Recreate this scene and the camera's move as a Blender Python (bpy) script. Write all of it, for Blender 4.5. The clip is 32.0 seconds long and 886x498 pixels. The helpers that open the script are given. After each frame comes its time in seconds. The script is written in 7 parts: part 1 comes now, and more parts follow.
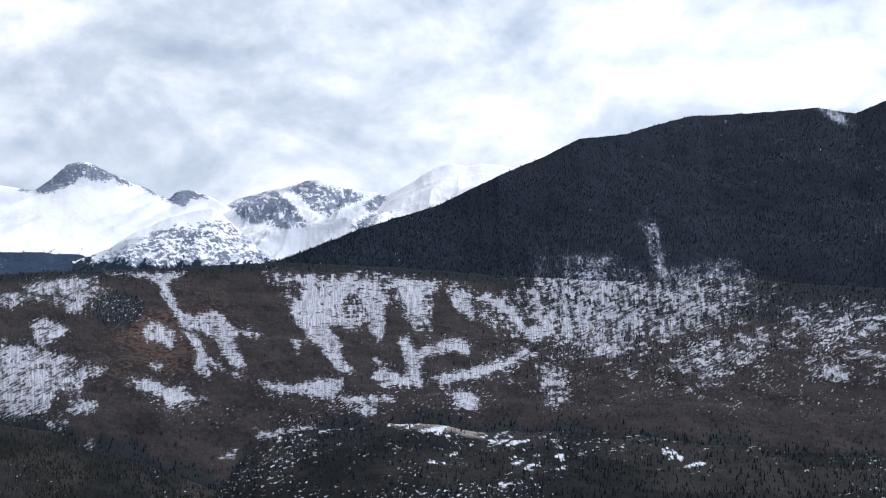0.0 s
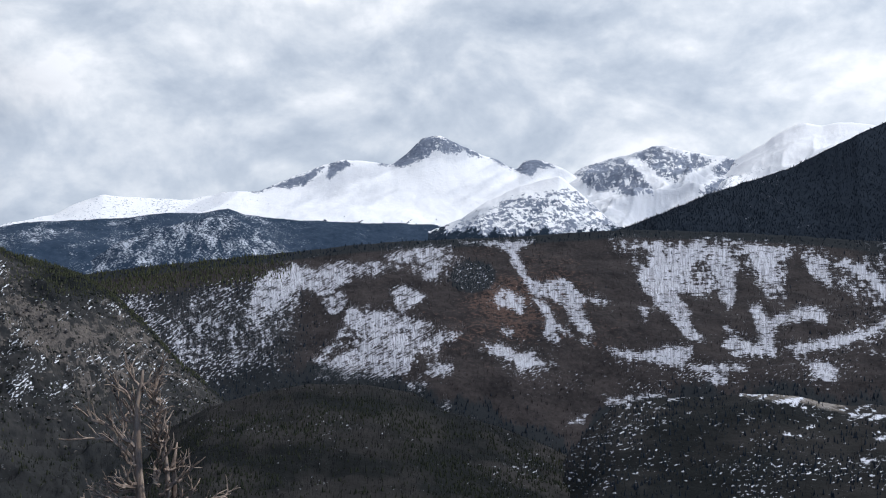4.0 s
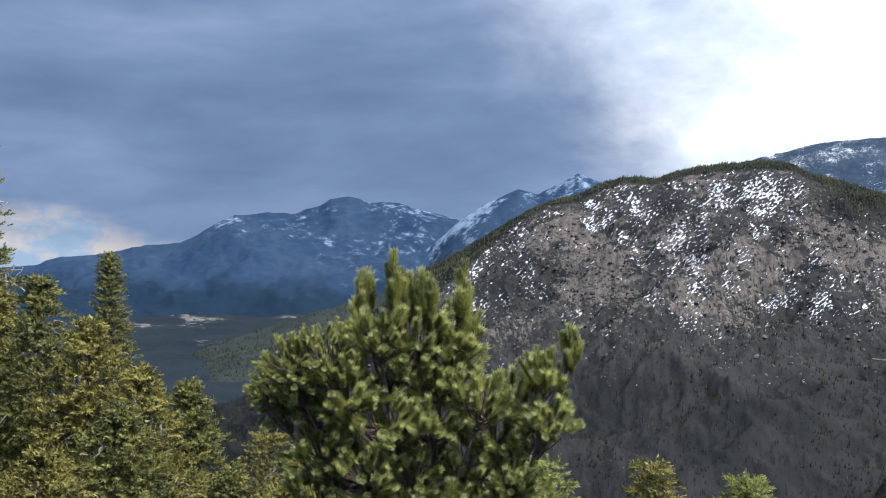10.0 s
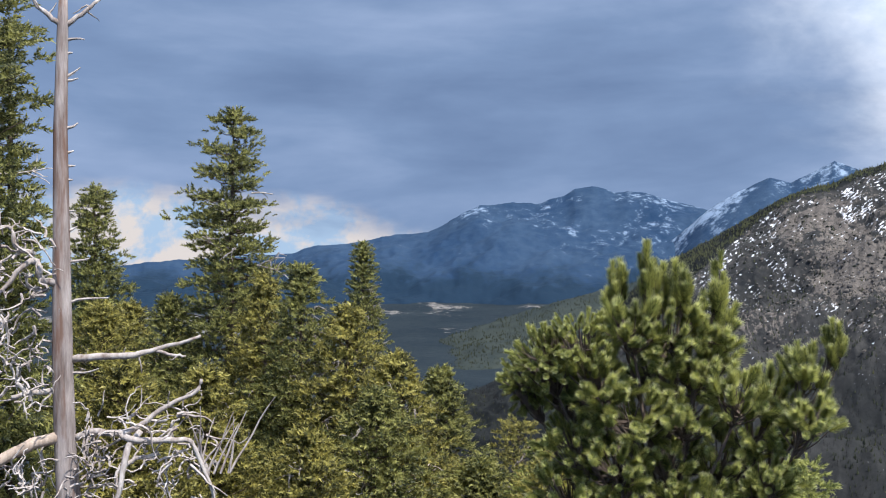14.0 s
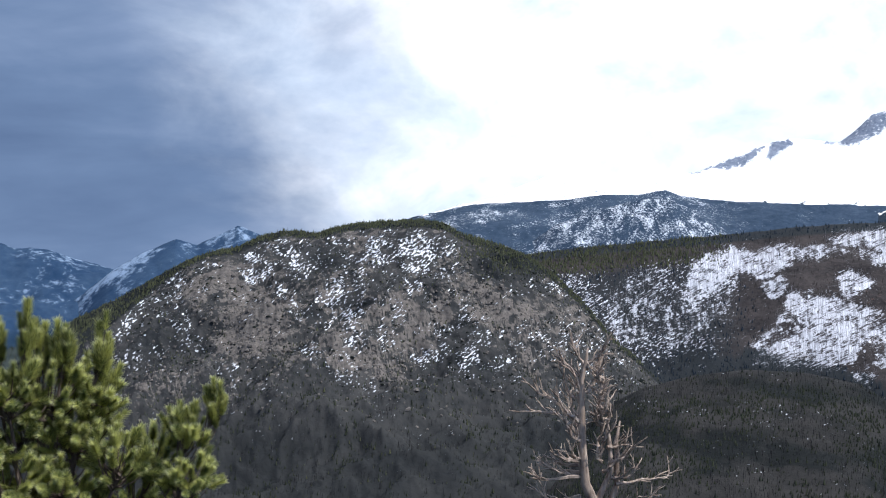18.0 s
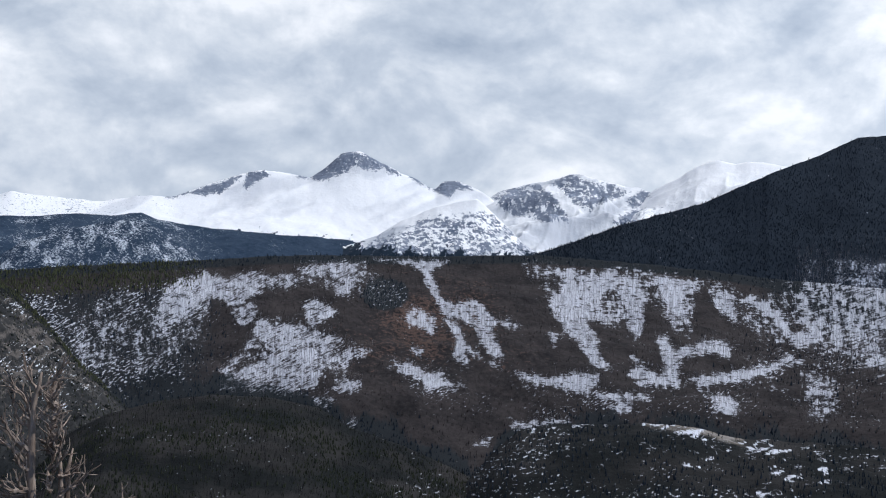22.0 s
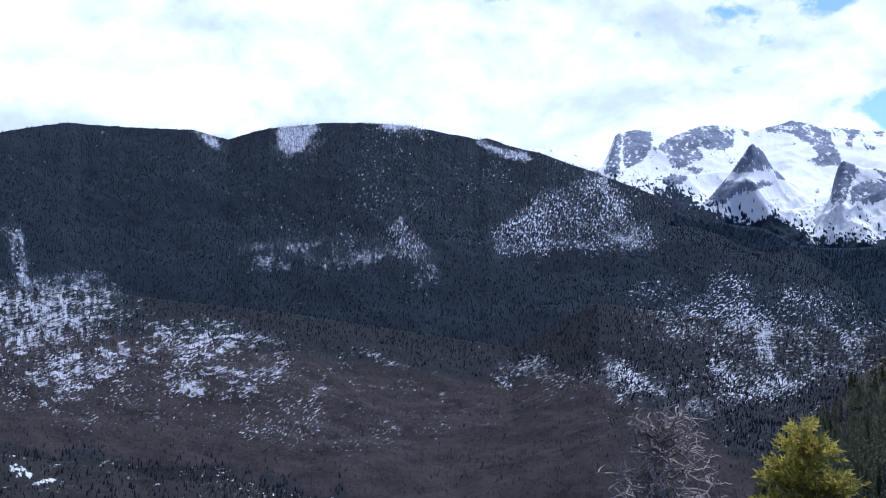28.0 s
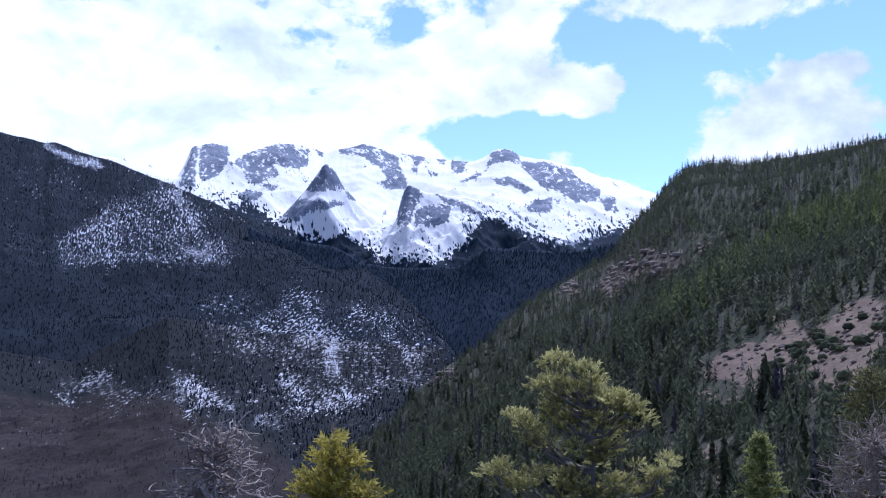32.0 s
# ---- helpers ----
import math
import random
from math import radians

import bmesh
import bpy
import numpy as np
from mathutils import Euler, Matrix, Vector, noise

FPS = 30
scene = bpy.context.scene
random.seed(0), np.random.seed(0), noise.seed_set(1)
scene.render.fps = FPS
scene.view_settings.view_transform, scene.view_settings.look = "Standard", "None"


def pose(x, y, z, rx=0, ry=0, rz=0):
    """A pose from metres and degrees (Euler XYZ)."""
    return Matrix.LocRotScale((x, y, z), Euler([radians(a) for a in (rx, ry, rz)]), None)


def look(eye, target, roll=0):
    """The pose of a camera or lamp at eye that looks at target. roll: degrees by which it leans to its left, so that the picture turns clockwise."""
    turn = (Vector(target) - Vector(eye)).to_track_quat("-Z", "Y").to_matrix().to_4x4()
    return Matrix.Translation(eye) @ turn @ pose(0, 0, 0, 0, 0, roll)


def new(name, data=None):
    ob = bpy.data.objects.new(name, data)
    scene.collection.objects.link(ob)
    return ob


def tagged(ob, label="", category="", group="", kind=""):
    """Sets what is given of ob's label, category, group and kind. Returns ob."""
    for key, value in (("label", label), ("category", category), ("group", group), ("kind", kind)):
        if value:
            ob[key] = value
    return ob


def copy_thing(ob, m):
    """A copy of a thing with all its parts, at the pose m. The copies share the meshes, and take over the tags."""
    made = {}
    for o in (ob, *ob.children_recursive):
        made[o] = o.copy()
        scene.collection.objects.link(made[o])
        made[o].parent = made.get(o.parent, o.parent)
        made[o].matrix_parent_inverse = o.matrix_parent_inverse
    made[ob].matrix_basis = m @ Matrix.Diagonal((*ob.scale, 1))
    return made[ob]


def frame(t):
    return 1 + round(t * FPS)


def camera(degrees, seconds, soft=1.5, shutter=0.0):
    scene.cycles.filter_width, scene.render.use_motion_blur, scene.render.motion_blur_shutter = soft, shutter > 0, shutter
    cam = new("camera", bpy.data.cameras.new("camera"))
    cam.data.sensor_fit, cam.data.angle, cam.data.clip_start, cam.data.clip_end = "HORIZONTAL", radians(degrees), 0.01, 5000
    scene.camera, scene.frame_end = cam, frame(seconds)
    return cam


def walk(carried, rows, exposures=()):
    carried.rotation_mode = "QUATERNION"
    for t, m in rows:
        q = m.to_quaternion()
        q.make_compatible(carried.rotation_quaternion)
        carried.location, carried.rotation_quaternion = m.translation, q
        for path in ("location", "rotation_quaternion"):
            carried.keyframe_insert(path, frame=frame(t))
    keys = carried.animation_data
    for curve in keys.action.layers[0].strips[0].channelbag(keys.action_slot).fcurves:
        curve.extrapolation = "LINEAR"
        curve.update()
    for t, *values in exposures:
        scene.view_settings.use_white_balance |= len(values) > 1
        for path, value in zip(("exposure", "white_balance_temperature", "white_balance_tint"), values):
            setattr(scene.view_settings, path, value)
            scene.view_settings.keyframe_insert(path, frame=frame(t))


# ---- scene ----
cam = camera(41.15, 32.0, soft=1.1)

# ---- camera: turned on the spot, carried on an arm's length round the walker ----
EYE = 1.6
ARM = 0.45
# seconds, bearing (left positive), pitch, roll
TURNS = [
    (0, 3.00, 5.00, 1.56), (0.5, 5.42, 4.91, 1.67), (1, 8.59, 4.17, 1.47), (1.5, 10.72, 4.07, 1.43),
    (2, 12.00, 4.15, 1.14), (2.5, 14.14, 4.39, 1.15), (4.5, 21.95, 3.56, 0.97), (5, 24.70, 3.48, 0.99),
    (5.5, 27.43, 3.02, 1.15), (6, 30.17, 3.18, 0.92), (6.5, 31.90, 3.44, 0.56), (7, 34.96, 2.72, 0.43),
    (7.5, 37.46, 3.24, 0.53), (8, 40.88, 2.90, 0.62), (8.5, 44.63, 2.23, 0.74), (9, 50.08, 0.98, 0.56),
    (9.5, 54.40, 0.70, 0.31), (10, 57.05, 0.30, 0.21), (10.5, 59.80, 0.31, 0.23), (11, 63.74, -0.20, 0.82),
    (11.5, 67.17, -0.90, 0.34), (12, 69.23, -0.75, 0.49), (12.5, 70.21, -0.78, 0.64), (13, 70.58, -1.19, 0.84),
    (13.5, 70.35, -0.58, 0.25), (15.5, 59.79, 1.12, 0.02), (16, 56.68, 1.67, -0.54), (16.5, 53.19, 1.63, -0.63),
    (17, 48.64, 2.20, -1.01), (17.5, 44.45, 2.31, -0.63), (18, 40.60, 2.95, -0.74), (18.5, 38.03, 3.19, -0.79),
    (19, 34.99, 3.82, -0.79), (19.5, 31.45, 4.05, -1.20), (20, 28.66, 4.23, -1.26), (20.5, 25.17, 4.53, -1.53),
    (21, 21.72, 4.51, -1.27), (21.5, 19.09, 4.57, -1.46), (22, 15.36, 4.70, -1.71), (22.5, 11.74, 4.93, -1.48),
    (23, 8.53, 5.16, -1.58), (23.5, 5.64, 4.72, -1.60), (24, 1.60, 4.77, -1.27), (24.5, -2.08, 4.78, -0.90),
    (25, -5.67, 4.73, -0.30), (25.5, -9.86, 5.10, 0.26), (26, -14.11, 5.37, -0.02), (26.5, -18.17, 5.40, -0.37),
    (28.5, -29.85, 5.46, 0.49), (29, -32.58, 5.93, 0.67), (29.5, -35.07, 6.22, 0.62), (30, -37.52, 6.29, 0.41),
    (30.5, -39.69, 6.28, 0.54), (31, -42.97, 5.87, 0.96), (31.5, -45.40, 5.70, 0.77), (32, -47.75, 5.83, 0.41),
]


# seconds, stops, kelvin, tint: the camera's own brightening and cool balance
EXPOSURES = [(0, 0.2, 6000, 11), (1, 0.0, 6100, 10), (2, 0.05, 6100, 10), (6, -0.05, 6100, 10), (8.5, -0.1, 6300, 11), (9, 0.1, 6400, 12), (9.5, 0.72, 6300, 10), (10, 1.02, 6300, 10), (13, 1.2, 6400, 10), (16, 1.08, 6300, 10), (18, 0.85, 6100, 10), (19, 0.5, 6000, 10), (20, -0.05, 6000, 10), (25, -0.02, 6050, 10), (26, 0.2, 5650, 12), (29, 0.38, 5200, 18), (32, 0.44, 5150, 23)]


def station(yaw):
    a = radians(yaw)
    return -ARM * math.sin(a), ARM * math.cos(a), EYE


walk(cam, [(t, pose(*station(yaw), 90 + pitch, roll, yaw)) for t, yaw, pitch, roll in TURNS], EXPOSURES)

# ---- sky and sun ----
SUN_BEARING, SUN_HEIGHT = -80.0, 58.0


def math_node(tree, op, a, b=None, c=None):
    n = tree.nodes.new("ShaderNodeMath")
    n.operation = op
    for i, v in enumerate((a, b, c)):
        if v is None:
            continue
        if isinstance(v, (int, float)):
            n.inputs[i].default_value = v
        else:
            tree.links.new(v, n.inputs[i])
    return n.outputs[0]


def ramp(tree, fac, stops):
    n = tree.nodes.new("ShaderNodeValToRGB")
    cr = n.color_ramp
    while len(cr.elements) < len(stops):
        cr.elements.new(0.5)
    for e, (p, c) in zip(cr.elements, stops):
        e.position = p
        e.color = (*c, 1) if isinstance(c, tuple) else (c, c, c, 1)
    if fac is not None:
        tree.links.new(fac, n.inputs[0])
    return n.outputs[0]


def mix(tree, fac, a, b):
    n = tree.nodes.new("ShaderNodeMix")
    n.data_type = "RGBA"
    for socket, v in ((n.inputs[0], fac), (n.inputs[6], a), (n.inputs[7], b)):
        if isinstance(v, tuple):
            socket.default_value = (*v, 1)
        elif isinstance(v, (int, float)):
            socket.default_value = v
        else:
            tree.links.new(v, socket)
    return n.outputs[2]


def noise_tex(tree, vector, scale, detail=4, rough=0.55, lac=2.0, distort=0.0):
    n = tree.nodes.new("ShaderNodeTexNoise")
    n.inputs["Scale"].default_value = scale
    n.inputs["Detail"].default_value = detail
    n.inputs["Roughness"].default_value = rough
    n.inputs["Lacunarity"].default_value = lac
    n.inputs["Distortion"].default_value = distort
    tree.links.new(vector, n.inputs["Vector"])
    return n.outputs["Fac"]


# banks of cumulus and gaps of clear sky: bearing, elevation, half-widths, how much
CUMULUS = [(-51.8, 13.6, 4.6, 1.3, 0.30), (-54.6, 13.3, 1.9, 0.9, 0.16), (-65.2, 11.4, 4.4, 2.4, 0.30), (-66.0, 13.6, 2.5, 1.0, 0.14), (-60.5, 14.6, 4.0, 0.9, -0.10), (-61.5, 16.9, 5.0, 0.7, 0.13), (-58.2, 12.0, 1.3, 3.2, -0.20), (-56.2, 15.9, 3, 1.1, -0.17),
           (-51.0, 11.3, 6, 1.0, -0.22), (-34.0, 14.3, 12, 6, 0.10), (-41.0, 11.9, 4, 0.9, 0.10), (-41.0, 13.4, 2, 0.4, -0.14), (-52.2, 16.3, 1.6, 0.6, 0.14), (-46.1, 16.4, 1.4, 0.9, -0.12),
           (-1.3, 17.0, 1.6, 0.7, -0.2), (-31.0, 17.3, 3, 0.6, -0.18), (-11.0, 17.2, 2, 0.7, -0.12)]


def build_sky():
    world = bpy.data.worlds.new("sky")
    scene.world = world
    world.use_nodes = True
    nt = world.node_tree
    nt.nodes.clear()
    link = nt.links.new
    out = nt.nodes.new("ShaderNodeOutputWorld")
    coord = nt.nodes.new("ShaderNodeTexCoord").outputs["Generated"]
    sep = nt.nodes.new("ShaderNodeSeparateXYZ")
    link(coord, sep.inputs[0])
    x, y, z = sep.outputs

    def layer(tall, lift=0.0, shift=(0.0, 0.0)):
        """The direction as degrees near the horizon, drawn out level by tall; lift: degrees upwards."""
        n = nt.nodes.new("ShaderNodeMapping")
        n.inputs["Scale"].default_value = (57.3, 57.3, 57.3 * tall)
        n.inputs["Location"].default_value = (shift[0], shift[1], lift * tall)
        link(coord, n.inputs["Vector"])
        return n.outputs[0]

    big = noise_tex(nt, layer(1.9), 0.085, 6, 0.52, 2.1, 0.25)
    above = noise_tex(nt, layer(1.9, 1.3), 0.085, 6, 0.52, 2.1, 0.25)
    fine = noise_tex(nt, layer(1.5, 0.0, (40.0, 11.0)), 0.30, 6, 0.55, 2.1, 0.3)
    banks = noise_tex(nt, layer(4.2, 0.0, (-20.0, 35.0)), 0.045, 5, 0.48, 2.1, 0.5)
    wisps = noise_tex(nt, layer(3.0, 0.0, (9.0, 3.0)), 0.13, 5, 0.5, 2.1, 0.3)
    puffs = noise_tex(nt, layer(1.3, 0.0, (7.0, -20.0)), 0.42, 7, 0.58, 2.1, 0.2)
    bearing = math_node(nt, "MULTIPLY", math_node(nt, "ARCTAN2", math_node(nt, "MULTIPLY", x, -1.0), y), 57.29578)

    def span(a, b):
        n = nt.nodes.new("ShaderNodeMapRange")
        n.interpolation_type = "SMOOTHSTEP"
        link(bearing, n.inputs[0])
        n.inputs[1].default_value, n.inputs[2].default_value = a, b
        return n.outputs[0]

    height = math_node(nt, "MULTIPLY", math_node(nt, "ARCSINE", z), 57.29578)
    storm_side = nt.nodes.new("ShaderNodeMapRange")
    storm_side.interpolation_type = "SMOOTHSTEP"
    link(math_node(nt, "ADD", bearing, math_node(nt, "ADD", math_node(nt, "MULTIPLY", math_node(nt, "SUBTRACT", big, 0.5), 24.0), math_node(nt, "MULTIPLY", math_node(nt, "SUBTRACT", 10.0, height), 0.3))), storm_side.inputs[0])
    storm_side.inputs[1].default_value, storm_side.inputs[2].default_value = 38, 55
    storm = storm_side.outputs[0]
    clear = math_node(nt, "SUBTRACT", 1.0, span(-56, -24))
    heap = noise_tex(nt, layer(1.4, 0.0, (3.0, 5.0)), 0.15, 7, 0.54, 2.1, 0.25)
    heap_above = noise_tex(nt, layer(1.4, 0.9, (3.0, 5.0)), 0.15, 7, 0.54, 2.1, 0.25)
    lit = math_node(nt, "ADD", math_node(nt, "MULTIPLY", math_node(nt, "SUBTRACT", big, above), 0.5), math_node(nt, "MULTIPLY", math_node(nt, "SUBTRACT", heap, heap_above), 0.75))
    tone = math_node(nt, "ADD", math_node(nt, "MULTIPLY", big, 0.75), math_node(nt, "MULTIPLY", fine, 0.25))
    shade = math_node(nt, "ADD", math_node(nt, "ADD", math_node(nt, "ADD", math_node(nt, "MULTIPLY", big, 0.65), math_node(nt, "MULTIPLY", heap, 0.55)), math_node(nt, "MULTIPLY", fine, 0.25)), math_node(nt, "MULTIPLY", lit, 1.3))
    gloom = math_node(nt, "ADD", math_node(nt, "MULTIPLY", banks, 0.7), math_node(nt, "MULTIPLY", wisps, 0.3))
    white = ramp(nt, shade, [(0.34, (0.40, 0.46, 0.55)), (0.62, (0.58, 0.63, 0.70)), (0.80, (0.75, 0.78, 0.82)), (0.98, (0.97, 0.97, 0.98))])
    dark = ramp(nt, gloom, [(0.34, (0.068, 0.103, 0.179)), (0.5, (0.098, 0.142, 0.230)), (0.66, (0.150, 0.197, 0.294))])
    # the deck thins and glows towards the sun
    glow = nt.nodes.new("ShaderNodeVectorMath")
    glow.operation = "SCALE"
    link(white, glow.inputs[0])
    link(math_node(nt, "ADD", 1.0, math_node(nt, "MULTIPLY", math_node(nt, "SUBTRACT", span(-60, -25), span(-22, 24)), 0.16)), glow.inputs[3])
    deck_colour = mix(nt, storm, glow.outputs[0], dark)
    # a gap under the storm: pale clear sky and far sunlit cloud
    edge = math_node(nt, "ADD", math_node(nt, "MULTIPLY", span(64, 86), 2.6), math_node(nt, "MULTIPLY", math_node(nt, "SUBTRACT", wisps, 0.5), 3.2))
    rim = nt.nodes.new("ShaderNodeMapRange")
    rim.interpolation_type = "SMOOTHSTEP"
    link(math_node(nt, "SUBTRACT", edge, height), rim.inputs[0])
    rim.inputs[1].default_value, rim.inputs[2].default_value = -0.9, 0.7
    far_cloud = mix(nt, ramp(nt, puffs, [(0.42, 0.0), (0.54, 1.0)]), (0.19, 0.26, 0.35), (0.34, 0.315, 0.305))
    deck_colour = mix(nt, math_node(nt, "MULTIPLY", rim.outputs[0], span(66, 74)), deck_colour, far_cloud)
    # unseen grey deck overhead, added to cut the sky light on the snow
    over = nt.nodes.new("ShaderNodeMapRange")
    link(z, over.inputs[0])
    over.inputs[1].default_value, over.inputs[2].default_value, over.inputs[3].default_value, over.inputs[4].default_value = 0.35, 0.8, 0.0, 0.55
    deck_colour = mix(nt, over.outputs[0], deck_colour, (0.3, 0.33, 0.4))
    sky = nt.nodes.new("ShaderNodeTexSky")
    sky.sky_type = "NISHITA"
    sky.sun_disc = False
    sky.sun_elevation = radians(SUN_HEIGHT)
    sky.sun_rotation = radians(-SUN_BEARING)
    sky.altitude = 2900
    blue = nt.nodes.new("ShaderNodeBackground")
    link(sky.outputs[0], blue.inputs[0])
    blue.inputs[1].default_value = 0.15
    cloud = nt.nodes.new("ShaderNodeBackground")
    link(deck_colour, cloud.inputs[0])
    cloud.inputs[1].default_value = 1.0
    # cover: closed to the left, broken cumulus to the right

    def bank(b0, e0, wide, high, much):
        u = math_node(nt, "DIVIDE", math_node(nt, "SUBTRACT", bearing, b0), wide)
        v = math_node(nt, "DIVIDE", math_node(nt, "SUBTRACT", height, e0), high)
        q = math_node(nt, "ADD", math_node(nt, "MULTIPLY", u, u), math_node(nt, "MULTIPLY", v, v))
        return math_node(nt, "MULTIPLY", math_node(nt, "EXPONENT", math_node(nt, "MULTIPLY", q, -1.0)), much)

    cover = math_node(nt, "ADD", math_node(nt, "ADD", tone, math_node(nt, "MULTIPLY", span(8, 20), 0.3)), math_node(nt, "MULTIPLY", clear, -0.19))
    for b0, e0, wide, high, much in CUMULUS:
        cover = math_node(nt, "ADD", cover, bank(b0, e0, wide, high, much))
    cover = math_node(nt, "ADD", cover, math_node(nt, "MULTIPLY", math_node(nt, "SUBTRACT", puffs, 0.5), 0.38))
    cover = ramp(nt, math_node(nt, "ADD", cover, 0.14), [(0.46, 0.0), (0.52, 1.0)])
    both = nt.nodes.new("ShaderNodeMixShader")
    link(cover, both.inputs[0])
    link(blue.outputs[0], both.inputs[1])
    link(cloud.outputs[0], both.inputs[2])
    link(both.outputs[0], out.inputs[0])


build_sky()
sun = new("sun", bpy.data.lights.new("sun", "SUN"))
sun.data.energy, sun.data.angle, sun.data.color = 3.0, radians(0.6), (1.0, 0.95, 0.87)
sun.matrix_world = look((0, 0, 0), (math.sin(radians(-SUN_BEARING)) * -math.cos(radians(SUN_HEIGHT)),
                                    -math.cos(radians(SUN_BEARING)) * math.cos(radians(SUN_HEIGHT)), -math.sin(radians(SUN_HEIGHT))))

# ---- plan: crest lines as (bearing, elevation) seen from the overlook, snow drifts as (bearing, elevation, bearing, elevation, half-width) ----
PEAK_RANGE = [(44.0, 4.07), (42.57, 4.34), (41.11, 4.74), (39.62, 5.15), (37.98, 5.51), (36.83, 6.1), (35.8, 6.43), (33.7, 6.34), (31.84, 6.26), (30.22, 6.59), (28.46, 6.67), (26.95, 7.34), (25.29, 7.93), (24.46, 8.14), (23.22, 8.12), (22.12, 7.89), (21.42, 8.37), (20.58, 9.17), (19.75, 9.31), (19.06, 9.0), (18.52, 8.71), (17.56, 8.28), (16.88, 8.07), (16.34, 7.7), (15.94, 7.55), (15.65, 7.95), (14.84, 8.0), (13.89, 7.62), (13.28, 7.24), (12.44, 6.49), (11.4, 5.5)]
ROUND_MOUNTAIN = [(14.33, 6.41), (13.23, 7.27), (12.95, 7.5), (11.87, 7.81), (10.53, 8.1), (9.32, 8.47), (8.15, 8.25), (7.12, 7.93), (6.1, 7.82), (5.34, 7.49), (4.11, 6.77)]
WHITE_PEAK = [(9.72, 4.33), (8.36, 5.19), (7.28, 5.9), (6.75, 6.66), (5.94, 7.39), (5.26, 7.81), (4.58, 8.13), (4.17, 8.3), (3.76, 8.63), (3.43, 8.8), (3.08, 8.97), (2.67, 9.11), (2.34, 9.16), (1.99, 9.06), (1.57, 8.96), (1.17, 9.04), (0.76, 9.07), (0.35, 9.04), (-0.33, 8.91), (-0.87, 8.78), (-2.75, 8.22), (-5.4, 7.14)]
TALUS_DOME = [(20.39, 4.65), (18.73, 5.17), (17.61, 5.96), (15.96, 6.74), (13.9, 7.21), (12.98, 6.37), (11.68, 5.11), (10.89, 4.68), (9.86, 3.84)]
FOOTHILL = [(44.47, 3.94), (42.57, 4.31), (39.62, 5.07), (37.6, 5.24), (35.02, 5.37), (32.91, 5.64), (31.31, 5.59), (29.96, 5.86), (29.15, 5.53), (26.97, 5.29), (24.78, 5.19), (23.13, 5.11), (20.11, 4.98), (19.01, 4.63), (17.38, 4.32), (14.66, 3.98)]
DUSTED_DOME = [(38.86, 2.14), (36.83, 3.05), (35.02, 4.25), (32.38, 5.1), (31.04, 5.43), (29.69, 5.42), (28.07, 4.49), (26.85, 3.74), (25.36, 3.09)]
MASSIF = [(-31.39, 10.1), (-32.5, 10.01), (-33.88, 9.76), (-34.99, 9.12), (-35.33, 9.8), (-35.64, 10.62), (-36.68, 10.82), (-37.51, 10.73), (-38.34, 10.44), (-39.73, 10.95), (-41.11, 10.83), (-41.93, 10.48), (-42.48, 10.6), (-43.85, 10.9), (-45.2, 10.57), (-46.54, 10.43), (-47.33, 10.26), (-48.12, 10.09), (-49.17, 10.03), (-49.83, 10.26), (-50.37, 10.62), (-51.14, 10.58), (-51.64, 10.28), (-53.03, 10.06), (-53.35, 9.98), (-54.58, 9.63), (-55.39, 9.28), (-56.74, 8.83), (-57.94, 8.39), (-59.13, 7.67), (-61.73, 6.65)]
SPUR_A = [(-38.82, 6.74), (-39.94, 7.4), (-41.06, 8.6), (-42.05, 9.99), (-42.46, 9.78), (-42.98, 8.82), (-43.77, 7.92), (-44.83, 7.13)]
SPUR_B = [(-43.72, 6.08), (-45.49, 7.11), (-45.8, 8.45), (-46.09, 8.97), (-47.01, 8.53), (-49.11, 8.31), (-50.64, 7.7), (-52.14, 6.84), (-53.6, 5.99), (-55.05, 5.4)]
VALLEY_WOODS = [(-38.28, 7.0), (-39.5, 6.41), (-41.0, 6.2), (-42.5, 5.96), (-44.0, 5.13), (-45.5, 4.92), (-47.0, 4.92), (-48.5, 4.97), (-50.0, 5.9), (-51.5, 5.74), (-53.0, 5.68), (-54.5, 5.69), (-56.0, 5.98), (-57.5, 6.14), (-59.0, 6.14)]
LONG_RIDGE = [(40.11, 2.14), (36.7, 2.7), (35.02, 2.96), (32.39, 3.24), (29.71, 3.49), (26.99, 3.74), (24.25, 4.03), (21.5, 4.21), (18.75, 4.26), (16.01, 4.34), (13.3, 4.43), (10.82, 4.51), (8.07, 4.37), (5.31, 4.17), (2.58, 3.9), (-0.13, 3.6), (-4.12, 3.26), (-7.97, 3.05), (-10.43, 3.2), (-14.55, 2.66), (-20.01, 2.1), (-25.35, 1.27), (-30.48, 0.46), (-34.69, 2.59), (-39.99, 1.78), (-45.42, 1.21), (-47.88, 1.06)]
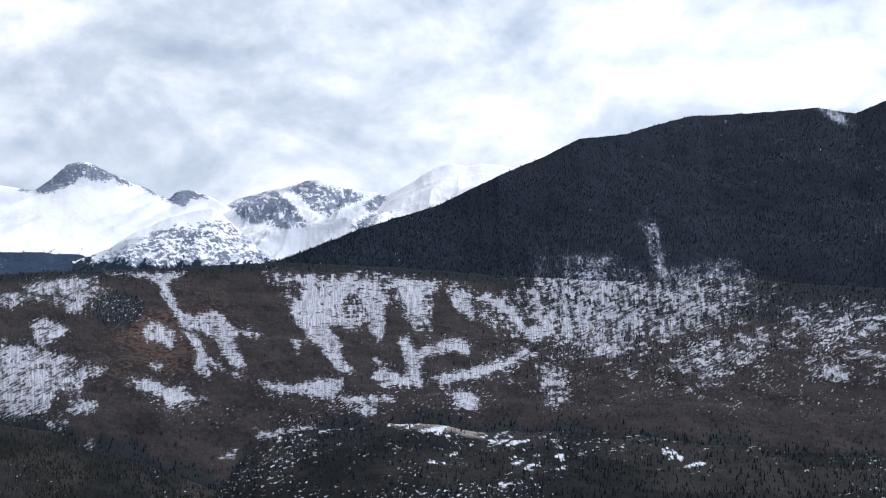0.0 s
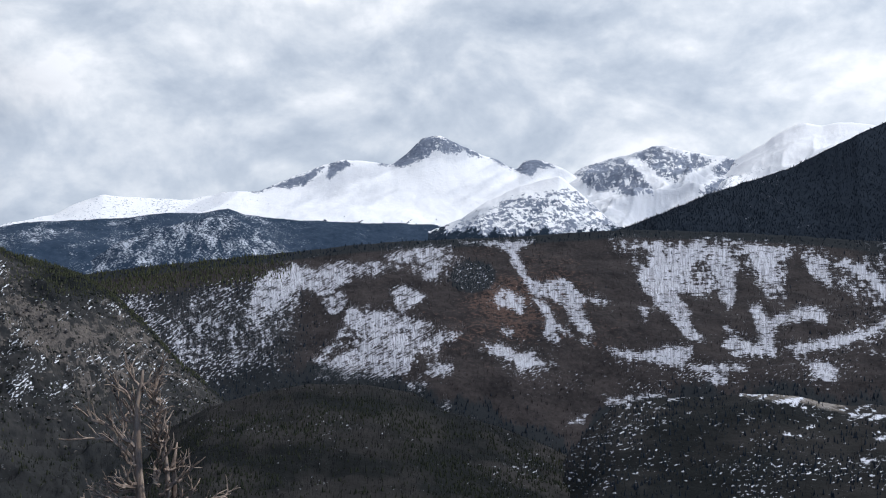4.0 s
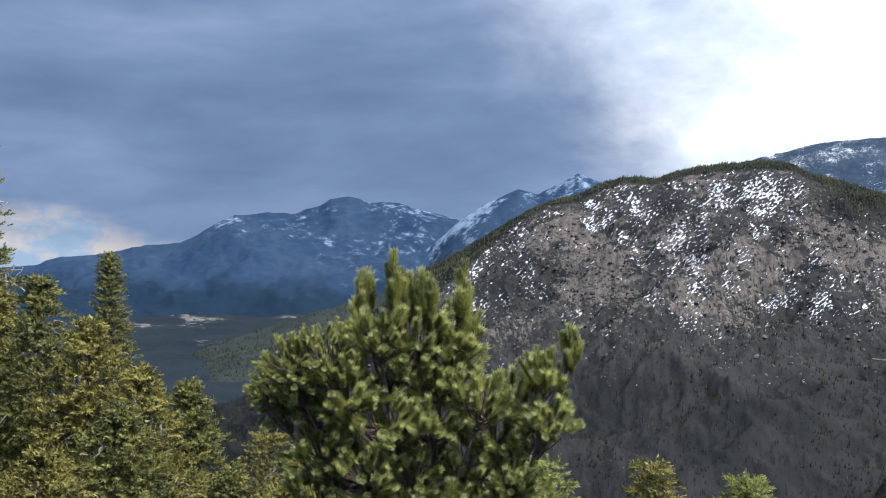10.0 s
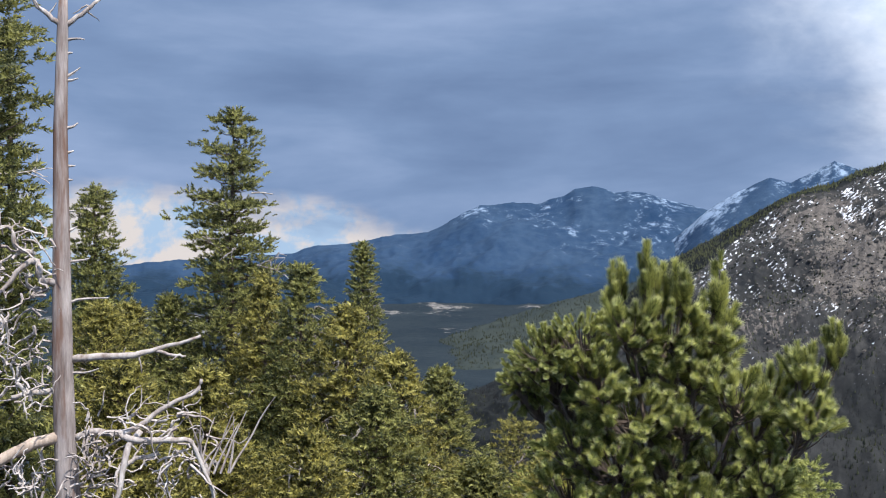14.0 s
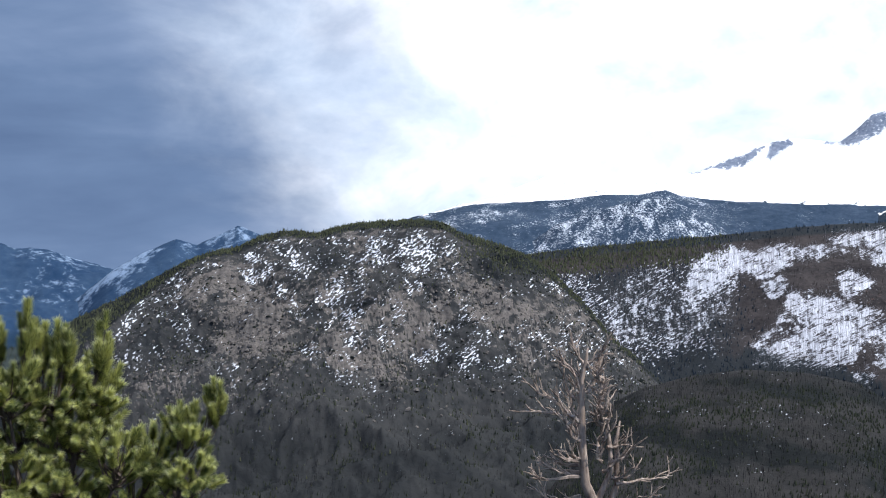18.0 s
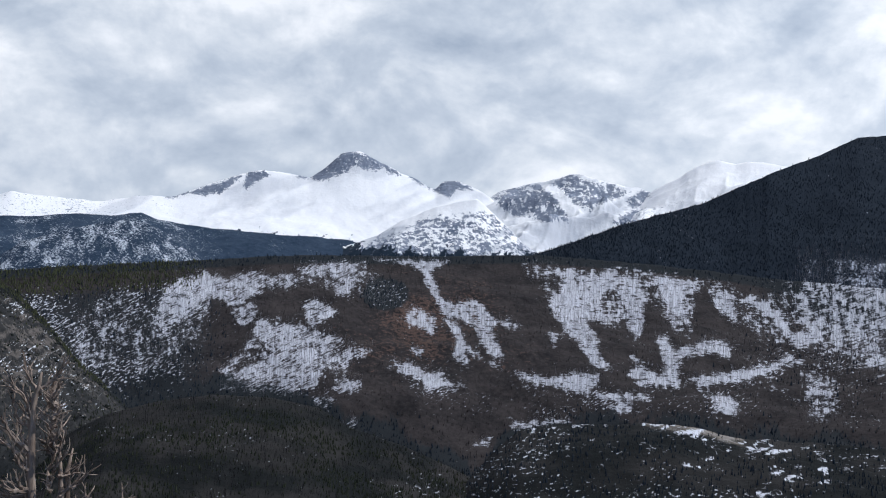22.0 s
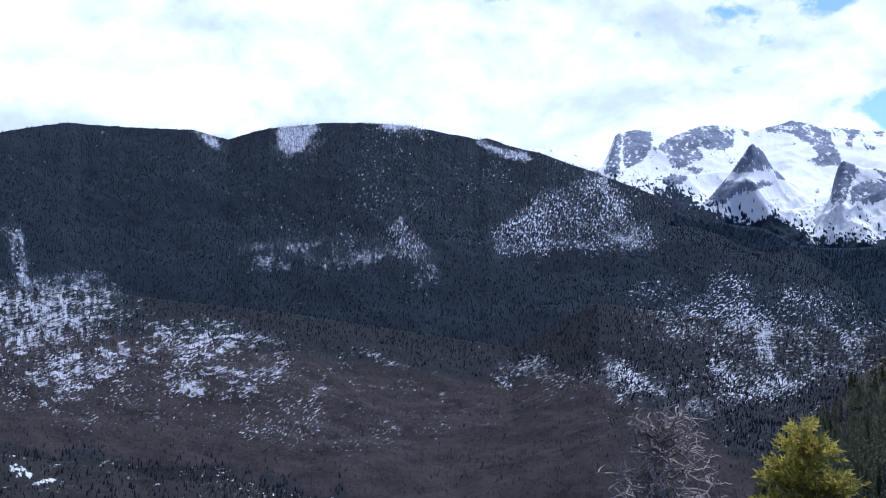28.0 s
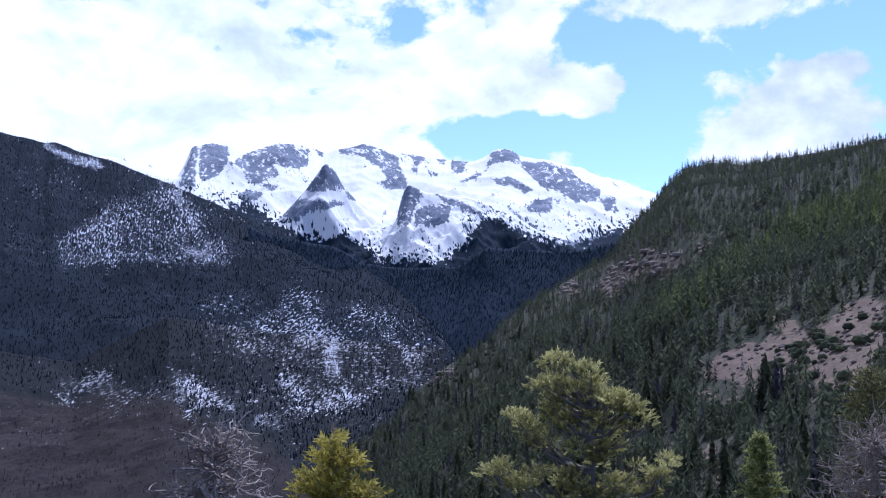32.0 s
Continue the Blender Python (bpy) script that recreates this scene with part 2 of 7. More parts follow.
DARK_MOUNTAIN = [(12.46, 4.11), (10.83, 4.62), (9.19, 5.17), (7.28, 5.9), (5.37, 6.5), (3.18, 7.08), (1.28, 7.93), (-0.87, 8.83), (-2.21, 9.29), (-3.93, 10.08), (-6.16, 10.18), (-7.97, 10.62), (-8.73, 10.74), (-9.24, 10.84), (-10.11, 10.84), (-12.88, 10.78), (-15.11, 10.81), (-15.8, 10.59), (-16.77, 10.37), (-17.33, 10.58), (-18.71, 10.97), (-20.09, 11.14), (-21.47, 11.27), (-23.65, 11.31), (-25.53, 11.19), (-26.85, 10.93), (-28.95, 10.52), (-29.4, 10.58), (-30.74, 10.11), (-31.96, 9.83), (-32.5, 9.61), (-34.59, 8.86), (-37.26, 7.77), (-39.96, 6.67), (-41.6, 5.86), (-43.79, 4.99), (-45.43, 3.95), (-47.07, 2.57), (-48.16, 1.33), (-48.96, -0.17)]
ROCKY_HILL = [(78.47, -9.68), (74.63, -8.87), (70.87, -7.97), (66.98, -6.87), (63.8, -5.29), (61.65, -3.81), (59.5, -1.89), (57.87, -0.65), (56.23, 0.19), (54.59, 1.17), (52.96, 2.14), (51.87, 2.61), (50.51, 2.83), (49.43, 3.38), (48.35, 3.71), (46.75, 3.6), (45.42, 4.0), (43.85, 4.18), (42.8, 4.17), (41.77, 4.27), (40.6, 4.13), (39.8, 3.72), (38.47, 3.31), (36.72, 2.69), (35.23, 1.64), (33.88, 0.39), (32.54, -1.14), (30.38, -3.08), (28.23, -5.0), (26.1, -6.89)]
MOUND = [(14.11, -6.51), (12.78, -4.95), (11.45, -3.82), (9.3, -3.5), (6.87, -3.44), (5.51, -3.35), (3.34, -3.46), (1.45, -3.86), (-1.26, -3.92), (-5.28, -4.0), (-9.19, -4.71), (-11.83, -4.65), (-13.0, -5.0), (-17.1, -5.12), (-17.25, -5.7), (-22.58, -6.95)]
GREEN_HUMP = [(35.93, -7.14), (33.25, -4.83), (31.05, -3.61), (28.74, -2.95), (26.33, -2.61), (23.83, -2.65), (21.25, -3.13), (19.65, -4.03), (17.24, -4.78), (15.35, -5.54), (13.17, -6.56), (10.98, -7.56)]
NEAR_SLOPE = [(-41.64, -6.49), (-42.71, -4.67), (-43.51, -3.62), (-44.33, -3.1), (-45.41, -2.3), (-46.5, -0.96), (-47.87, 0.11), (-48.97, 0.78), (-50.07, 1.45), (-50.9, 2.4), (-51.73, 3.07), (-53.66, 4.14), (-54.75, 4.67), (-56.12, 5.46), (-56.69, 6.53), (-57.79, 7.58), (-58.62, 8.63), (-59.57, 9.4), (-60.77, 9.62), (-62.34, 9.49), (-63.9, 9.72), (-65.69, 9.88), (-66.95, 10.01), (-68.64, 10.32), (-71.81, 10.82), (-74.12, 11.21)]
BLUE_RANGE = [(95.84, -2.18), (91.17, -1.56), (87.47, -1.13), (85.44, -1.04), (83.62, -0.89), (81.78, -0.71), (79.66, -0.61), (77.77, -0.5), (76.14, -0.39), (75.05, -0.05), (72.86, 0.16), (71.21, 0.49), (69.56, 0.61), (67.91, 1.54), (67.08, 1.93), (65.72, 2.05), (64.09, 2.07), (63.0, 2.4), (62.46, 2.74), (61.66, 2.89), (60.59, 2.54), (59.27, 2.59), (57.96, 2.16), (56.93, 1.87), (56.15, 1.59), (54.12, 1.01), (51.64, 0.19)]
TWIN_PEAKS = [(58.15, 0.04), (56.24, 1.64), (54.88, 2.53), (53.38, 3.2), (52.42, 2.91), (51.47, 3.43), (50.52, 3.9), (49.43, 3.44), (48.08, 2.84), (45.94, 1.77)]
VALLEY_SPUR = [(86.3, -9.8), (80.0, -8.6), (75.0, -7.1), (70.9, -5.45), (68.3, -4.3), (66.0, -3.55), (64.0, -2.9), (62.0, -2.35), (59.5, -1.7), (57.3, -1.1), (54.0, -0.6)]
HILL_SCREE = [(50.5, -0.3, 48.6, -1.0, 0.93), (52.5, 0.8, 52.3, 0.1, 0.38), (40.0, 1.5, 38.5, 0.5, 0.66), (45.4, -2.3, 43.8, -2.5, 0.66), (55.1, -4.3, 53.5, -3.7, 0.71), (40.7, 1.0, 40.5, -0.3, 0.33), (50.8, -1.8, 49.1, -1.5, 0.66), (43.6, -3.0, 42.8, -3.5, 0.38)]
HILL_SNOW = [(47.5, 2.0, 45.9, 2.3, 0.60), (45.7, 0.4, 45.1, -1.5, 0.71), (44.4, 3.4, 42.0, 3.1, 0.71), (46.5, -2.5, 44.6, -3.6, 0.66), (52.4, -1.3, 52.1, -1.4, 0.25), (51.4, -2.1, 51.2, -1.8, 0.22), (49.4, -4.8, 49.1, -4.6, 0.25), (49.1, -1.8, 48.2, -1.8, 0.22), (52.9, -4.1, 52.4, -4.0, 0.27), (54.0, -1.6, 53.5, -1.2, 0.33), (42.0, -2.5, 41.0, -2.2, 0.38), (43.3, -1.4, 42.8, -2.2, 0.38), (42.3, 2.8, 40.7, 2.0, 0.60), (50.5, 1.2, 49.7, 2.0, 0.49)]
SLOPE_EARTH = [(-65.1, 0.2, -68.0, 1.0, 0.93), (-66.0, -1.1, -68.2, -0.8, 1.10), (-61.5, -0.8, -63.0, -0.3, 0.82), (-60.2, -1.3, -61.2, -2.1, 0.49), (-63.6, 2.4, -64.6, 1.3, 0.38), (-66.9, 2.3, -68.1, 2.6, 0.49), (-57.5, -3.7, -58.6, -3.9, 0.60), (-59.8, -4.2, -60.9, -5.0, 0.66), (-67.8, 1.2, -71.3, 0.2, 1.37), (-68.9, -1.3, -71.2, -2.8, 1.37)]
SLOPE_ROCK = [(-56.1, 4.5, -58.5, 4.9, 0.38), (-58.5, 4.3, -59.8, 5.0, 0.27), (-55.3, 3.8, -56.1, 4.1, 0.22), (-46.8, -0.7, -47.9, -0.2, 0.38), (-60.1, 5.6, -61.2, 5.9, 0.25), (-57.7, 5.2, -59.1, 5.4, 0.22)]
SLOPE_GREEN = [(-64.3, 6.0, -68.5, 7.4, 0.60), (-61.7, 4.5, -64.8, 6.0, 0.44), (-59.0, 2.4, -61.7, 4.3, 0.38), (-68.5, 7.6, -71.7, 8.7, 0.71)]
SLOPE_OPEN = [[(-60.09, 0.21), (-61.59, 0.86), (-62.7, 1.32), (-65.25, 1.84), (-66.88, 2.92), (-68.35, 2.88), (-68.21, -0.58), (-67.27, -0.21), (-66.33, -2.04), (-65.16, -0.57), (-64.06, -1.3), (-62.25, -1.3), (-60.43, -0.73)], [(-56.63, -2.81), (-57.38, -2.81), (-57.45, -4.12), (-56.4, -4.32)], [(-60.35, -3.55), (-62.0, -3.53), (-60.67, -5.02), (-59.75, -5.22)]]
SLOPE_CRAG = [[(-55.05, 4.03), (-56.81, 5.02), (-58.73, 5.37), (-60.04, 4.99), (-59.08, 4.28), (-57.37, 4.43), (-56.2, 3.72), (-55.8, 3.05)], [(-53.31, 3.96), (-54.09, 4.34), (-54.27, 3.75), (-53.49, 3.57)]]
MOUND_SNOW = [(5.5, -3.5, 3.9, -3.7, 0.19), (3.5, -3.4, 2.0, -4.4, 0.27), (2.8, -4.5, 1.7, -4.4, 0.22), (10.9, -3.7, 9.3, -3.4, 0.14), (0.1, -4.8, -1.5, -4.6, 0.22), (-0.9, -5.6, -2.5, -5.4, 0.27), (0.4, -6.3, -0.6, -6.4, 0.22), (-2.8, -5.7, -3.6, -5.8, 0.16), (-7.4, -4.7, -8.1, -5.2, 0.22), (-8.6, -5.7, -9.9, -5.9, 0.22), (-14.0, -5.8, -14.4, -5.9, 0.16), (3.4, -5.3, 2.9, -5.3, 0.16), (1.2, -4.3, 0.6, -4.1, 0.14), (3.1, -3.9, 1.8, -4.2, 0.25), (-0.2, -5.3, -1.2, -5.8, 0.33)]
LOWER_SNOW = [(-42.3, 2.0, -42.5, 0.1, 0.36), (-38.9, -2.4, -40.0, -2.5, 0.25), (-30.0, -0.5, -32.2, -0.7, 0.22), (-35.2, -0.6, -35.4, -1.1, 0.33), (-36.0, -0.9, -37.9, -1.8, 0.16), (-22.8, 0.5, -25.4, -0.5, 0.14), (-38.2, 3.2, -42.3, 3.4, 0.60), (-43.6, 2.8, -47.1, 2.0, 0.38), (-16.0, -0.6, -19.2, -0.8, 0.22), (-21.0, -1.5, -21.4, -1.5, 0.16), (-24.4, -3.1, -25.1, -3.4, 0.16), (-39.9, 4.0, -41.4, 1.8, 0.49), (-15.1, -1.4, -15.5, -1.6, 0.27)]
DRIFTS_LEFT = [[(28.95, 0.67), (28.79, 2.24), (28.09, 2.79), (26.95, 3.11), (25.76, 2.90), (24.76, 3.21), (22.68, 3.12), (23.19, 2.88), (24.05, 2.70), (24.28, 2.25), (24.86, 1.96), (25.44, 1.58), (25.78, 1.66), (26.22, 2.00), (27.04, 1.79), (27.35, 1.43), (27.99, 1.05), (28.46, 0.60)],
    [(25.59, 1.31), (25.18, 1.59), (24.51, 1.71), (24.40, 1.27), (24.71, 0.73), (25.05, 0.72)],
    [(22.18, 1.70), (21.58, 2.08), (20.50, 1.53), (20.67, 1.27), (21.53, 0.88), (21.78, 0.77), (21.93, 1.17)]]
DRIFT_BODY = [[(24.13, 1.01), (23.43, 0.68), (22.22, 0.75), (21.69, 0.52), (20.26, 0.15), (20.76, -0.49), (19.18, -0.36), (19.08, -0.48), (20.04, -0.83), (20.91, -1.12), (21.40, -1.85), (21.73, -2.26), (22.58, -2.58), (24.13, -2.43), (25.98, -2.40), (25.27, -1.57), (24.03, -0.93), (23.29, -0.38), (23.91, -0.08), (24.58, -0.33), (25.14, -0.96), (25.69, -1.58), (25.95, -1.50), (25.07, -0.60), (24.44, 0.29), (24.37, 0.74)]]
DRIFTS_SMALL = [[(20.68, -2.19), (20.00, -1.64), (19.29, -1.80), (19.27, -2.16), (19.97, -2.40)],
    [(21.53, -2.65), (20.85, -2.46), (20.48, -2.72), (20.81, -3.25), (21.34, -3.00)],
    [(20.17, -3.86), (19.57, -3.50), (19.29, -3.85), (19.71, -4.21)],
    [(19.18, -4.20), (18.11, -4.45), (18.46, -4.63)],
    [(22.62, 3.57), (21.66, 3.75), (19.54, 3.88), (19.61, 3.33), (19.85, 2.78), (20.57, 3.11), (21.46, 3.17), (22.34, 3.31)],
    [(21.10, 2.91), (20.02, 2.68), (19.91, 2.24), (20.54, 2.39)]]
WISHBONE = [[(19.01, 4.08), (16.67, 4.09), (15.21, 4.09), (15.65, 3.81), (16.10, 3.56), (15.80, 2.93), (15.51, 2.39), (15.04, 2.04), (13.86, 2.26), (13.48, 1.99), (13.19, 1.63), (12.72, 1.19), (13.08, 0.90), (12.78, 0.36), (12.44, -0.45), (12.94, -0.47), (13.51, 0.25), (13.90, 0.97), (14.46, 1.32), (15.11, 1.39), (15.48, 1.56), (15.77, 2.20), (16.17, 2.91), (16.46, 3.54), (17.02, 3.89)]]
WISHBONE_LEGS = [[(15.38, 1.38), (14.83, 1.22), (14.43, 0.50), (14.23, -0.04), (13.58, -0.30), (13.85, -0.40), (14.32, -0.23), (14.15, -0.77), (14.85, -0.52), (14.78, -0.06), (14.61, 0.31), (15.09, 0.94)],
    [(17.19, 1.33), (16.85, 1.89), (16.20, 1.54), (15.74, 1.37), (15.89, 0.55), (16.35, 0.81), (17.08, 0.97)],
    [(13.11, -0.74), (12.75, -0.64), (12.46, -1.09)],
    [(16.86, -0.12), (16.35, -0.28), (16.39, -0.50), (16.76, -0.39)],
    [(17.64, -0.86), (16.83, -0.93), (16.09, -1.37), (15.28, -1.31), (15.53, -1.62), (14.71, -1.82), (15.97, -2.09), (16.25, -1.73), (16.98, -1.48), (17.44, -1.22)]]
BENCH_DRIFTS = [[(12.91, 1.28), (12.17, 1.30), (11.70, 0.94), (12.35, 0.98)],
    [(11.91, -1.17), (10.81, -1.23), (10.25, -1.40), (8.97, -1.09), (7.87, -1.15), (7.95, -1.52), (8.34, -2.08), (9.32, -1.92), (10.24, -1.67), (11.35, -1.52)],
    [(11.91, -3.71), (10.55, -3.40), (9.09, -3.31), (9.09, -3.55), (10.36, -3.76), (11.81, -4.07)],
    [(13.70, -4.64), (12.89, -4.36), (13.06, -4.72)],
    [(10.31, 0.71), (9.85, 0.72), (10.02, 0.20)],
    [(7.89, -2.11), (5.45, -1.99), (5.44, -2.26), (7.62, -2.32)],
    [(2.74, -1.96), (1.93, -1.94), (1.34, -2.24), (1.38, -2.77), (1.92, -2.74), (2.46, -2.33)],
    [(7.34, -2.61), (6.25, -2.44), (6.38, -2.80), (7.19, -2.90)]]
FORK = [[(11.08, 3.88), (10.25, 3.76), (9.15, 3.85), (8.90, 2.71), (8.68, 1.62), (7.96, 0.55), (7.81, -0.27), (7.24, -0.93), (8.20, -0.69), (8.78, 0.25), (9.48, 1.05), (10.05, 1.72), (10.44, 2.80), (10.45, 3.07), (9.81, 2.68), (9.56, 3.51)],
    [(8.87, 3.53), (7.23, 3.85), (6.94, 3.17), (8.02, 2.73), (8.27, 1.90), (7.17, 1.66), (7.44, 1.38), (8.67, 1.48), (8.78, 2.44)]]
FORK_ARMS = [[(7.08, 3.58), (6.12, 3.60), (5.69, 2.52), (5.79, 1.15), (6.11, 0.54), (6.47, 1.13), (6.49, 1.95), (6.93, 2.76)],
    [(5.30, 3.62), (3.66, 3.39), (3.38, 2.98), (4.05, 2.56), (3.76, 1.75), (4.29, 1.19), (4.45, 2.00), (4.87, 2.81)],
    [(2.56, 3.00), (2.02, 2.88), (1.46, 1.80), (2.13, 1.92), (2.47, 2.46)],
    [(6.43, -0.91), (5.75, -0.75), (4.65, -1.26), (4.10, -1.52), (6.00, -1.57)]]
CURL = [[(5.10, 0.76), (4.56, 0.77), (4.41, 0.10), (3.60, 0.39), (2.52, 0.69), (1.70, 0.31), (1.83, -0.10), (2.51, 0.02), (3.86, -0.16), (4.12, -0.44), (4.10, -1.52), (4.64, -1.53), (4.80, -0.46)],
    [(3.56, -1.23), (1.41, -0.76), (-0.19, -0.45), (-0.85, -0.03), (-0.72, -0.43), (1.14, -1.21), (2.88, -1.48)],
    [(1.06, 2.63), (0.39, 2.51), (-0.42, 2.12), (-0.97, 1.05), (-1.90, 1.08), (-2.17, 0.68), (-1.24, 0.52), (-0.57, 1.04), (-0.02, 1.97), (0.65, 2.23)],
    [(-1.36, 2.00), (-1.89, 1.61), (-2.56, 0.56), (-2.16, 0.95), (-1.49, 1.60)]]
BOWL = [[(-1.73, 4.17), (-3.58, 4.92), (-5.41, 4.61), (-5.93, 3.29), (-6.71, 2.24), (-5.43, 1.16), (-4.40, -0.19), (-3.48, 0.31), (-2.82, 1.10), (-2.02, 2.15), (-0.68, 2.93)],
    [(-5.68, 2.23), (-7.97, 2.79), (-9.97, 3.34), (-12.12, 3.48), (-12.11, 1.56), (-9.97, 1.00), (-7.98, 0.56), (-6.46, -0.13), (-5.56, 0.90)]]
BOWL_STRIPS = [[(-6.49, 5.95), (-7.41, 6.08), (-7.62, 4.89), (-7.72, 3.71), (-7.26, 3.36), (-7.08, 4.36), (-6.70, 5.02)],
    [(-7.97, 5.68), (-10.23, 5.68), (-10.47, 4.90), (-8.98, 4.77)],
    [(-13.45, 1.43), (-15.92, 1.78), (-18.91, 1.02), (-17.27, 0.34), (-14.55, -0.07), (-13.73, 0.47)],
    [(-8.56, -0.61), (-10.18, 0.06), (-11.54, -0.07), (-10.46, -1.16), (-9.11, -1.96)],
    [(-10.98, 4.02), (-11.94, 4.16), (-11.80, 3.20), (-11.12, 3.14)],
    [(-14.54, -1.16), (-15.91, -1.02), (-15.63, -1.70), (-14.68, -1.64)],
    [(-17.27, -1.42), (-19.31, -0.34), (-19.30, -0.75), (-17.81, -1.56)]]
FOREST_DRIFTS = [[(-16.88, 4.79), (-18.94, 5.11), (-21.67, 5.63), (-21.66, 4.95), (-19.48, 4.42), (-17.29, 4.43)],
    [(-21.94, 5.62), (-24.37, 5.86), (-25.43, 5.70), (-26.47, 4.74), (-27.02, 3.80), (-26.31, 3.67), (-25.14, 4.23), (-24.49, 5.04), (-22.20, 4.94)],
    [(-18.93, 10.61), (-20.09, 11.22), (-21.33, 11.27), (-21.19, 10.79), (-20.36, 10.40), (-20.63, 9.85), (-19.67, 9.95), (-18.98, 10.07)],
    [(-24.32, 11.24), (-26.33, 11.06), (-26.32, 10.76), (-24.58, 10.91)],
    [(-15.11, 10.73), (-15.80, 10.65), (-16.77, 10.10), (-16.63, 9.77), (-15.66, 10.10)],
    [(-22.05, 3.72), (-23.53, 3.71), (-24.06, 3.16), (-22.45, 3.04)]]
SHOULDER_DRIFTS = [[(-29.57, 5.43), (-29.8, 6.22), (-30.79, 6.9), (-31.79, 7.86), (-33.07, 8.29), (-34.23, 8.94), (-35.16, 8.62), (-36.51, 6.9), (-37.86, 5.44), (-37.73, 4.97), (-29.84, 4.81)],
    [(-24.71, 6.42), (-25.33, 6.75), (-25.89, 5.92), (-27.18, 4.35), (-26.93, 3.64), (-26.12, 4.03), (-25.05, 4.86)]]
SPOT_DRIFTS = [[(-34.74, 2.72), (-36.9, 3.78), (-40.18, 4.29), (-43.46, 3.15), (-46.2, 3.1), (-47.94, 1.43), (-46.13, -0.17), (-43.38, -1.75), (-40.12, -0.88), (-36.89, 1.34)],
    [(-40.65, -1.97), (-42.3, -1.19), (-43.38, -1.75), (-41.18, -3.05)],
    [(-42.07, 1.8), (-43.17, 2.06), (-43.41, 0.42), (-42.3, -0.92), (-41.78, 0.45)],
    [(-29.22, -0.81), (-31.03, -0.13), (-32.61, -0.37), (-34.33, -1.26), (-33.14, -1.6), (-31.04, -1.37), (-30.0, -1.53)],
    [(-35.27, -0.79), (-35.94, -0.13), (-37.95, -1.65), (-38.62, -2.33), (-36.87, -1.63), (-35.53, -2.13)]]
FORK_BAND = [[(11.48, 4.17), (10.11, 3.97), (7.92, 3.76), (6.27, 4.04), (4.65, 3.59), (3.04, 3.35), (3.48, 2.34), (3.66, 0.71), (4.45, 1.27), (4.96, 2.37), (6.05, 2.26), (7.16, 1.2), (8.79, 1.64), (10.12, 3.32), (11.49, 3.48)], [(2.77, 3.4), (1.58, 3.09), (1.37, 1.47), (1.76, 1.75), (2.53, 2.72)], [(6.25, -0.32), (4.52, -0.94), (3.19, -1.45), (5.61, -1.57)], [(-1.56, -0.73), (-2.84, -1.02), (-2.9, -2.85), (-1.87, -2.84), (-1.79, -1.53)]]
LEFT_THIN = [[(30.09, 0.16), (28.84, 1.18), (27.71, 2.75), (26.56, 1.94), (26.94, 0.36), (28.59, -1.17), (29.83, -1.92)], [(25.79, -2.3), (25.02, -1.0), (24.23, 0.04), (23.44, 1.1), (20.26, 0.23), (18.92, -0.39), (20.81, -1.64), (21.88, -2.47), (24.5, -2.6)], [(24.22, 2.72), (21.84, 3.5), (19.41, 3.88), (17.8, 2.63), (17.27, 1.94), (19.43, 2.25), (21.57, 2.96), (23.17, 2.44)], [(32.53, 0.98), (31.08, 2.25), (29.84, 1.72), (30.08, -0.36), (31.54, -1.86), (32.5, -2.08)], [(19.73, -0.45), (18.92, -0.34), (20.54, -1.92), (20.54, -1.38)], [(-6.69, -4.66), (-7.43, -4.4), (-8.1, -5.65), (-7.15, -5.41)]]
BOWL_THIN = [[(2.1, 2.91), (0.47, 2.52), (-1.71, 3.08), (-1.96, 4.45), (-3.06, 4.88), (-4.99, 4.48), (-6.09, 3.11), (-10.48, 2.85), (-11.57, 3.94), (-11.89, 3.13), (-10.47, 1.22), (-8.84, 0.39), (-6.65, 0.93), (-5.56, -0.17), (-3.37, 0.09), (-2.27, 1.18), (-1.17, 2.26), (-0.64, 0.62), (1.53, 1.42)], [(-6.49, 6.08), (-7.51, 6.0), (-7.96, 3.4), (-7.41, 3.39), (-6.97, 5.04)], [(-8.3, -2.05), (-8.57, -1.24), (-11.55, 0.13), (-12.37, 0.68), (-14.26, 1.9), (-14.12, 0.69), (-11.55, -0.81), (-9.38, -2.18)], [(-14.24, -1.2), (-15.04, -0.87), (-15.96, -1.45), (-15.03, -1.99)], [(-16.09, -1.85), (-16.88, -1.17), (-19.24, -0.09), (-19.49, -0.62), (-16.87, -2.02)]]
CREST_SNOW = [[(-18.93, 10.83), (-19.4, 11.15), (-20.37, 11.29), (-21.33, 11.27), (-20.91, 10.66), (-20.49, 9.94), (-19.94, 9.78), (-19.12, 10.01)], [(-24.19, 11.14), (-24.59, 11.31), (-25.66, 11.22), (-26.46, 10.94), (-25.52, 10.87), (-24.59, 10.91)], [(-15.11, 10.81), (-15.8, 10.7), (-16.49, 10.1), (-16.44, 9.77), (-15.8, 10.1)], [(-28.95, 10.52), (-30.74, 9.96), (-31.74, 9.54), (-31.48, 9.35), (-30.22, 9.67), (-28.94, 10.2)]]
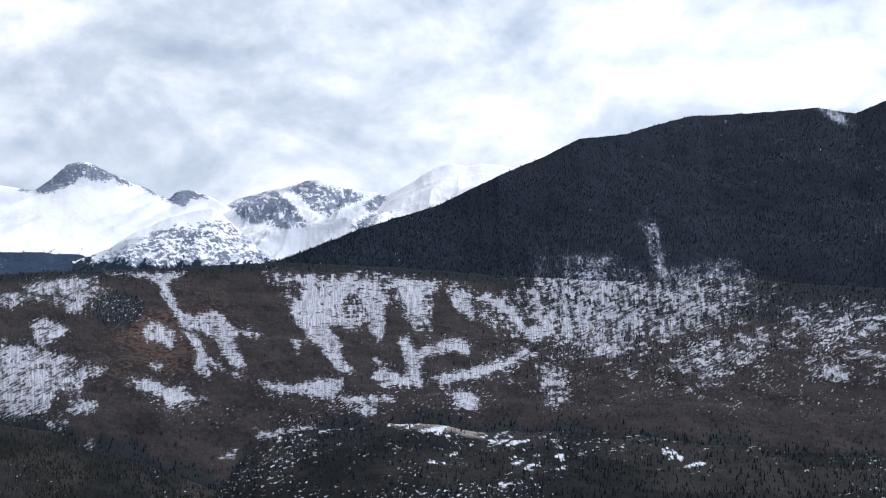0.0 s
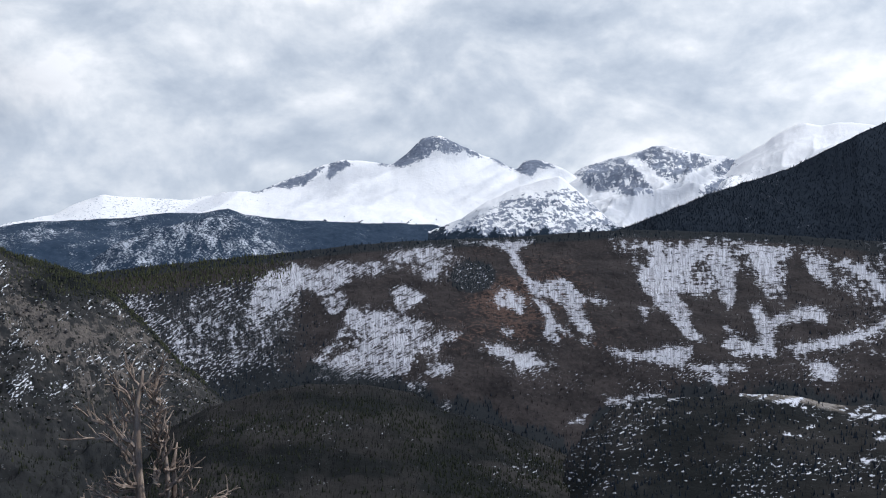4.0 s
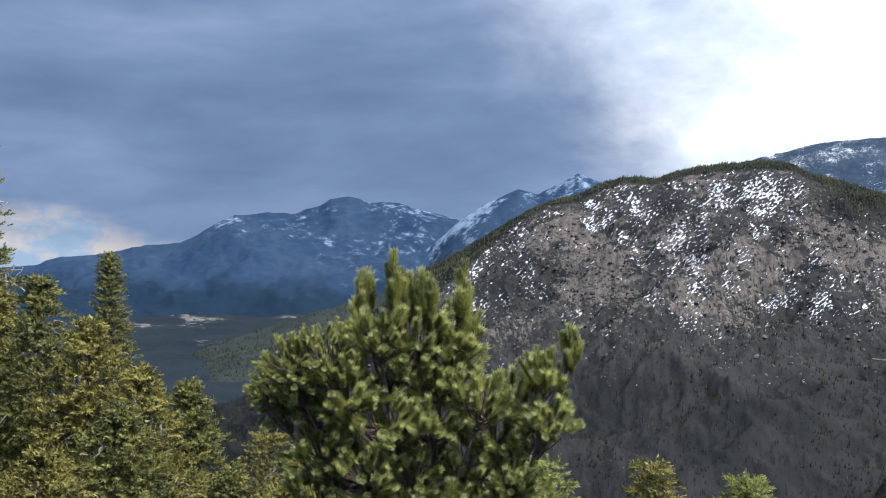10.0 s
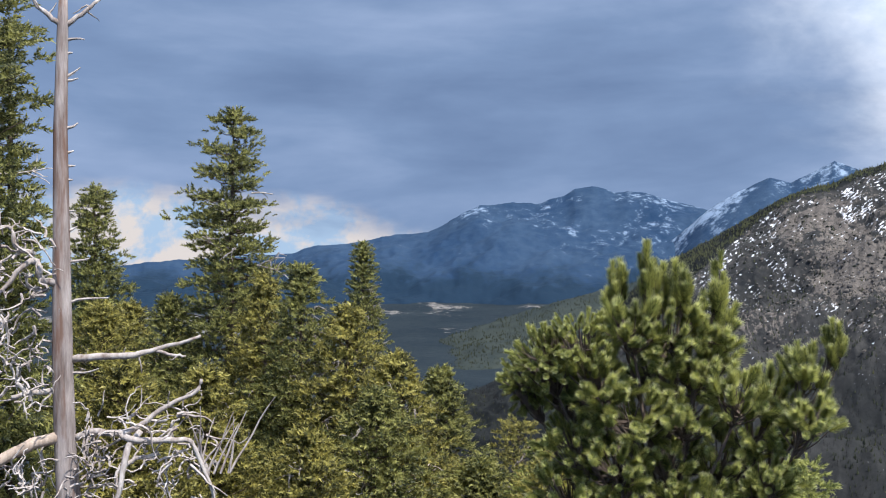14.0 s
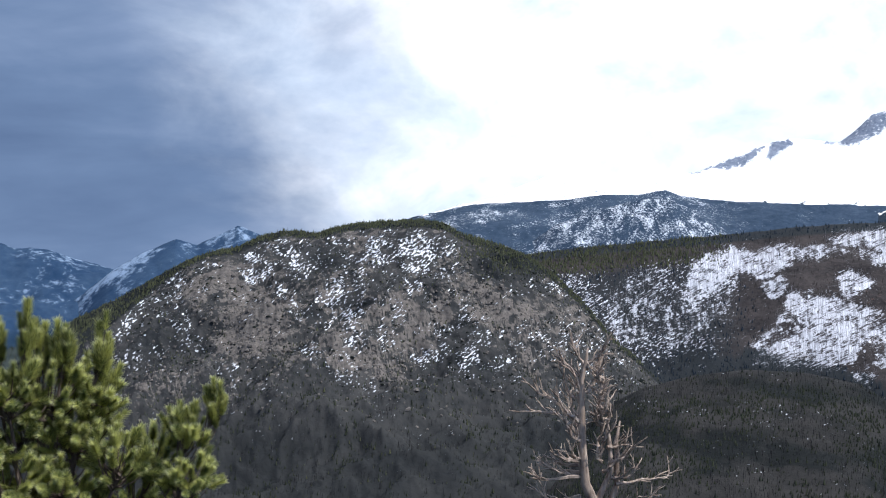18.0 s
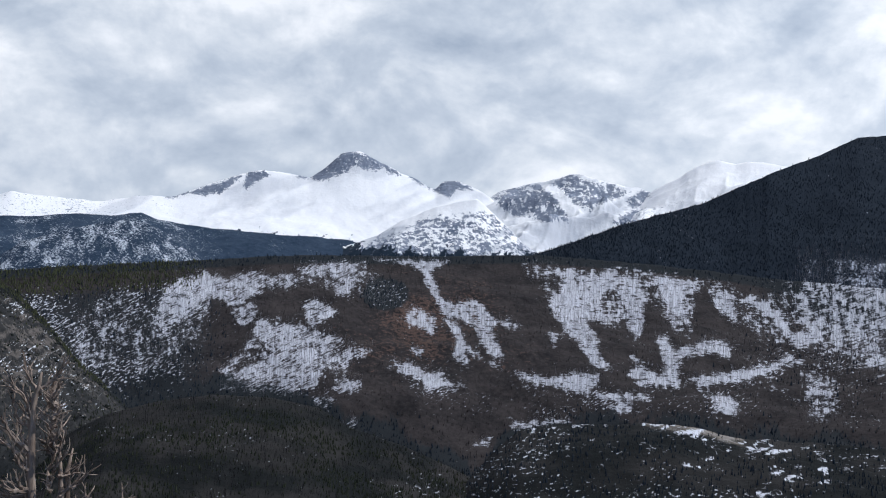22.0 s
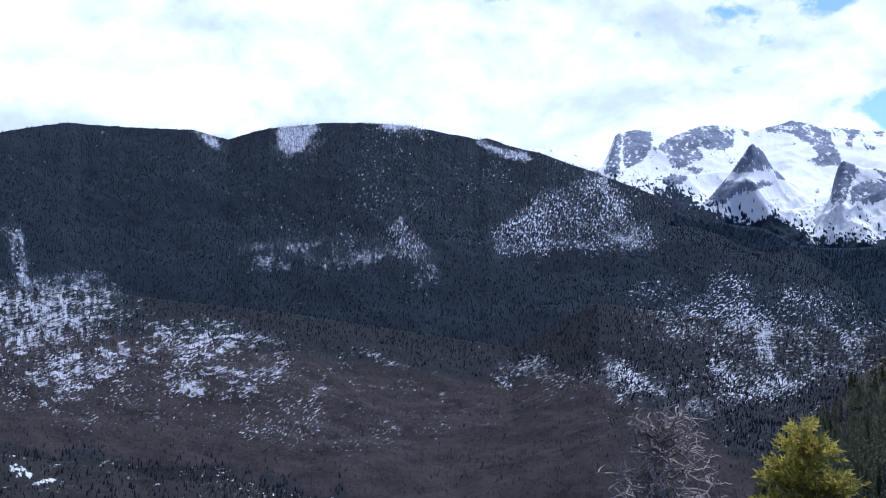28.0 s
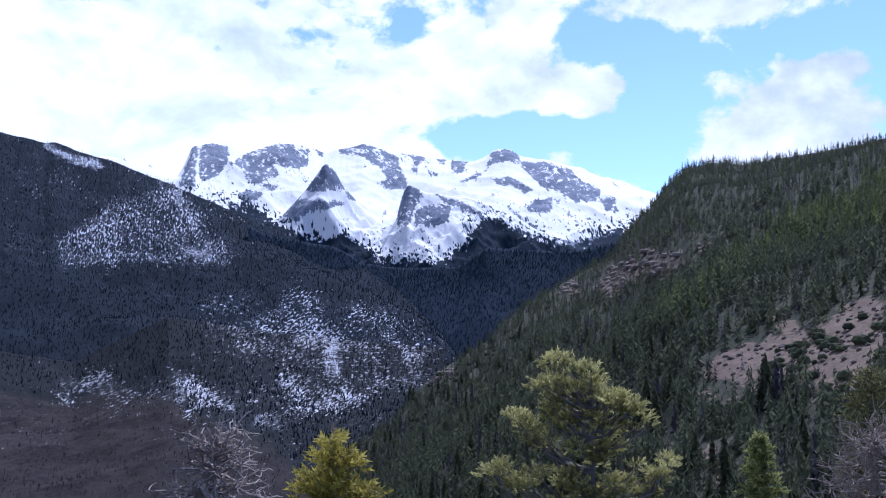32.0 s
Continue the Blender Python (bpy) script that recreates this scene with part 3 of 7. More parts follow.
SHOULDER_RIM = [[(-29.65, 5.43), (-30.83, 5.46), (-32.47, 5.81), (-34.68, 5.48), (-35.46, 6.03), (-37.86, 5.44), (-37.86, 4.98), (-35.21, 5.0), (-32.11, 4.96), (-29.84, 4.81)], [(-34.18, 8.94), (-34.95, 8.74), (-35.83, 7.69), (-36.51, 6.36), (-37.59, 5.57), (-37.86, 5.25), (-35.6, 5.22), (-35.98, 6.36), (-35.12, 7.41), (-34.59, 8.2)]]
BOWL_TOP = [[(-1.25, 2.53), (-1.63, 4.53), (-3.13, 4.83), (-5.31, 4.15), (-6.94, 3.31), (-9.07, 4.14), (-11.44, 3.89), (-12.22, 2.57), (-6.95, 2.09)]]
HIGH_THIN = [[(-16.81, 4.59), (-17.49, 5.47), (-19.58, 5.7), (-22.16, 5.83), (-24.65, 5.63), (-26.27, 3.79), (-26.26, 3.22), (-24.62, 4.03), (-22.13, 4.38), (-18.0, 4.26)], [(-19.01, 10.95), (-20.45, 11.02), (-21.26, 10.33), (-21.0, 9.69), (-19.65, 9.95)], [(-14.87, 11.0), (-16.74, 10.15), (-16.52, 9.84), (-15.4, 10.4)], [(-13.72, 1.5), (-19.27, 1.63), (-19.51, 0.38), (-14.25, 0.36)], [(-8.83, 5.86), (-14.83, 5.96), (-14.55, 5.29), (-9.38, 5.04)]]
FLECK_GROUND = [[(0.17, -0.07), (-6.39, 0.74), (-13.18, 0.47), (-20.00, 1.01), (-27.92, -0.33), (-30.39, -3.18), (-22.61, -4.60), (-11.83, -3.58), (-2.48, -2.99), (1.41, -1.64)],
    [(-28.37, 0.57), (-34.35, 0.51), (-38.14, -0.88), (-44.07, -0.67), (-45.60, -2.54), (-42.11, -4.38), (-35.40, -3.01), (-29.99, -1.87)],
    [(18.22, -0.55), (14.42, -1.80), (8.99, -1.93), (2.48, -1.47), (-0.21, -2.19), (2.44, -3.34), (10.58, -3.31), (15.99, -2.90)]]
PEAK_FACE = [[(22.14, 7.98), (21.79, 8.29), (21.27, 8.52), (20.96, 8.81), (20.50, 8.97), (20.02, 8.60), (20.20, 8.32), (21.11, 7.87), (21.76, 7.80)],
    [(27.71, 6.85), (27.11, 7.21), (25.39, 7.82), (25.87, 7.37), (26.35, 7.01), (26.97, 6.83)],
    [(28.81, 6.67), (27.85, 6.99), (27.72, 6.87), (28.56, 6.61)]]
SUMMIT_ROCK = [[(22.28, 7.92), (21.42, 8.56), (20.44, 9.27), (19.26, 9.17), (18.22, 8.59), (19.01, 8.38), (20.04, 8.54), (21.13, 7.99)]]
PEAK_TEETH = [[(25.24, 7.41), (25.08, 8.05), (24.32, 8.18), (24.05, 7.95), (24.61, 7.71), (25.10, 7.31)],
    [(22.72, 8.00), (22.14, 8.00), (22.13, 7.83), (22.62, 7.87)],
    [(19.09, 8.88), (18.48, 8.75), (17.72, 8.23), (18.19, 8.23), (18.75, 8.67)],
    [(17.27, 8.21), (16.77, 8.19), (16.57, 7.74), (17.10, 8.01)],
    [(16.58, 7.90), (16.26, 7.94), (16.25, 7.67)],
    [(16.14, 7.69), (15.34, 8.12), (14.37, 7.89), (14.02, 7.63), (14.91, 7.68), (15.30, 7.14), (15.85, 7.36)]]
ROUND_WALL = [[(13.15, 7.53), (11.89, 7.78), (10.93, 7.96), (10.22, 7.33), (9.65, 6.66), (9.43, 6.23), (10.73, 6.05), (11.15, 6.31), (12.26, 6.48), (12.96, 6.89)],
    [(10.52, 8.01), (9.29, 8.45), (7.33, 7.96), (6.44, 7.65), (7.59, 7.08), (8.40, 6.62), (9.25, 7.09), (9.68, 7.62)],
    [(6.63, 7.29), (5.26, 8.00), (4.80, 8.34), (4.98, 7.87), (5.66, 7.18), (6.47, 6.75)],
    [(7.56, 6.17), (6.47, 6.75), (4.56, 7.20), (3.74, 7.35), (5.37, 6.58), (7.01, 5.99)]]
TALUS = [[(17.68, 5.61), (16.35, 6.21), (15.00, 6.45), (13.23, 6.57), (12.24, 5.96), (11.53, 5.16), (10.69, 4.71), (16.27, 4.25), (19.48, 4.12), (19.64, 4.72), (18.33, 5.31)]]
MASSIF_WEST = [[(-35.05, 8.89), (-35.76, 10.71), (-35.95, 10.72), (-35.89, 9.79), (-35.85, 8.75), (-35.45, 8.82)],
    [(-35.99, 10.51), (-36.4, 10.89), (-37.38, 10.77), (-37.38, 9.97), (-36.89, 9.32), (-36.09, 8.91), (-35.99, 9.63)],
    [(-37.46, 9.89), (-38.19, 10.38), (-39.82, 10.87), (-40.32, 10.92), (-41.22, 10.15), (-41.13, 9.79), (-40.48, 9.66), (-39.66, 9.82), (-39.82, 9.34), (-39.0, 9.09), (-38.68, 8.88), (-38.19, 9.09), (-38.11, 9.65)],
    [(-39.0, 9.01), (-39.74, 8.89), (-39.49, 8.66), (-39.08, 8.72)],
    [(-37.94, 8.52), (-38.67, 8.66), (-39.16, 8.5), (-38.67, 8.17), (-38.19, 8.07), (-37.86, 8.33)],
    [(-40.81, 10.63), (-41.3, 10.76), (-41.38, 10.23), (-41.05, 10.39)],
    [(-41.66, 10.67), (-41.96, 10.7), (-41.96, 10.34), (-41.71, 10.39)]]
MASSIF_MID = [[(-42.71, 10.79), (-43.78, 10.98), (-44.61, 10.78), (-45.59, 10.28), (-45.67, 9.87), (-46.08, 9.3), (-45.99, 8.81), (-45.24, 8.74), (-44.59, 8.99), (-45.08, 9.31), (-44.76, 9.72), (-44.27, 9.97), (-43.86, 10.3), (-43.12, 10.47), (-42.79, 10.5)],
    [(-46.18, 10.44), (-46.84, 10.46), (-46.88, 10.1), (-46.58, 9.94), (-46.54, 9.46), (-46.33, 9.62), (-46.33, 10.03)],
    [(-47.58, 10.17), (-47.99, 10.16), (-47.9, 9.89), (-47.61, 9.92)],
    [(-48.24, 10.15), (-49.06, 10.05), (-48.97, 9.57), (-48.31, 9.5)],
    [(-47.15, 9.53), (-47.57, 9.55), (-47.56, 9.4), (-47.23, 9.39)]]
MASSIF_EAST = [[(-49.96, 9.79), (-50.22, 10.51), (-50.88, 10.68), (-51.53, 10.39), (-51.6, 9.9), (-51.03, 10.08), (-50.37, 9.94)],
    [(-50.19, 9.21), (-51.02, 9.35), (-51.82, 8.93), (-52.3, 8.59), (-51.81, 8.52), (-51.17, 8.86), (-50.52, 8.96)],
    [(-51.61, 10.06), (-52.99, 9.94), (-54.11, 9.49), (-54.58, 9.07), (-55.45, 8.56), (-55.19, 8.0), (-54.39, 7.95), (-53.44, 8.47), (-52.63, 8.82), (-52.16, 9.32), (-51.76, 9.66)],
    [(-52.05, 8.11), (-53.1, 8.16), (-53.17, 7.75), (-52.92, 7.44), (-51.95, 7.63)],
    [(-55.44, 8.08), (-56.16, 8.21), (-56.32, 7.4), (-55.66, 7.58)],
    [(-48.71, 9.17), (-49.71, 9.55), (-50.04, 9.71), (-49.87, 9.47), (-49.04, 9.08)]]
BOWL_RIM = [[(-50.98, 7.81), (-51.94, 7.14), (-53.05, 6.3), (-54.5, 6.08), (-56.3, 6.52), (-56.29, 6.2), (-54.33, 5.82), (-52.89, 6.09), (-51.61, 6.99)]]
SPUR_A_ROCK = [[(-42.12, 10.02), (-42.53, 9.66), (-43.02, 9.09), (-42.93, 8.76), (-42.11, 8.69), (-41.29, 8.61), (-40.88, 8.69), (-41.46, 9.18)],
    [(-43.02, 8.84), (-43.84, 8.68), (-43.84, 8.32), (-43.26, 8.27)],
    [(-40.3, 7.88), (-41.12, 8.28), (-42.11, 8.12), (-43.09, 8.11), (-42.27, 7.71), (-41.28, 7.63), (-40.79, 7.15), (-39.89, 7.31), (-40.14, 7.72)],
    [(-39.98, 7.8), (-40.6, 8.45), (-40.88, 8.29), (-40.3, 7.72)]]
SPUR_B_ROCK = [[(-46.49, 9.21), (-46.73, 9.05), (-46.64, 8.64), (-46.89, 8.39), (-46.47, 7.83), (-46.04, 7.02), (-45.71, 6.94), (-45.48, 7.68), (-45.82, 8.49), (-45.91, 8.98)],
    [(-46.63, 7.83), (-47.37, 7.89), (-48.28, 7.88), (-48.1, 7.15), (-47.03, 7.0), (-46.37, 6.85), (-46.38, 7.5)],
    [(-47.06, 8.8), (-48.04, 8.21), (-49.02, 7.94), (-49.82, 7.36), (-50.96, 6.92), (-49.98, 7.11), (-49.01, 7.59), (-48.03, 7.93)],
    [(-43.49, 6.56), (-44.4, 6.96), (-45.39, 7.44), (-45.22, 7.03), (-44.56, 6.63), (-43.73, 6.15)]]


# ---- noise and meshes ----
def lattice(ix, iy, seed):
    h = (ix.astype(np.int64) * 374761393 + iy.astype(np.int64) * 668265263 + seed * 974711) & 0x7FFFFFFF
    h = ((h ^ (h >> 13)) * 1274126177) & 0x7FFFFFFF
    return ((h ^ (h >> 16)) & 0xFFFFFF) / float(0xFFFFFF)


def value_noise(x, y, seed):
    ix, iy = np.floor(x), np.floor(y)
    fx, fy = x - ix, y - iy
    fx, fy = fx * fx * fx * (fx * (fx * 6 - 15) + 10), fy * fy * fy * (fy * (fy * 6 - 15) + 10)
    a, b = lattice(ix, iy, seed), lattice(ix + 1, iy, seed)
    c, d = lattice(ix, iy + 1, seed), lattice(ix + 1, iy + 1, seed)
    return (a + (b - a) * fx) * (1 - fy) + (c + (d - c) * fx) * fy


def fbm(x, y, size, octaves=5, seed=0, ridged=False, gain=0.5):
    """Layered noise about 0, within -1 to 1; size is the largest wave in metres."""
    total, amp, norm, k = np.zeros(np.shape(x)), 1.0, 0.0, 1.0 / size
    for i in range(octaves):
        n = value_noise(x * k + 17.3 * i, y * k - 9.1 * i, seed + i) * 2 - 1
        total += amp * ((1 - 2 * np.abs(n)) if ridged else n)
        norm += amp
        amp, k = amp * gain, k * 2.03
    return total / norm


def mesh_from(name, verts, faces, smooth=True, attrs=()):
    """A mesh from arrays: faces all of one size."""
    me = bpy.data.meshes.new(name)
    verts, faces = np.asarray(verts, np.float32), np.asarray(faces, np.int32)
    me.vertices.add(len(verts))
    me.vertices.foreach_set("co", verts.ravel())
    n = faces.shape[1]
    me.loops.add(faces.size)
    me.loops.foreach_set("vertex_index", faces.ravel())
    me.polygons.add(len(faces))
    me.polygons.foreach_set("loop_start", np.arange(0, faces.size, n, dtype=np.int32))
    me.polygons.foreach_set("use_smooth", np.full(len(faces), smooth))
    for key, values in attrs:
        me.attributes.new(key, "FLOAT", "POINT").data.foreach_set("value", np.asarray(values, np.float32).ravel())
    me.update(calc_edges=True)
    return me


def grid_faces(rows, cols):
    i = np.arange(rows * cols).reshape(rows, cols)
    return np.stack([i[:-1, :-1], i[:-1, 1:], i[1:, 1:], i[1:, :-1]], -1).reshape(-1, 4)


def direction(bearing):
    b = np.radians(bearing)
    return -np.sin(b), np.cos(b)


def drifts(bearing, elevation, *tables):
    """How deep inside the nearest drift each place lies: 0 outside, 1 well inside."""
    depth = np.zeros(np.shape(bearing))
    for table in tables:
        for a0, e0, a1, e1, half in table:
            reach = half * 2.2
            near = (bearing > min(a0, a1) - reach) & (bearing < max(a0, a1) + reach) & (elevation > min(e0, e1) - reach) & (elevation < max(e0, e1) + reach)
            if not near.any():
                continue
            b, e = bearing[near], elevation[near]
            dx, dy = a1 - a0, e1 - e0
            k = np.clip(((b - a0) * dx + (e - e0) * dy) / max(dx * dx + dy * dy, 1e-6), 0, 1)
            dist = np.hypot(b - a0 - k * dx, e - e0 - k * dy)
            depth[near] = np.maximum(depth[near], np.clip(1.3 - 0.62 * dist / half, 0, 1))
    return depth


def fields(bearing, elevation, rim, *tables):
    """The same for drifts and outcrops given by their outlines; rim: degrees over which they thin out."""
    depth = np.zeros(np.shape(bearing))
    for outline in (o for table in tables for o in table):
        px, py = np.array(outline).T
        near = (bearing > px.min() - rim) & (bearing < px.max() + rim) & (elevation > py.min() - rim) & (elevation < py.max() + rim)
        if not near.any():
            continue
        b, e = bearing[near], elevation[near]
        inside, dist = np.zeros(len(b), bool), np.full(len(b), 99.0)
        for i in range(len(px)):
            x0, y0, x1, y1 = px[i - 1], py[i - 1], px[i], py[i]
            if y0 != y1:
                inside ^= ((y0 > e) != (y1 > e)) & (b < (x1 - x0) * (e - y0) / (y1 - y0) + x0)
            k = np.clip(((b - x0) * (x1 - x0) + (e - y0) * (y1 - y0)) / max((x1 - x0) ** 2 + (y1 - y0) ** 2, 1e-9), 0, 1)
            dist = np.minimum(dist, np.hypot(b - x0 - k * (x1 - x0), e - y0 - k * (y1 - y0)))
        depth[near] = np.maximum(depth[near], np.clip(0.6 + np.where(inside, dist, -dist) / rim, 0, 1))
    return depth


class Hillside:
    """A sheet of land from its foot up to a crest and down behind it."""

    def __init__(self, crest, far, foot_elevation, foot_far, step, rows, bulge=1.0, rough=0.0, wave=200.0, seed=1, ridged=False,
                 jag=0.0, jag_size=1.0, behind=0.35, drop=0.5, octaves=6, gain=0.5, melt=0.0, sink=0.0, hold=2.2, round_off=0.0):
        b = np.array([p[0] for p in crest])[::-1]
        e = np.array([p[1] for p in crest])[::-1]
        if sink:
            b = np.concatenate([[b[0] - sink], b, [b[-1] + sink]])
            e = np.concatenate([[-13.5], e, [-13.5]])
        self.b = np.arange(b[0], b[-1], step)
        ce = np.interp(self.b, b, e)
        if round_off:
            n = max(2, int(round_off / step))
            k = np.hanning(2 * n + 3)[1:-1]
            ce = np.convolve(np.pad(ce, n, mode="edge"), k / k.sum(), mode="valid")
        if jag:
            ce = ce + jag * fbm(self.b, self.b * 0, jag_size, 4, seed + 50)
        spread = lambda v: np.interp(self.b, np.array([p[0] for p in v])[::-1], np.array([p[1] for p in v])[::-1]) if isinstance(v, list) else np.full(len(self.b), float(v))
        dc, fe, fd = spread(far), spread(foot_elevation), spread(foot_far)
        fe = np.minimum(fe, ce - 0.4)
        zc, zf = EYE + dc * np.tan(np.radians(ce)), EYE + fd * np.tan(np.radians(fe))
        s = np.linspace(0, 1, rows)
        back = np.linspace(0, 1, max(6, rows // 10))[1:]
        d = fd + (dc - fd) * s[:, None]
        zs = zc
        if melt:
            n = max(3, int(melt / step))
            k = np.hanning(2 * n + 1)
            n = min(n, len(zc) - 2)
            k = np.hanning(2 * n + 1)
            zs = np.convolve(np.pad(zc, n, mode="reflect", reflect_type="odd"), k / k.sum(), mode="valid")
        top = zs + (zc - zs) * s[:, None] ** hold
        z = zf + (top - zf) * s[:, None] ** bulge
        d = np.vstack([d, dc + (dc - fd) * behind * back[:, None]])
        z = np.vstack([z, zc - (zc - zf) * drop * back[:, None] ** 1.3])
        ux, uy = direction(self.b)
        x, y = d * ux, d * uy
        taper = np.concatenate([np.sin(np.pi * np.clip(s, 0, 1)) ** 0.6, np.zeros(len(back))])[:, None]
        if rough:
            z = z + taper * rough * fbm(x, y, wave, octaves, seed, ridged, gain)
        self.rows, self.s = len(s), np.concatenate([s, 1 + back])
        self.x, self.y, self.z, self.d = x, y, z, d
        self.bearing = np.broadcast_to(self.b, d.shape)
        self.elevation = np.degrees(np.arctan2(z - EYE, d))

    def make(self, name, material, label, category, attrs=()):
        verts = np.stack([self.x, self.y, self.z], -1).reshape(-1, 3)
        ob = new(name, mesh_from(name, verts, grid_faces(*self.x.shape), True, attrs))
        ob.data.materials.append(material)
        return tagged(ob, label, category, kind="structure")

    def scatter(self, count, rng, density=None, upto=1.0):
        """Random standing places on the front of the slope, thinned by density (an array on the grid, 0 to 1)."""
        cols = len(self.b)
        got = []
        need = count
        for _ in range(12):
            n = need * 3
            r = rng.random(n) * (self.rows - 1.01) * upto
            c = rng.random(n) * (cols - 1.01)
            i, j = r.astype(int), c.astype(int)
            keep = np.ones(n, bool) if density is None else rng.random(n) < density[i, j]
            r, c, i, j = r[keep], c[keep], i[keep], j[keep]
            fr, fc = (r - i), (c - j)
            p = [g[i, j] * (1 - fr) * (1 - fc) + g[i + 1, j] * fr * (1 - fc) + g[i, j + 1] * (1 - fr) * fc + g[i + 1, j + 1] * fr * fc for g in (self.x, self.y, self.z)]
            got.append(np.stack(p, -1)[:need])
            need -= len(got[-1])
            if need <= 0:
                break
        return np.concatenate(got)


def spire_template(sides, tiers, droop=0.0):
    """A small conifer of stacked cones, one unit high, as vertices and triangles."""
    verts, faces = [], []
    for k in range(tiers):
        base, top = k / tiers * 0.82 + 0.06, min(1.0, (k + 1) / tiers * 0.82 + 0.24)
        wide = 0.19 * (1 - k / tiers * 0.72)
        start = len(verts)
        for i in range(sides):
            a = 2 * math.pi * (i + 0.5 * k) / sides
            verts.append((wide * math.cos(a), wide * math.sin(a), base - droop * (i % 2)))
        verts.append((0, 0, top))
        faces += [(start + i, start + (i + 1) % sides, start + sides) for i in range(sides)]
    return np.array(verts), np.array(faces)


def forest(name, template, places, heights, widths, material, label, rng, category="forest"):
    v, f = template
    n = len(places)
    turn = rng.random(n) * 2 * math.pi
    c, s = np.cos(turn)[:, None], np.sin(turn)[:, None]
    hx, hz = widths[:, None], heights[:, None]
    lean = rng.normal(0, 0.03, (n, 2))
    x = (v[:, 0] * c - v[:, 1] * s) * hx + lean[:, :1] * v[:, 2] * hz + places[:, :1]
    y = (v[:, 0] * s + v[:, 1] * c) * hx + lean[:, 1:] * v[:, 2] * hz + places[:, 1:2]
    z = v[:, 2] * hz + places[:, 2:3] - 0.25
    verts = np.stack([x, y, z], -1).reshape(-1, 3)
    faces = (f[None] + (np.arange(n) * len(v))[:, None, None]).reshape(-1, f.shape[1])
    ob = new(name, mesh_from(name, verts, faces, False))
    ob.data.materials.append(material)
    return tagged(ob, label, category, kind="stuff")

# ---- materials ----
def material(name):
    m = bpy.data.materials.new(name)
    m.use_nodes = True
    nt = m.node_tree
    bsdf = nt.nodes["Principled BSDF"]
    bsdf.inputs["Roughness"].default_value = 0.9
    bsdf.inputs["Specular IOR Level"].default_value = 0.06
    return m, nt, bsdf


def place_of(nt):
    return nt.nodes.new("ShaderNodeTexCoord").outputs["Object"]


def attr_of(nt, name):
    n = nt.nodes.new("ShaderNodeAttribute")
    n.attribute_name = name
    return n.outputs["Fac"]


def bump(nt, bsdf, height, strength, distance):
    n = nt.nodes.new("ShaderNodeBump")
    n.inputs["Strength"].default_value = strength
    n.inputs["Distance"].default_value = distance
    nt.links.new(height, n.inputs["Height"])
    nt.links.new(n.outputs[0], bsdf.inputs["Normal"])


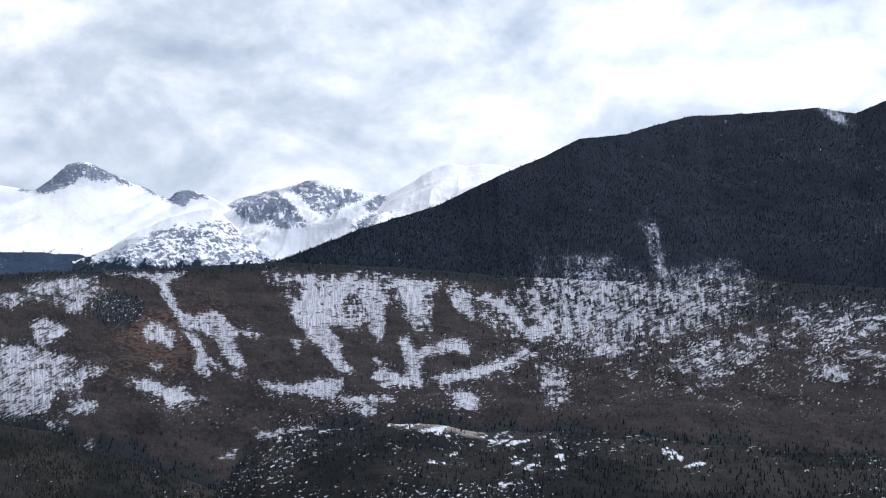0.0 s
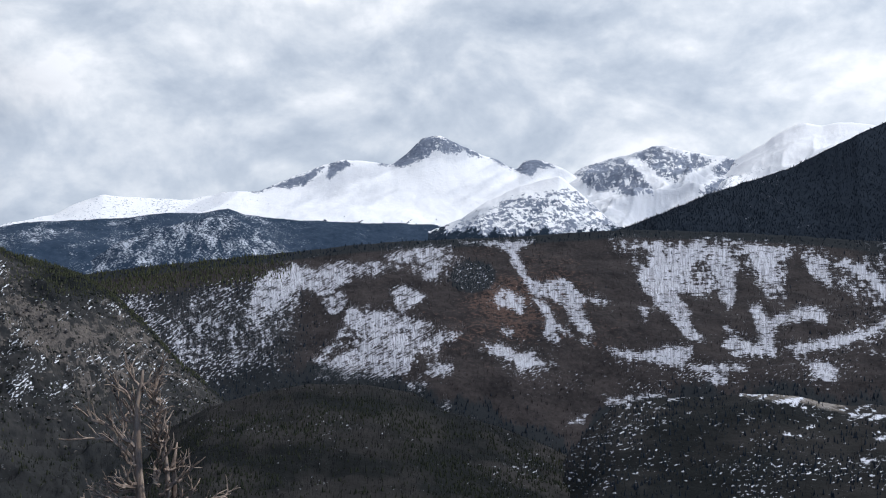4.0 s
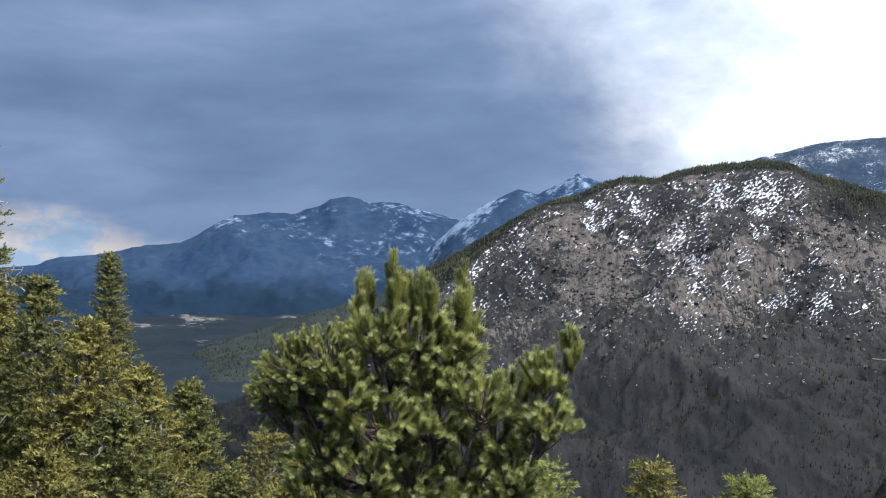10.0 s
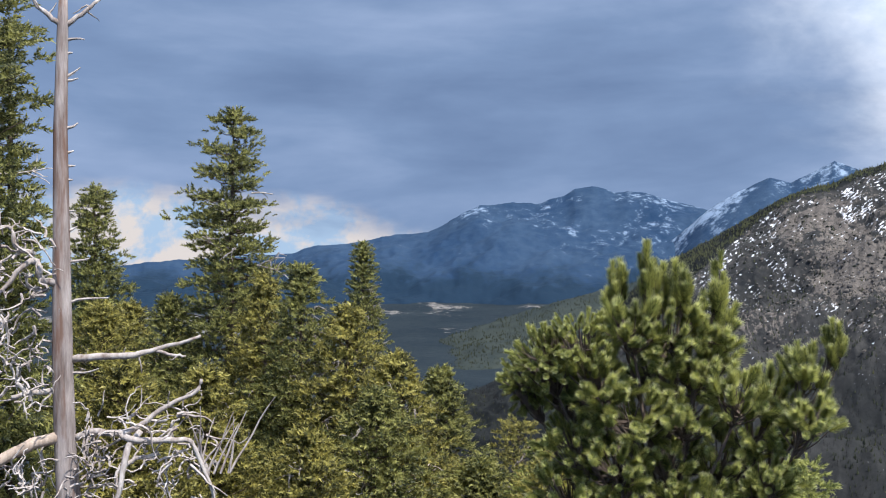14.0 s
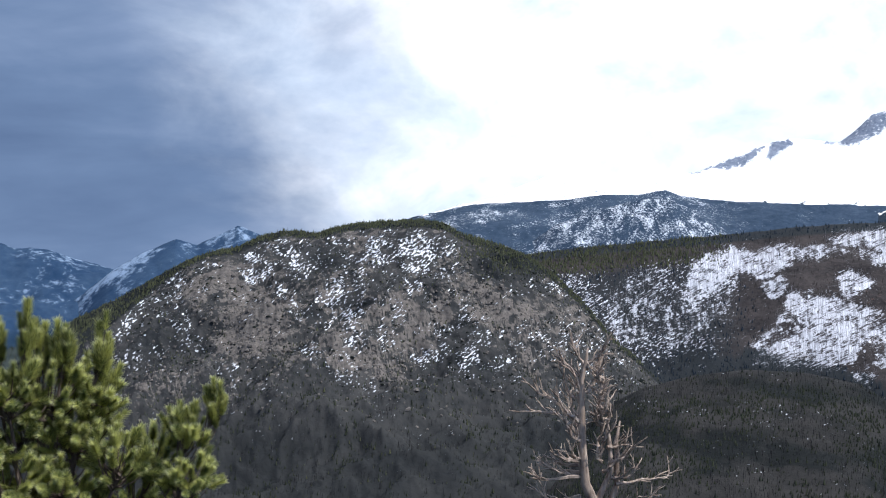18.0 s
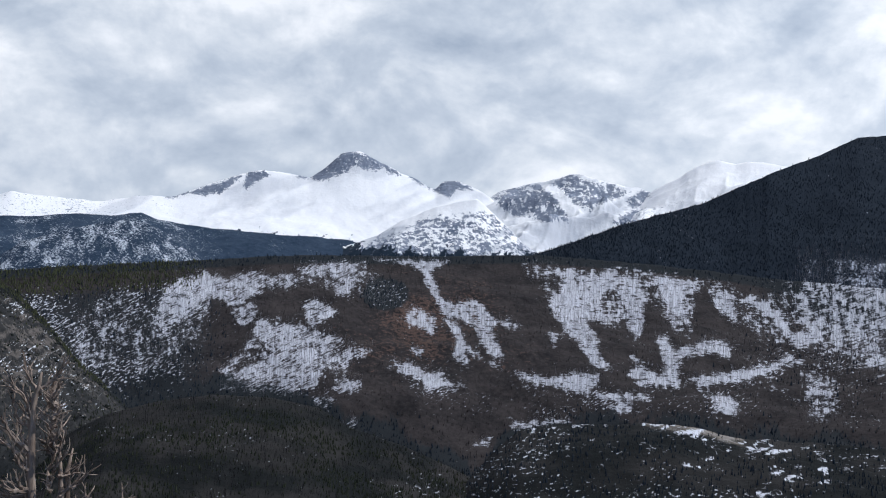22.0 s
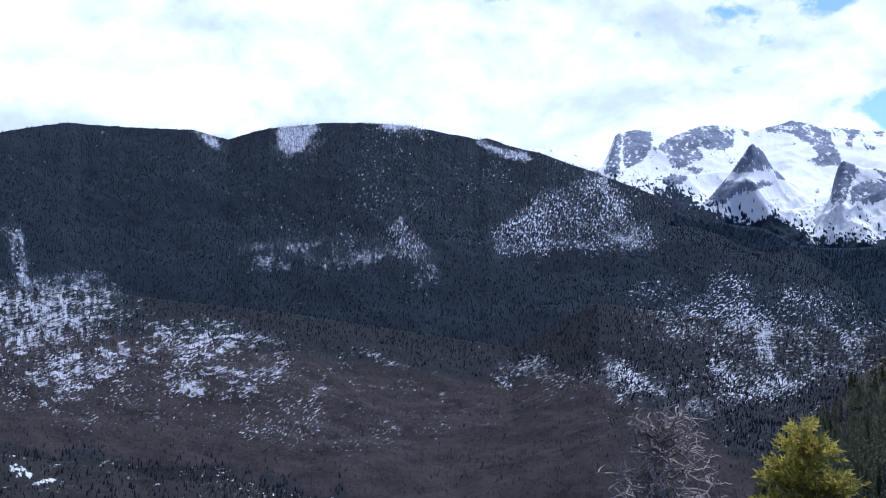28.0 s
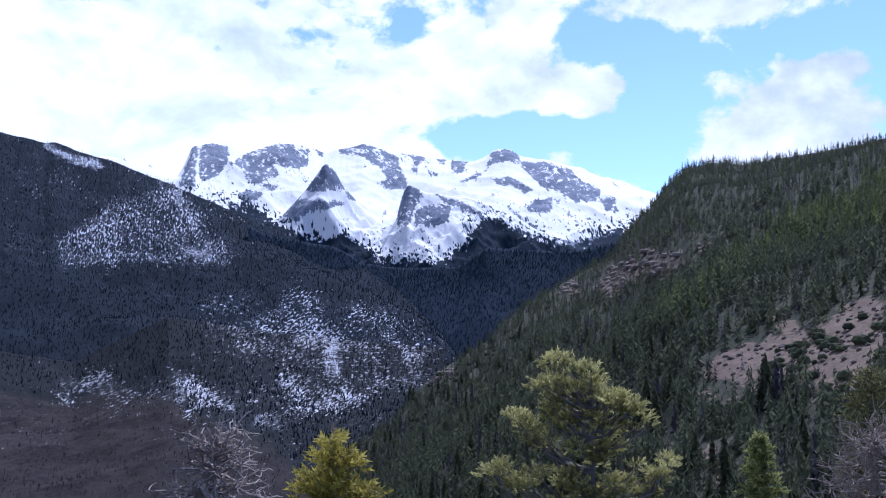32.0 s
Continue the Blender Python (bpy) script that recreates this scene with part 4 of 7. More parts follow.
def land_material(name, low, high, grain, snow_edge=0.12, snow_grain=0.12, snow_tone=(0.82, 0.84, 0.88), stretch=(1, 1, 1), rock=None, rock_tone=(0.3, 0.28, 0.27), wood=None, fleck=None, scour=None, fringe=None):
    """Soil or brush in two tones with snow where the "snow" attribute and a fine noise say, and bare rock by the "rock" attribute."""
    m, nt, bsdf = material(name)
    p = place_of(nt)
    scaled = nt.nodes.new("ShaderNodeMapping")
    scaled.inputs["Scale"].default_value = stretch
    nt.links.new(p, scaled.inputs["Vector"])
    q = scaled.outputs[0]
    soft = noise_tex(nt, p, grain * 0.12, 4, 0.6)
    hard = noise_tex(nt, q, grain, 6, 0.65)
    base = mix(nt, ramp(nt, math_node(nt, "ADD", math_node(nt, "MULTIPLY", soft, 0.5), math_node(nt, "MULTIPLY", hard, 0.5)), [(0.36, 0.0), (0.64, 1.0)]), low, high)
    if rock:
        r = math_node(nt, "ADD", attr_of(nt, "rock"), math_node(nt, "MULTIPLY", math_node(nt, "SUBTRACT", hard, 0.5), 1.2))
        stone = mix(nt, ramp(nt, noise_tex(nt, q, grain * 2.2, 5, 0.7), [(0.35, 0.0), (0.65, 1.0)]), rock, rock_tone)
        base = mix(nt, ramp(nt, r, [(0.45, 0.0), (0.55, 1.0)]), base, stone)
    if wood:
        w = math_node(nt, "ADD", attr_of(nt, "wood"), math_node(nt, "MULTIPLY", math_node(nt, "SUBTRACT", hard, 0.5), 0.9))
        base = mix(nt, ramp(nt, w, [(0.3, 0.0), (0.7, 1.0)]), base, wood)
    speck = noise_tex(nt, q, snow_grain, 7, 0.72, 2.2)
    cover = math_node(nt, "ADD", math_node(nt, "MULTIPLY", attr_of(nt, "snow"), 0.62), speck)
    if fringe:
        # level dashes break up the rims of the drifts
        flat = nt.nodes.new("ShaderNodeCombineXYZ")
        nt.links.new(math_node(nt, "DIVIDE", attr_of(nt, "along"), fringe[0]), flat.inputs[0])
        nt.links.new(math_node(nt, "DIVIDE", attr_of(nt, "up"), fringe[1]), flat.inputs[1])
        cover = math_node(nt, "ADD", cover, math_node(nt, "MULTIPLY", math_node(nt, "SUBTRACT", noise_tex(nt, flat.outputs[0], 1.0, 3, 0.55, 2.0, 0.4), 0.5), math_node(nt, "MULTIPLY", math_node(nt, "MULTIPLY", attr_of(nt, "snow"), math_node(nt, "SUBTRACT", 1.1, attr_of(nt, "snow"))), fringe[2])))
    cover = ramp(nt, cover, [(0.82 - snow_edge / 2, 0.0), (0.82 + snow_edge / 2, 1.0)])
    if fringe:
        # stems and melt runnels comb the snow up and down the slope
        steep = nt.nodes.new("ShaderNodeCombineXYZ")
        nt.links.new(math_node(nt, "DIVIDE", attr_of(nt, "along"), fringe[3]), steep.inputs[0])
        nt.links.new(math_node(nt, "DIVIDE", attr_of(nt, "up"), fringe[4]), steep.inputs[1])
        cover = math_node(nt, "MULTIPLY", cover, ramp(nt, noise_tex(nt, steep.outputs[0], 1.0, 3, 0.6), [(0.36, 1.0 - fringe[5]), (0.58, 1.0)]))
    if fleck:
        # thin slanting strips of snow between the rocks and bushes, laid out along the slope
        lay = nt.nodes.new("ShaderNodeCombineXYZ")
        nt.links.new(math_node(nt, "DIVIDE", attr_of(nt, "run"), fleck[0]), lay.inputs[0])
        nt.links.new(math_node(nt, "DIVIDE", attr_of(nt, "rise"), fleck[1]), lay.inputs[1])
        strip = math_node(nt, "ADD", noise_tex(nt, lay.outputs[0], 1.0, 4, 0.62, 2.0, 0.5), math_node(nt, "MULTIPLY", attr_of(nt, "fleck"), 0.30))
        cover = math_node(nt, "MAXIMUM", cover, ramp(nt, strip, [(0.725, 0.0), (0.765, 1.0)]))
    packed = snow_tone
    if scour:
        # wind-scoured, older snow in long streaks
        packed = mix(nt, attr_of(nt, "scour"), snow_tone, scour)
    nt.links.new(mix(nt, cover, base, packed), bsdf.inputs["Base Color"])
    bump(nt, bsdf, hard, 0.6, 1.2 / max(grain, 0.05) * 0.2)
    return m


def wood_material(name, low, high, grain=0.4, sheer=0.0):
    m, nt, bsdf = material(name)
    p = place_of(nt)
    tree = nt.nodes.new("ShaderNodeNewGeometry").outputs["Random Per Island"]
    n = noise_tex(nt, p, grain, 3, 0.6)
    f = math_node(nt, "ADD", math_node(nt, "MULTIPLY", tree, 0.6), math_node(nt, "MULTIPLY", n, 0.4))
    tone = mix(nt, f, low, high)
    nt.links.new(tone, bsdf.inputs["Base Color"])
    if sheer:
        # needles let some light through
        thin = nt.nodes.new("ShaderNodeBsdfTranslucent")
        nt.links.new(tone, thin.inputs[0])
        both = nt.nodes.new("ShaderNodeMixShader")
        both.inputs[0].default_value = sheer
        nt.links.new(bsdf.outputs[0], both.inputs[1])
        nt.links.new(thin.outputs[0], both.inputs[2])
        nt.links.new(both.outputs[0], nt.nodes["Material Output"].inputs[0])
    return m


BRUSH = land_material("dry_brush_slope", (0.015, 0.0138, 0.0150), (0.050, 0.043, 0.042), 0.16, snow_grain=0.3, snow_edge=0.2, snow_tone=(0.52, 0.53, 0.58), stretch=(1, 1, 0.3), rock=(0.105, 0.066, 0.052), rock_tone=(0.064, 0.046, 0.040), wood=(0.020, 0.023, 0.026), fleck=(0.20, 0.075), fringe=(0.36, 0.075, 4.2, 0.065, 0.9, 0.5))
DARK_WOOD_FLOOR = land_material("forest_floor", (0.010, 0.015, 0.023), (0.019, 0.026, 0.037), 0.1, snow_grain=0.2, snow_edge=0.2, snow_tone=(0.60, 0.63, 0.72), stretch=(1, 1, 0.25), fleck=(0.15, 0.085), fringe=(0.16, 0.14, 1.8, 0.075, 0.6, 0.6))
ROCKY = land_material("rocky_hillside", (0.016, 0.018, 0.020), (0.052, 0.051, 0.050), 0.14, snow_grain=0.5, snow_edge=0.16, snow_tone=(0.70, 0.72, 0.77), rock=(0.150, 0.132, 0.118), rock_tone=(0.060, 0.056, 0.054), wood=(0.014, 0.016, 0.017), fleck=(0.20, 0.088))
# rock tones lifted towards blue: distance haze put into the colour
ALPINE = land_material("alpine_snow_and_hazed_rock", (0.105, 0.132, 0.188), (0.29, 0.32, 0.385), 0.08, wood=(0.018, 0.029, 0.045), snow_grain=0.10, snow_edge=0.08, snow_tone=(0.89, 0.89, 0.895), scour=(0.55, 0.57, 0.61))
# haze over the far woods is put into these blue base colours
FOOT = land_material("hazed_foothill_woods", (0.018, 0.034, 0.060), (0.045, 0.066, 0.100), 0.05, snow_grain=0.16, snow_edge=0.16, snow_tone=(0.60, 0.64, 0.70))
DEEP_WOOD = land_material("hazed_valley_spruce", (0.011, 0.021, 0.037), (0.020, 0.032, 0.050), 0.05, snow_grain=0.06)
# distance haze sits in the blue tones and in the dulled snow
HAZE_BLUE = land_material("far_hazed_mountain", (0.014, 0.034, 0.074), (0.034, 0.061, 0.106), 0.03, snow_grain=0.03, snow_edge=0.16, snow_tone=(0.19, 0.255, 0.355), wood=(0.011, 0.025, 0.046))
VALLEY = land_material("valley_ground", (0.017, 0.017, 0.017), (0.037, 0.035, 0.034), 0.06, snow_grain=0.25, snow_tone=(0.62, 0.64, 0.70), rock=(0.12, 0.10, 0.07), wood=(0.010, 0.0115, 0.012), fleck=(0.24, 0.11))
FLOOR = land_material("valley_floor", (0.009, 0.016, 0.024), (0.023, 0.032, 0.038), 0.05, snow_grain=0.2, rock=(0.085, 0.080, 0.068), wood=(0.014, 0.020, 0.020))
SPUR_WOOD = land_material("valley_spur_woods", (0.017, 0.025, 0.028), (0.040, 0.048, 0.042), 0.03, snow_grain=0.05)
NEAR_EARTH = land_material("near_hillside_earth", (0.040, 0.046, 0.033), (0.080, 0.080, 0.058), 0.15, rock=(0.215, 0.160, 0.122), rock_tone=(0.130, 0.105, 0.085), snow_grain=0.2, wood=(0.040, 0.055, 0.016))
# far conifers tinted blue for the air in front of them
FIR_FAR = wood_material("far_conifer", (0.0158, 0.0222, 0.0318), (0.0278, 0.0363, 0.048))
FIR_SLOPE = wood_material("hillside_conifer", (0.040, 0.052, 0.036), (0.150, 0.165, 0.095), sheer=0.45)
# conifers of the lit band, with the sunlight put into their colour
FIR_SUNLIT = wood_material("sunlit_hillside_conifer", (0.11, 0.135, 0.055), (0.21, 0.235, 0.095), sheer=0.45)
# valley spruces lightened and blued with painted haze
VALLEY_SPRUCE = wood_material("hazed_far_spruce", (0.022, 0.040, 0.058), (0.040, 0.060, 0.078))
FIR_OLIVE = wood_material("olive_conifer", (0.011, 0.014, 0.013), (0.050, 0.056, 0.034))
FIR_GREEN = wood_material("green_conifer", (0.060, 0.068, 0.042), (0.140, 0.147, 0.080), sheer=0.4)
BARE_DARK = wood_material("dark_bare_wood", (0.016, 0.0155, 0.018), (0.050, 0.046, 0.049))
BARE_BROWN = wood_material("brown_bare_brush", (0.020, 0.0175, 0.019), (0.062, 0.053, 0.052))
BARE = wood_material("bare_grey_wood", (0.07, 0.064, 0.066), (0.19, 0.172, 0.172))

# ---- ground: one sheet to the horizon ----
def ground_height(x, y):
    r = np.hypot(x, y)
    b = np.degrees(np.arctan2(-x, y))
    fall = np.interp(r, [0, 3, 8, 14, 30, 60, 120, 300, 650, 900, 5000], [0, 0, -2.2, -4.0, -8.5, -17, -34, -84, -165, -185, -185])
    fall = fall * (1 - 0.55 * np.clip((-b - 45) / 20, 0, 1))
    # the overlook's own hillside carries on behind the walker
    behind = np.clip((np.abs(b - 20) - 95) / 40, 0, 1)
    rise = np.interp(r, [0, 4, 60, 400, 5000], [0, 0, 9, 80, 330])
    z = fall * (1 - behind) + rise * behind
    return z + np.clip((r - 3) / 60, 0, 1) * 1.0 * fbm(x, y, 12, 4, 5) + np.clip((r - 60) / 500, 0, 1) * 14 * fbm(x, y, 240, 5, 6)


def build_ground():
    r = np.concatenate([[0.0], np.geomspace(0.6, 4950, 140)])
    b = np.linspace(-180, 180, 541)
    ux, uy = direction(b)
    x, y = r[:, None] * ux, r[:, None] * uy
    z = ground_height(x, y)
    verts = np.stack([x, y, z], -1).reshape(-1, 3)
    snow = np.clip(0.05 + 0.1 * fbm(x, y, 300, 3, 9), 0, 1)
    meadow = np.clip((r[:, None] - 2300) / 300, 0, 1) * np.clip(1.6 * fbm(x * 0.5, y, 260, 4, 12), 0, 0.55)
    ob = new("ground", mesh_from("ground", verts, grid_faces(*x.shape), True, [("snow", snow), ("rock", meadow)]))
    ob.data.materials.append(FLOOR)
    tagged(ob, "dry grass and brush on the valley floor and overlook slope", "ground", kind="structure")


build_ground()
rng = np.random.default_rng(7)

# ---- far mountains ----
def smooth(v, a, b):
    k = np.clip((v - a) / (b - a), 0, 1)
    return k * k * (3 - 2 * k)


def warped(h, reach, size, seed):
    """Bearings and elevations of a sheet, shaken so that drifts and outcrops get ragged rims."""
    u, v = h.bearing * 40, h.elevation * 40
    return h.bearing + reach * fbm(u, v, size, 4, seed, gain=0.6), h.elevation + reach * fbm(u, v, size, 4, seed + 20, gain=0.6)


def alpine(name, crest, far, foot, foot_far, step, rows, rough, wave, seed, bias, label, rocks=(), jag=0.06, ragged=0.22, fine=0.3, streak=1.0, ridged=True, rim=0.3, treeline=None, bite=0.30, thin=None, melt=6.0, hold=3.0, ribs=0.0, packed=1.0, climb=0.0):
    h = Hillside(crest, far, foot, foot_far, step, rows, 1.0, rough, wave, seed, ridged, jag, 0.7, octaves=6, gain=0.45, behind=0.2, melt=melt, hold=hold, round_off=0.22)
    wb, we = warped(h, ragged, 24, seed + 3)
    stone = fields(wb, we, rim, *rocks)
    grain = fbm(h.bearing * 60 + h.elevation * 25, h.elevation * 60 * streak, 13, 4, seed + 5, gain=0.72)
    broad = fbm(h.bearing * 60 - h.elevation * 40, h.elevation * 60, 90, 4, seed + 6, gain=0.6)
    ledges = fbm(h.bearing * 60 + h.elevation * 30, h.elevation * 150 * streak - h.bearing * 25, 14, 4, seed + 8, gain=0.7)
    open_snow = 1 - stone
    snow = bias - bite * stone + fine * (0.35 * open_snow * grain + stone * (1.0 * ledges + 0.5 * grain)) + 0.10 * broad
    if ribs:
        # thin ribs of rock that run down the slopes, slanting
        rib = 1 - np.abs(fbm((h.bearing - 0.7 * h.elevation) * 60, (h.elevation + 0.5 * h.bearing) * 30, 34, 4, seed + 12, gain=0.6)) / 0.10
        snow = snow - ribs * np.clip(rib, 0, 1) * smooth(broad + 0.6 * stone, -0.15, 0.15) * (0.6 + 1.0 * grain)
    if thin:
        snow = snow - thin[2] * smooth(h.bearing, thin[0], thin[1])
    wood = snow * 0
    if treeline:
        line = np.interp(h.bearing, [q[0] for q in treeline][::-1], [q[1] for q in treeline][::-1])
        above = h.elevation - line
        wood = smooth(0.35 * broad + 0.75 * grain - above, -0.22, 0.22)
        # single clumps of trees climb above the line
        clump = fbm(h.bearing * 60, h.elevation * 75, 7, 3, seed + 10, gain=0.7)
        wood = np.maximum(wood, climb * smooth(clump + 0.35 * broad - 0.42 * np.clip(above, 0, 9), 0.02, 0.16))
        snow = snow - 0.72 * wood
    sweep = fbm((h.bearing - 1.2 * h.elevation) * 10, (h.elevation + 0.45 * h.bearing) * 60, 40, 3, seed + 9, gain=0.5)
    scour = packed * smooth(sweep + 0.15 * grain, -0.05, 0.5)
    h.make(name, ALPINE, label, "mountain", [("snow", np.clip(snow, 0, 1.3)), ("wood", wood), ("scour", scour)])
    return h


WEST_TREELINE = [(-38.51, 7.72), (-39.89, 6.91), (-40.79, 6.61), (-42.09, 6.49), (-43.08, 6.6), (-43.73, 6.07), (-44.71, 5.49), (-46.02, 5.22), (-47.82, 5.28), (-48.82, 5.99), (-49.49, 6.79), (-50.47, 7.01), (-51.27, 6.43), (-52.24, 6.08), (-53.04, 5.97), (-54.17, 6.02), (-55.14, 6.32), (-56.29, 6.44)]
EAST_TREELINE = [(31.59, 4.82), (29.23, 5.18), (25.5, 4.94), (21.64, 4.74), (19.52, 4.66), (17.65, 4.52), (15.75, 4.41), (12.2, 4.45), (9.46, 4.67)]
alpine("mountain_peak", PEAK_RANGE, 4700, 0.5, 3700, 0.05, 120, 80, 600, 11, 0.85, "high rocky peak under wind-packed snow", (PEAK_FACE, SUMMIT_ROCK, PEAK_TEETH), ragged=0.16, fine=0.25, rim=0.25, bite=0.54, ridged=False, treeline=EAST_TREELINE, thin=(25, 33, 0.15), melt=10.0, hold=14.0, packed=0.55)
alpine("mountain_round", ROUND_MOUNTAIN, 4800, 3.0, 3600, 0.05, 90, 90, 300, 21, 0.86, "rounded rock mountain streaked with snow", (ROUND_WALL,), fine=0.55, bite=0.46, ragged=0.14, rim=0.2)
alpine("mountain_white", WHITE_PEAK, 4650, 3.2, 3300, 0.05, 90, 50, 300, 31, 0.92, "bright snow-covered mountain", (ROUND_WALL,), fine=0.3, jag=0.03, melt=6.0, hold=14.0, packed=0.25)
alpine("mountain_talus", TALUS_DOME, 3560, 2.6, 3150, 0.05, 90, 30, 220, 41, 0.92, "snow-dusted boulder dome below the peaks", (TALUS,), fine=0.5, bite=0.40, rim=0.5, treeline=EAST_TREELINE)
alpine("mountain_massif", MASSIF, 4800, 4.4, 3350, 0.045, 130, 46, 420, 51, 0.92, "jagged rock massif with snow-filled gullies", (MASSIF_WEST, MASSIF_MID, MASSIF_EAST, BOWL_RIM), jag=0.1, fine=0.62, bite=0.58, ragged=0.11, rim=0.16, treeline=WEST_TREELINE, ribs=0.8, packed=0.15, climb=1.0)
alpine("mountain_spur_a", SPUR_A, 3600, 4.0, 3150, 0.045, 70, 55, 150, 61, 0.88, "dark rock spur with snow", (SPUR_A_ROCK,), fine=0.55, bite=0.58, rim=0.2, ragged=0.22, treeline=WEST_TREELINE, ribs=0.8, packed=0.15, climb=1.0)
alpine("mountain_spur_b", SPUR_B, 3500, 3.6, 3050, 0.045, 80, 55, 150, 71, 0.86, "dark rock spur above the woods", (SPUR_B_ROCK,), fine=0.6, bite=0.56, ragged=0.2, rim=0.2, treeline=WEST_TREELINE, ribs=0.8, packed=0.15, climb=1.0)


def wooded(name, crest, far, foot, foot_far, step, rows, rough, wave, seed, mat, snow, label, jag=0.05, bulge=1.0, patch=200.0, vary=0.3, sink=0.0, belt=None):
    h = Hillside(crest, far, foot, foot_far, step, rows, bulge, rough, wave, seed, False, jag, 0.6, behind=0.25, melt=3.0, sink=sink)
    if isinstance(snow, list):
        snow = np.interp(h.bearing, [p[0] for p in snow][::-1], [p[1] for p in snow][::-1])
    s = np.clip(snow + vary * fbm(h.x, h.y, patch, 5, seed + 4, gain=0.65), 0, 1)
    wood = s * 0 + 0.5
    if belt:
        # denser woods towards the valley
        wood = smooth(1.2 * fbm(h.bearing * 40, h.elevation * 60, 60, 4, seed + 8) - h.elevation, *belt)
        s = s * (1 - 0.8 * wood) + 0.09 * smooth(h.s, 0.72, 0.97)[:, None] * (h.bearing < 68)
    h.make(name, mat, label, "mountain", [("snow", s), ("rock", s * 0), ("wood", wood)])
    return h


foothill = wooded("foothill", FOOTHILL, 4000, -2.0, 3100, 0.06, 80, 45, 400, 81, FOOT, [(40, 0.30), (28, 0.26), (22, 0.08), (0, 0.05)], "wooded foothill, tinted haze-blue, dusted with snow below the snow line", vary=0.36, patch=60)
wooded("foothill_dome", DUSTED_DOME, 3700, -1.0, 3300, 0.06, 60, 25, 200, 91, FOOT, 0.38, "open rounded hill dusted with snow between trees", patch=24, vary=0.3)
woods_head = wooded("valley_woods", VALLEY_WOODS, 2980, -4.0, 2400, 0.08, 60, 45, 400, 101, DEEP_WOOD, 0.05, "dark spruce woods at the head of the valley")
wooded("blue_range", BLUE_RANGE, 4700, -4.5, 3500, 0.08, 90, 120, 420, 111, HAZE_BLUE, [(92, 0.0), (74, 0.05), (68, 0.17), (58, 0.18), (50, 0.1)], "far mountain range tinted haze-blue under a storm sky", jag=0.08, vary=0.45, patch=180, belt=(-0.6, 3.2))
wooded("twin_peaks", TWIN_PEAKS, 4300, -4.0, 3500, 0.08, 70, 45, 300, 121, HAZE_BLUE, 0.36, "two pointed wooded peaks with thin snow", vary=0.5, belt=(0.0, 3.5), sink=1.5)
spur = wooded("valley_spur", VALLEY_SPUR, 2300, -9.0, 1500, 0.1, 60, 40, 200, 125, SPUR_WOOD, 0.0, "low wooded spur across the valley floor", vary=0.0, sink=3.0, jag=0.06)

# ---- the long ridge and the dark mountain ----
# where the woods of the ridge's back give way to brush: bearing to the right, elevation
WOOD_EDGE = [(1.2, 2.9), (5.7, 2.6), (8.8, 2.3), (11.6, 1.9), (15.1, 1.4), (18.4, 0.7), (20.0, 0.6), (24.0, 0.4), (28.0, 0.1), (31.5, -0.2), (35.0, -1.2), (37.4, -2.6), (42.8, -5.0)]
far_ridge = [(46, 1750), (38, 1900), (0, 2250), (-20, 2150), (-56, 1900)]
ridge = Hillside(LONG_RIDGE, far_ridge, [(46, -10.5), (-56, -9.5)], [(46, 1080), (0, 1150), (-56, 1020)], 0.055, 165, 1.25, 60, 420, 131, jag=0.04, jag_size=0.5, behind=0.5, drop=0.25, melt=3.0)


def streaks(h, lean, long, thin, seed, low=0.12, high=0.34):
    """Small slanting flecks of snow: lean in degrees, sizes in degrees of view."""
    c, s = math.cos(radians(lean)), math.sin(radians(lean))
    u, v = (-h.bearing * c + h.elevation * s) / long, (h.bearing * s + h.elevation * c) / thin
    return smooth(fbm(u, v, 1.0, 3, seed, gain=0.6), low, high)


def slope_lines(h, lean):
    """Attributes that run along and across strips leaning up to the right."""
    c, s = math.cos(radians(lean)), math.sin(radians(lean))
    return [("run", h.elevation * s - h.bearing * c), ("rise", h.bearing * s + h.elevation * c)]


wb, we = warped(ridge, 0.13, 9, 133)
# the lower rims hang in fringes between the trees
we = we + 0.09 * fbm(ridge.bearing * 40, ridge.elevation * 7, 4, 4, 137, gain=0.7)
solid = fields(wb, we, 0.26, DRIFTS_LEFT, DRIFT_BODY, DRIFTS_SMALL, WISHBONE, WISHBONE_LEGS, BENCH_DRIFTS, FORK, FORK_ARMS, CURL)
streaky = np.maximum(fields(wb, we, 0.7, BOWL, BOWL_STRIPS, FOREST_DRIFTS), np.maximum(fields(wb, we, 0.8, SHOULDER_DRIFTS), 0.22 * fields(wb, we, 0.8, SPOT_DRIFTS)))
thin = np.maximum(np.maximum(fields(wb, we, 0.5, LEFT_THIN, BOWL_THIN), 0.6 * fields(wb, we, 0.8, HIGH_THIN[3:])), 1.5 * fields(wb, we, 0.5, FORK_BAND))
deep = np.maximum(np.maximum(solid, 0.25 * streaky), 0.62 * drifts(wb, we, LOWER_SNOW))
# dark islands of brush and stone inside the drifts, drawn out level
island = smooth(fbm(ridge.bearing * 40, ridge.elevation * 90, 11, 4, 139, gain=0.7), -0.28, 0.12)
crumbs = fbm(ridge.bearing * 40, ridge.elevation * 55, 5, 3, 136, gain=0.8)
halo = fields(wb, we, 1.3, DRIFTS_LEFT, DRIFT_BODY, DRIFTS_SMALL, WISHBONE_LEGS, BENCH_DRIFTS, FORK, FORK_ARMS, CURL, BOWL_STRIPS)
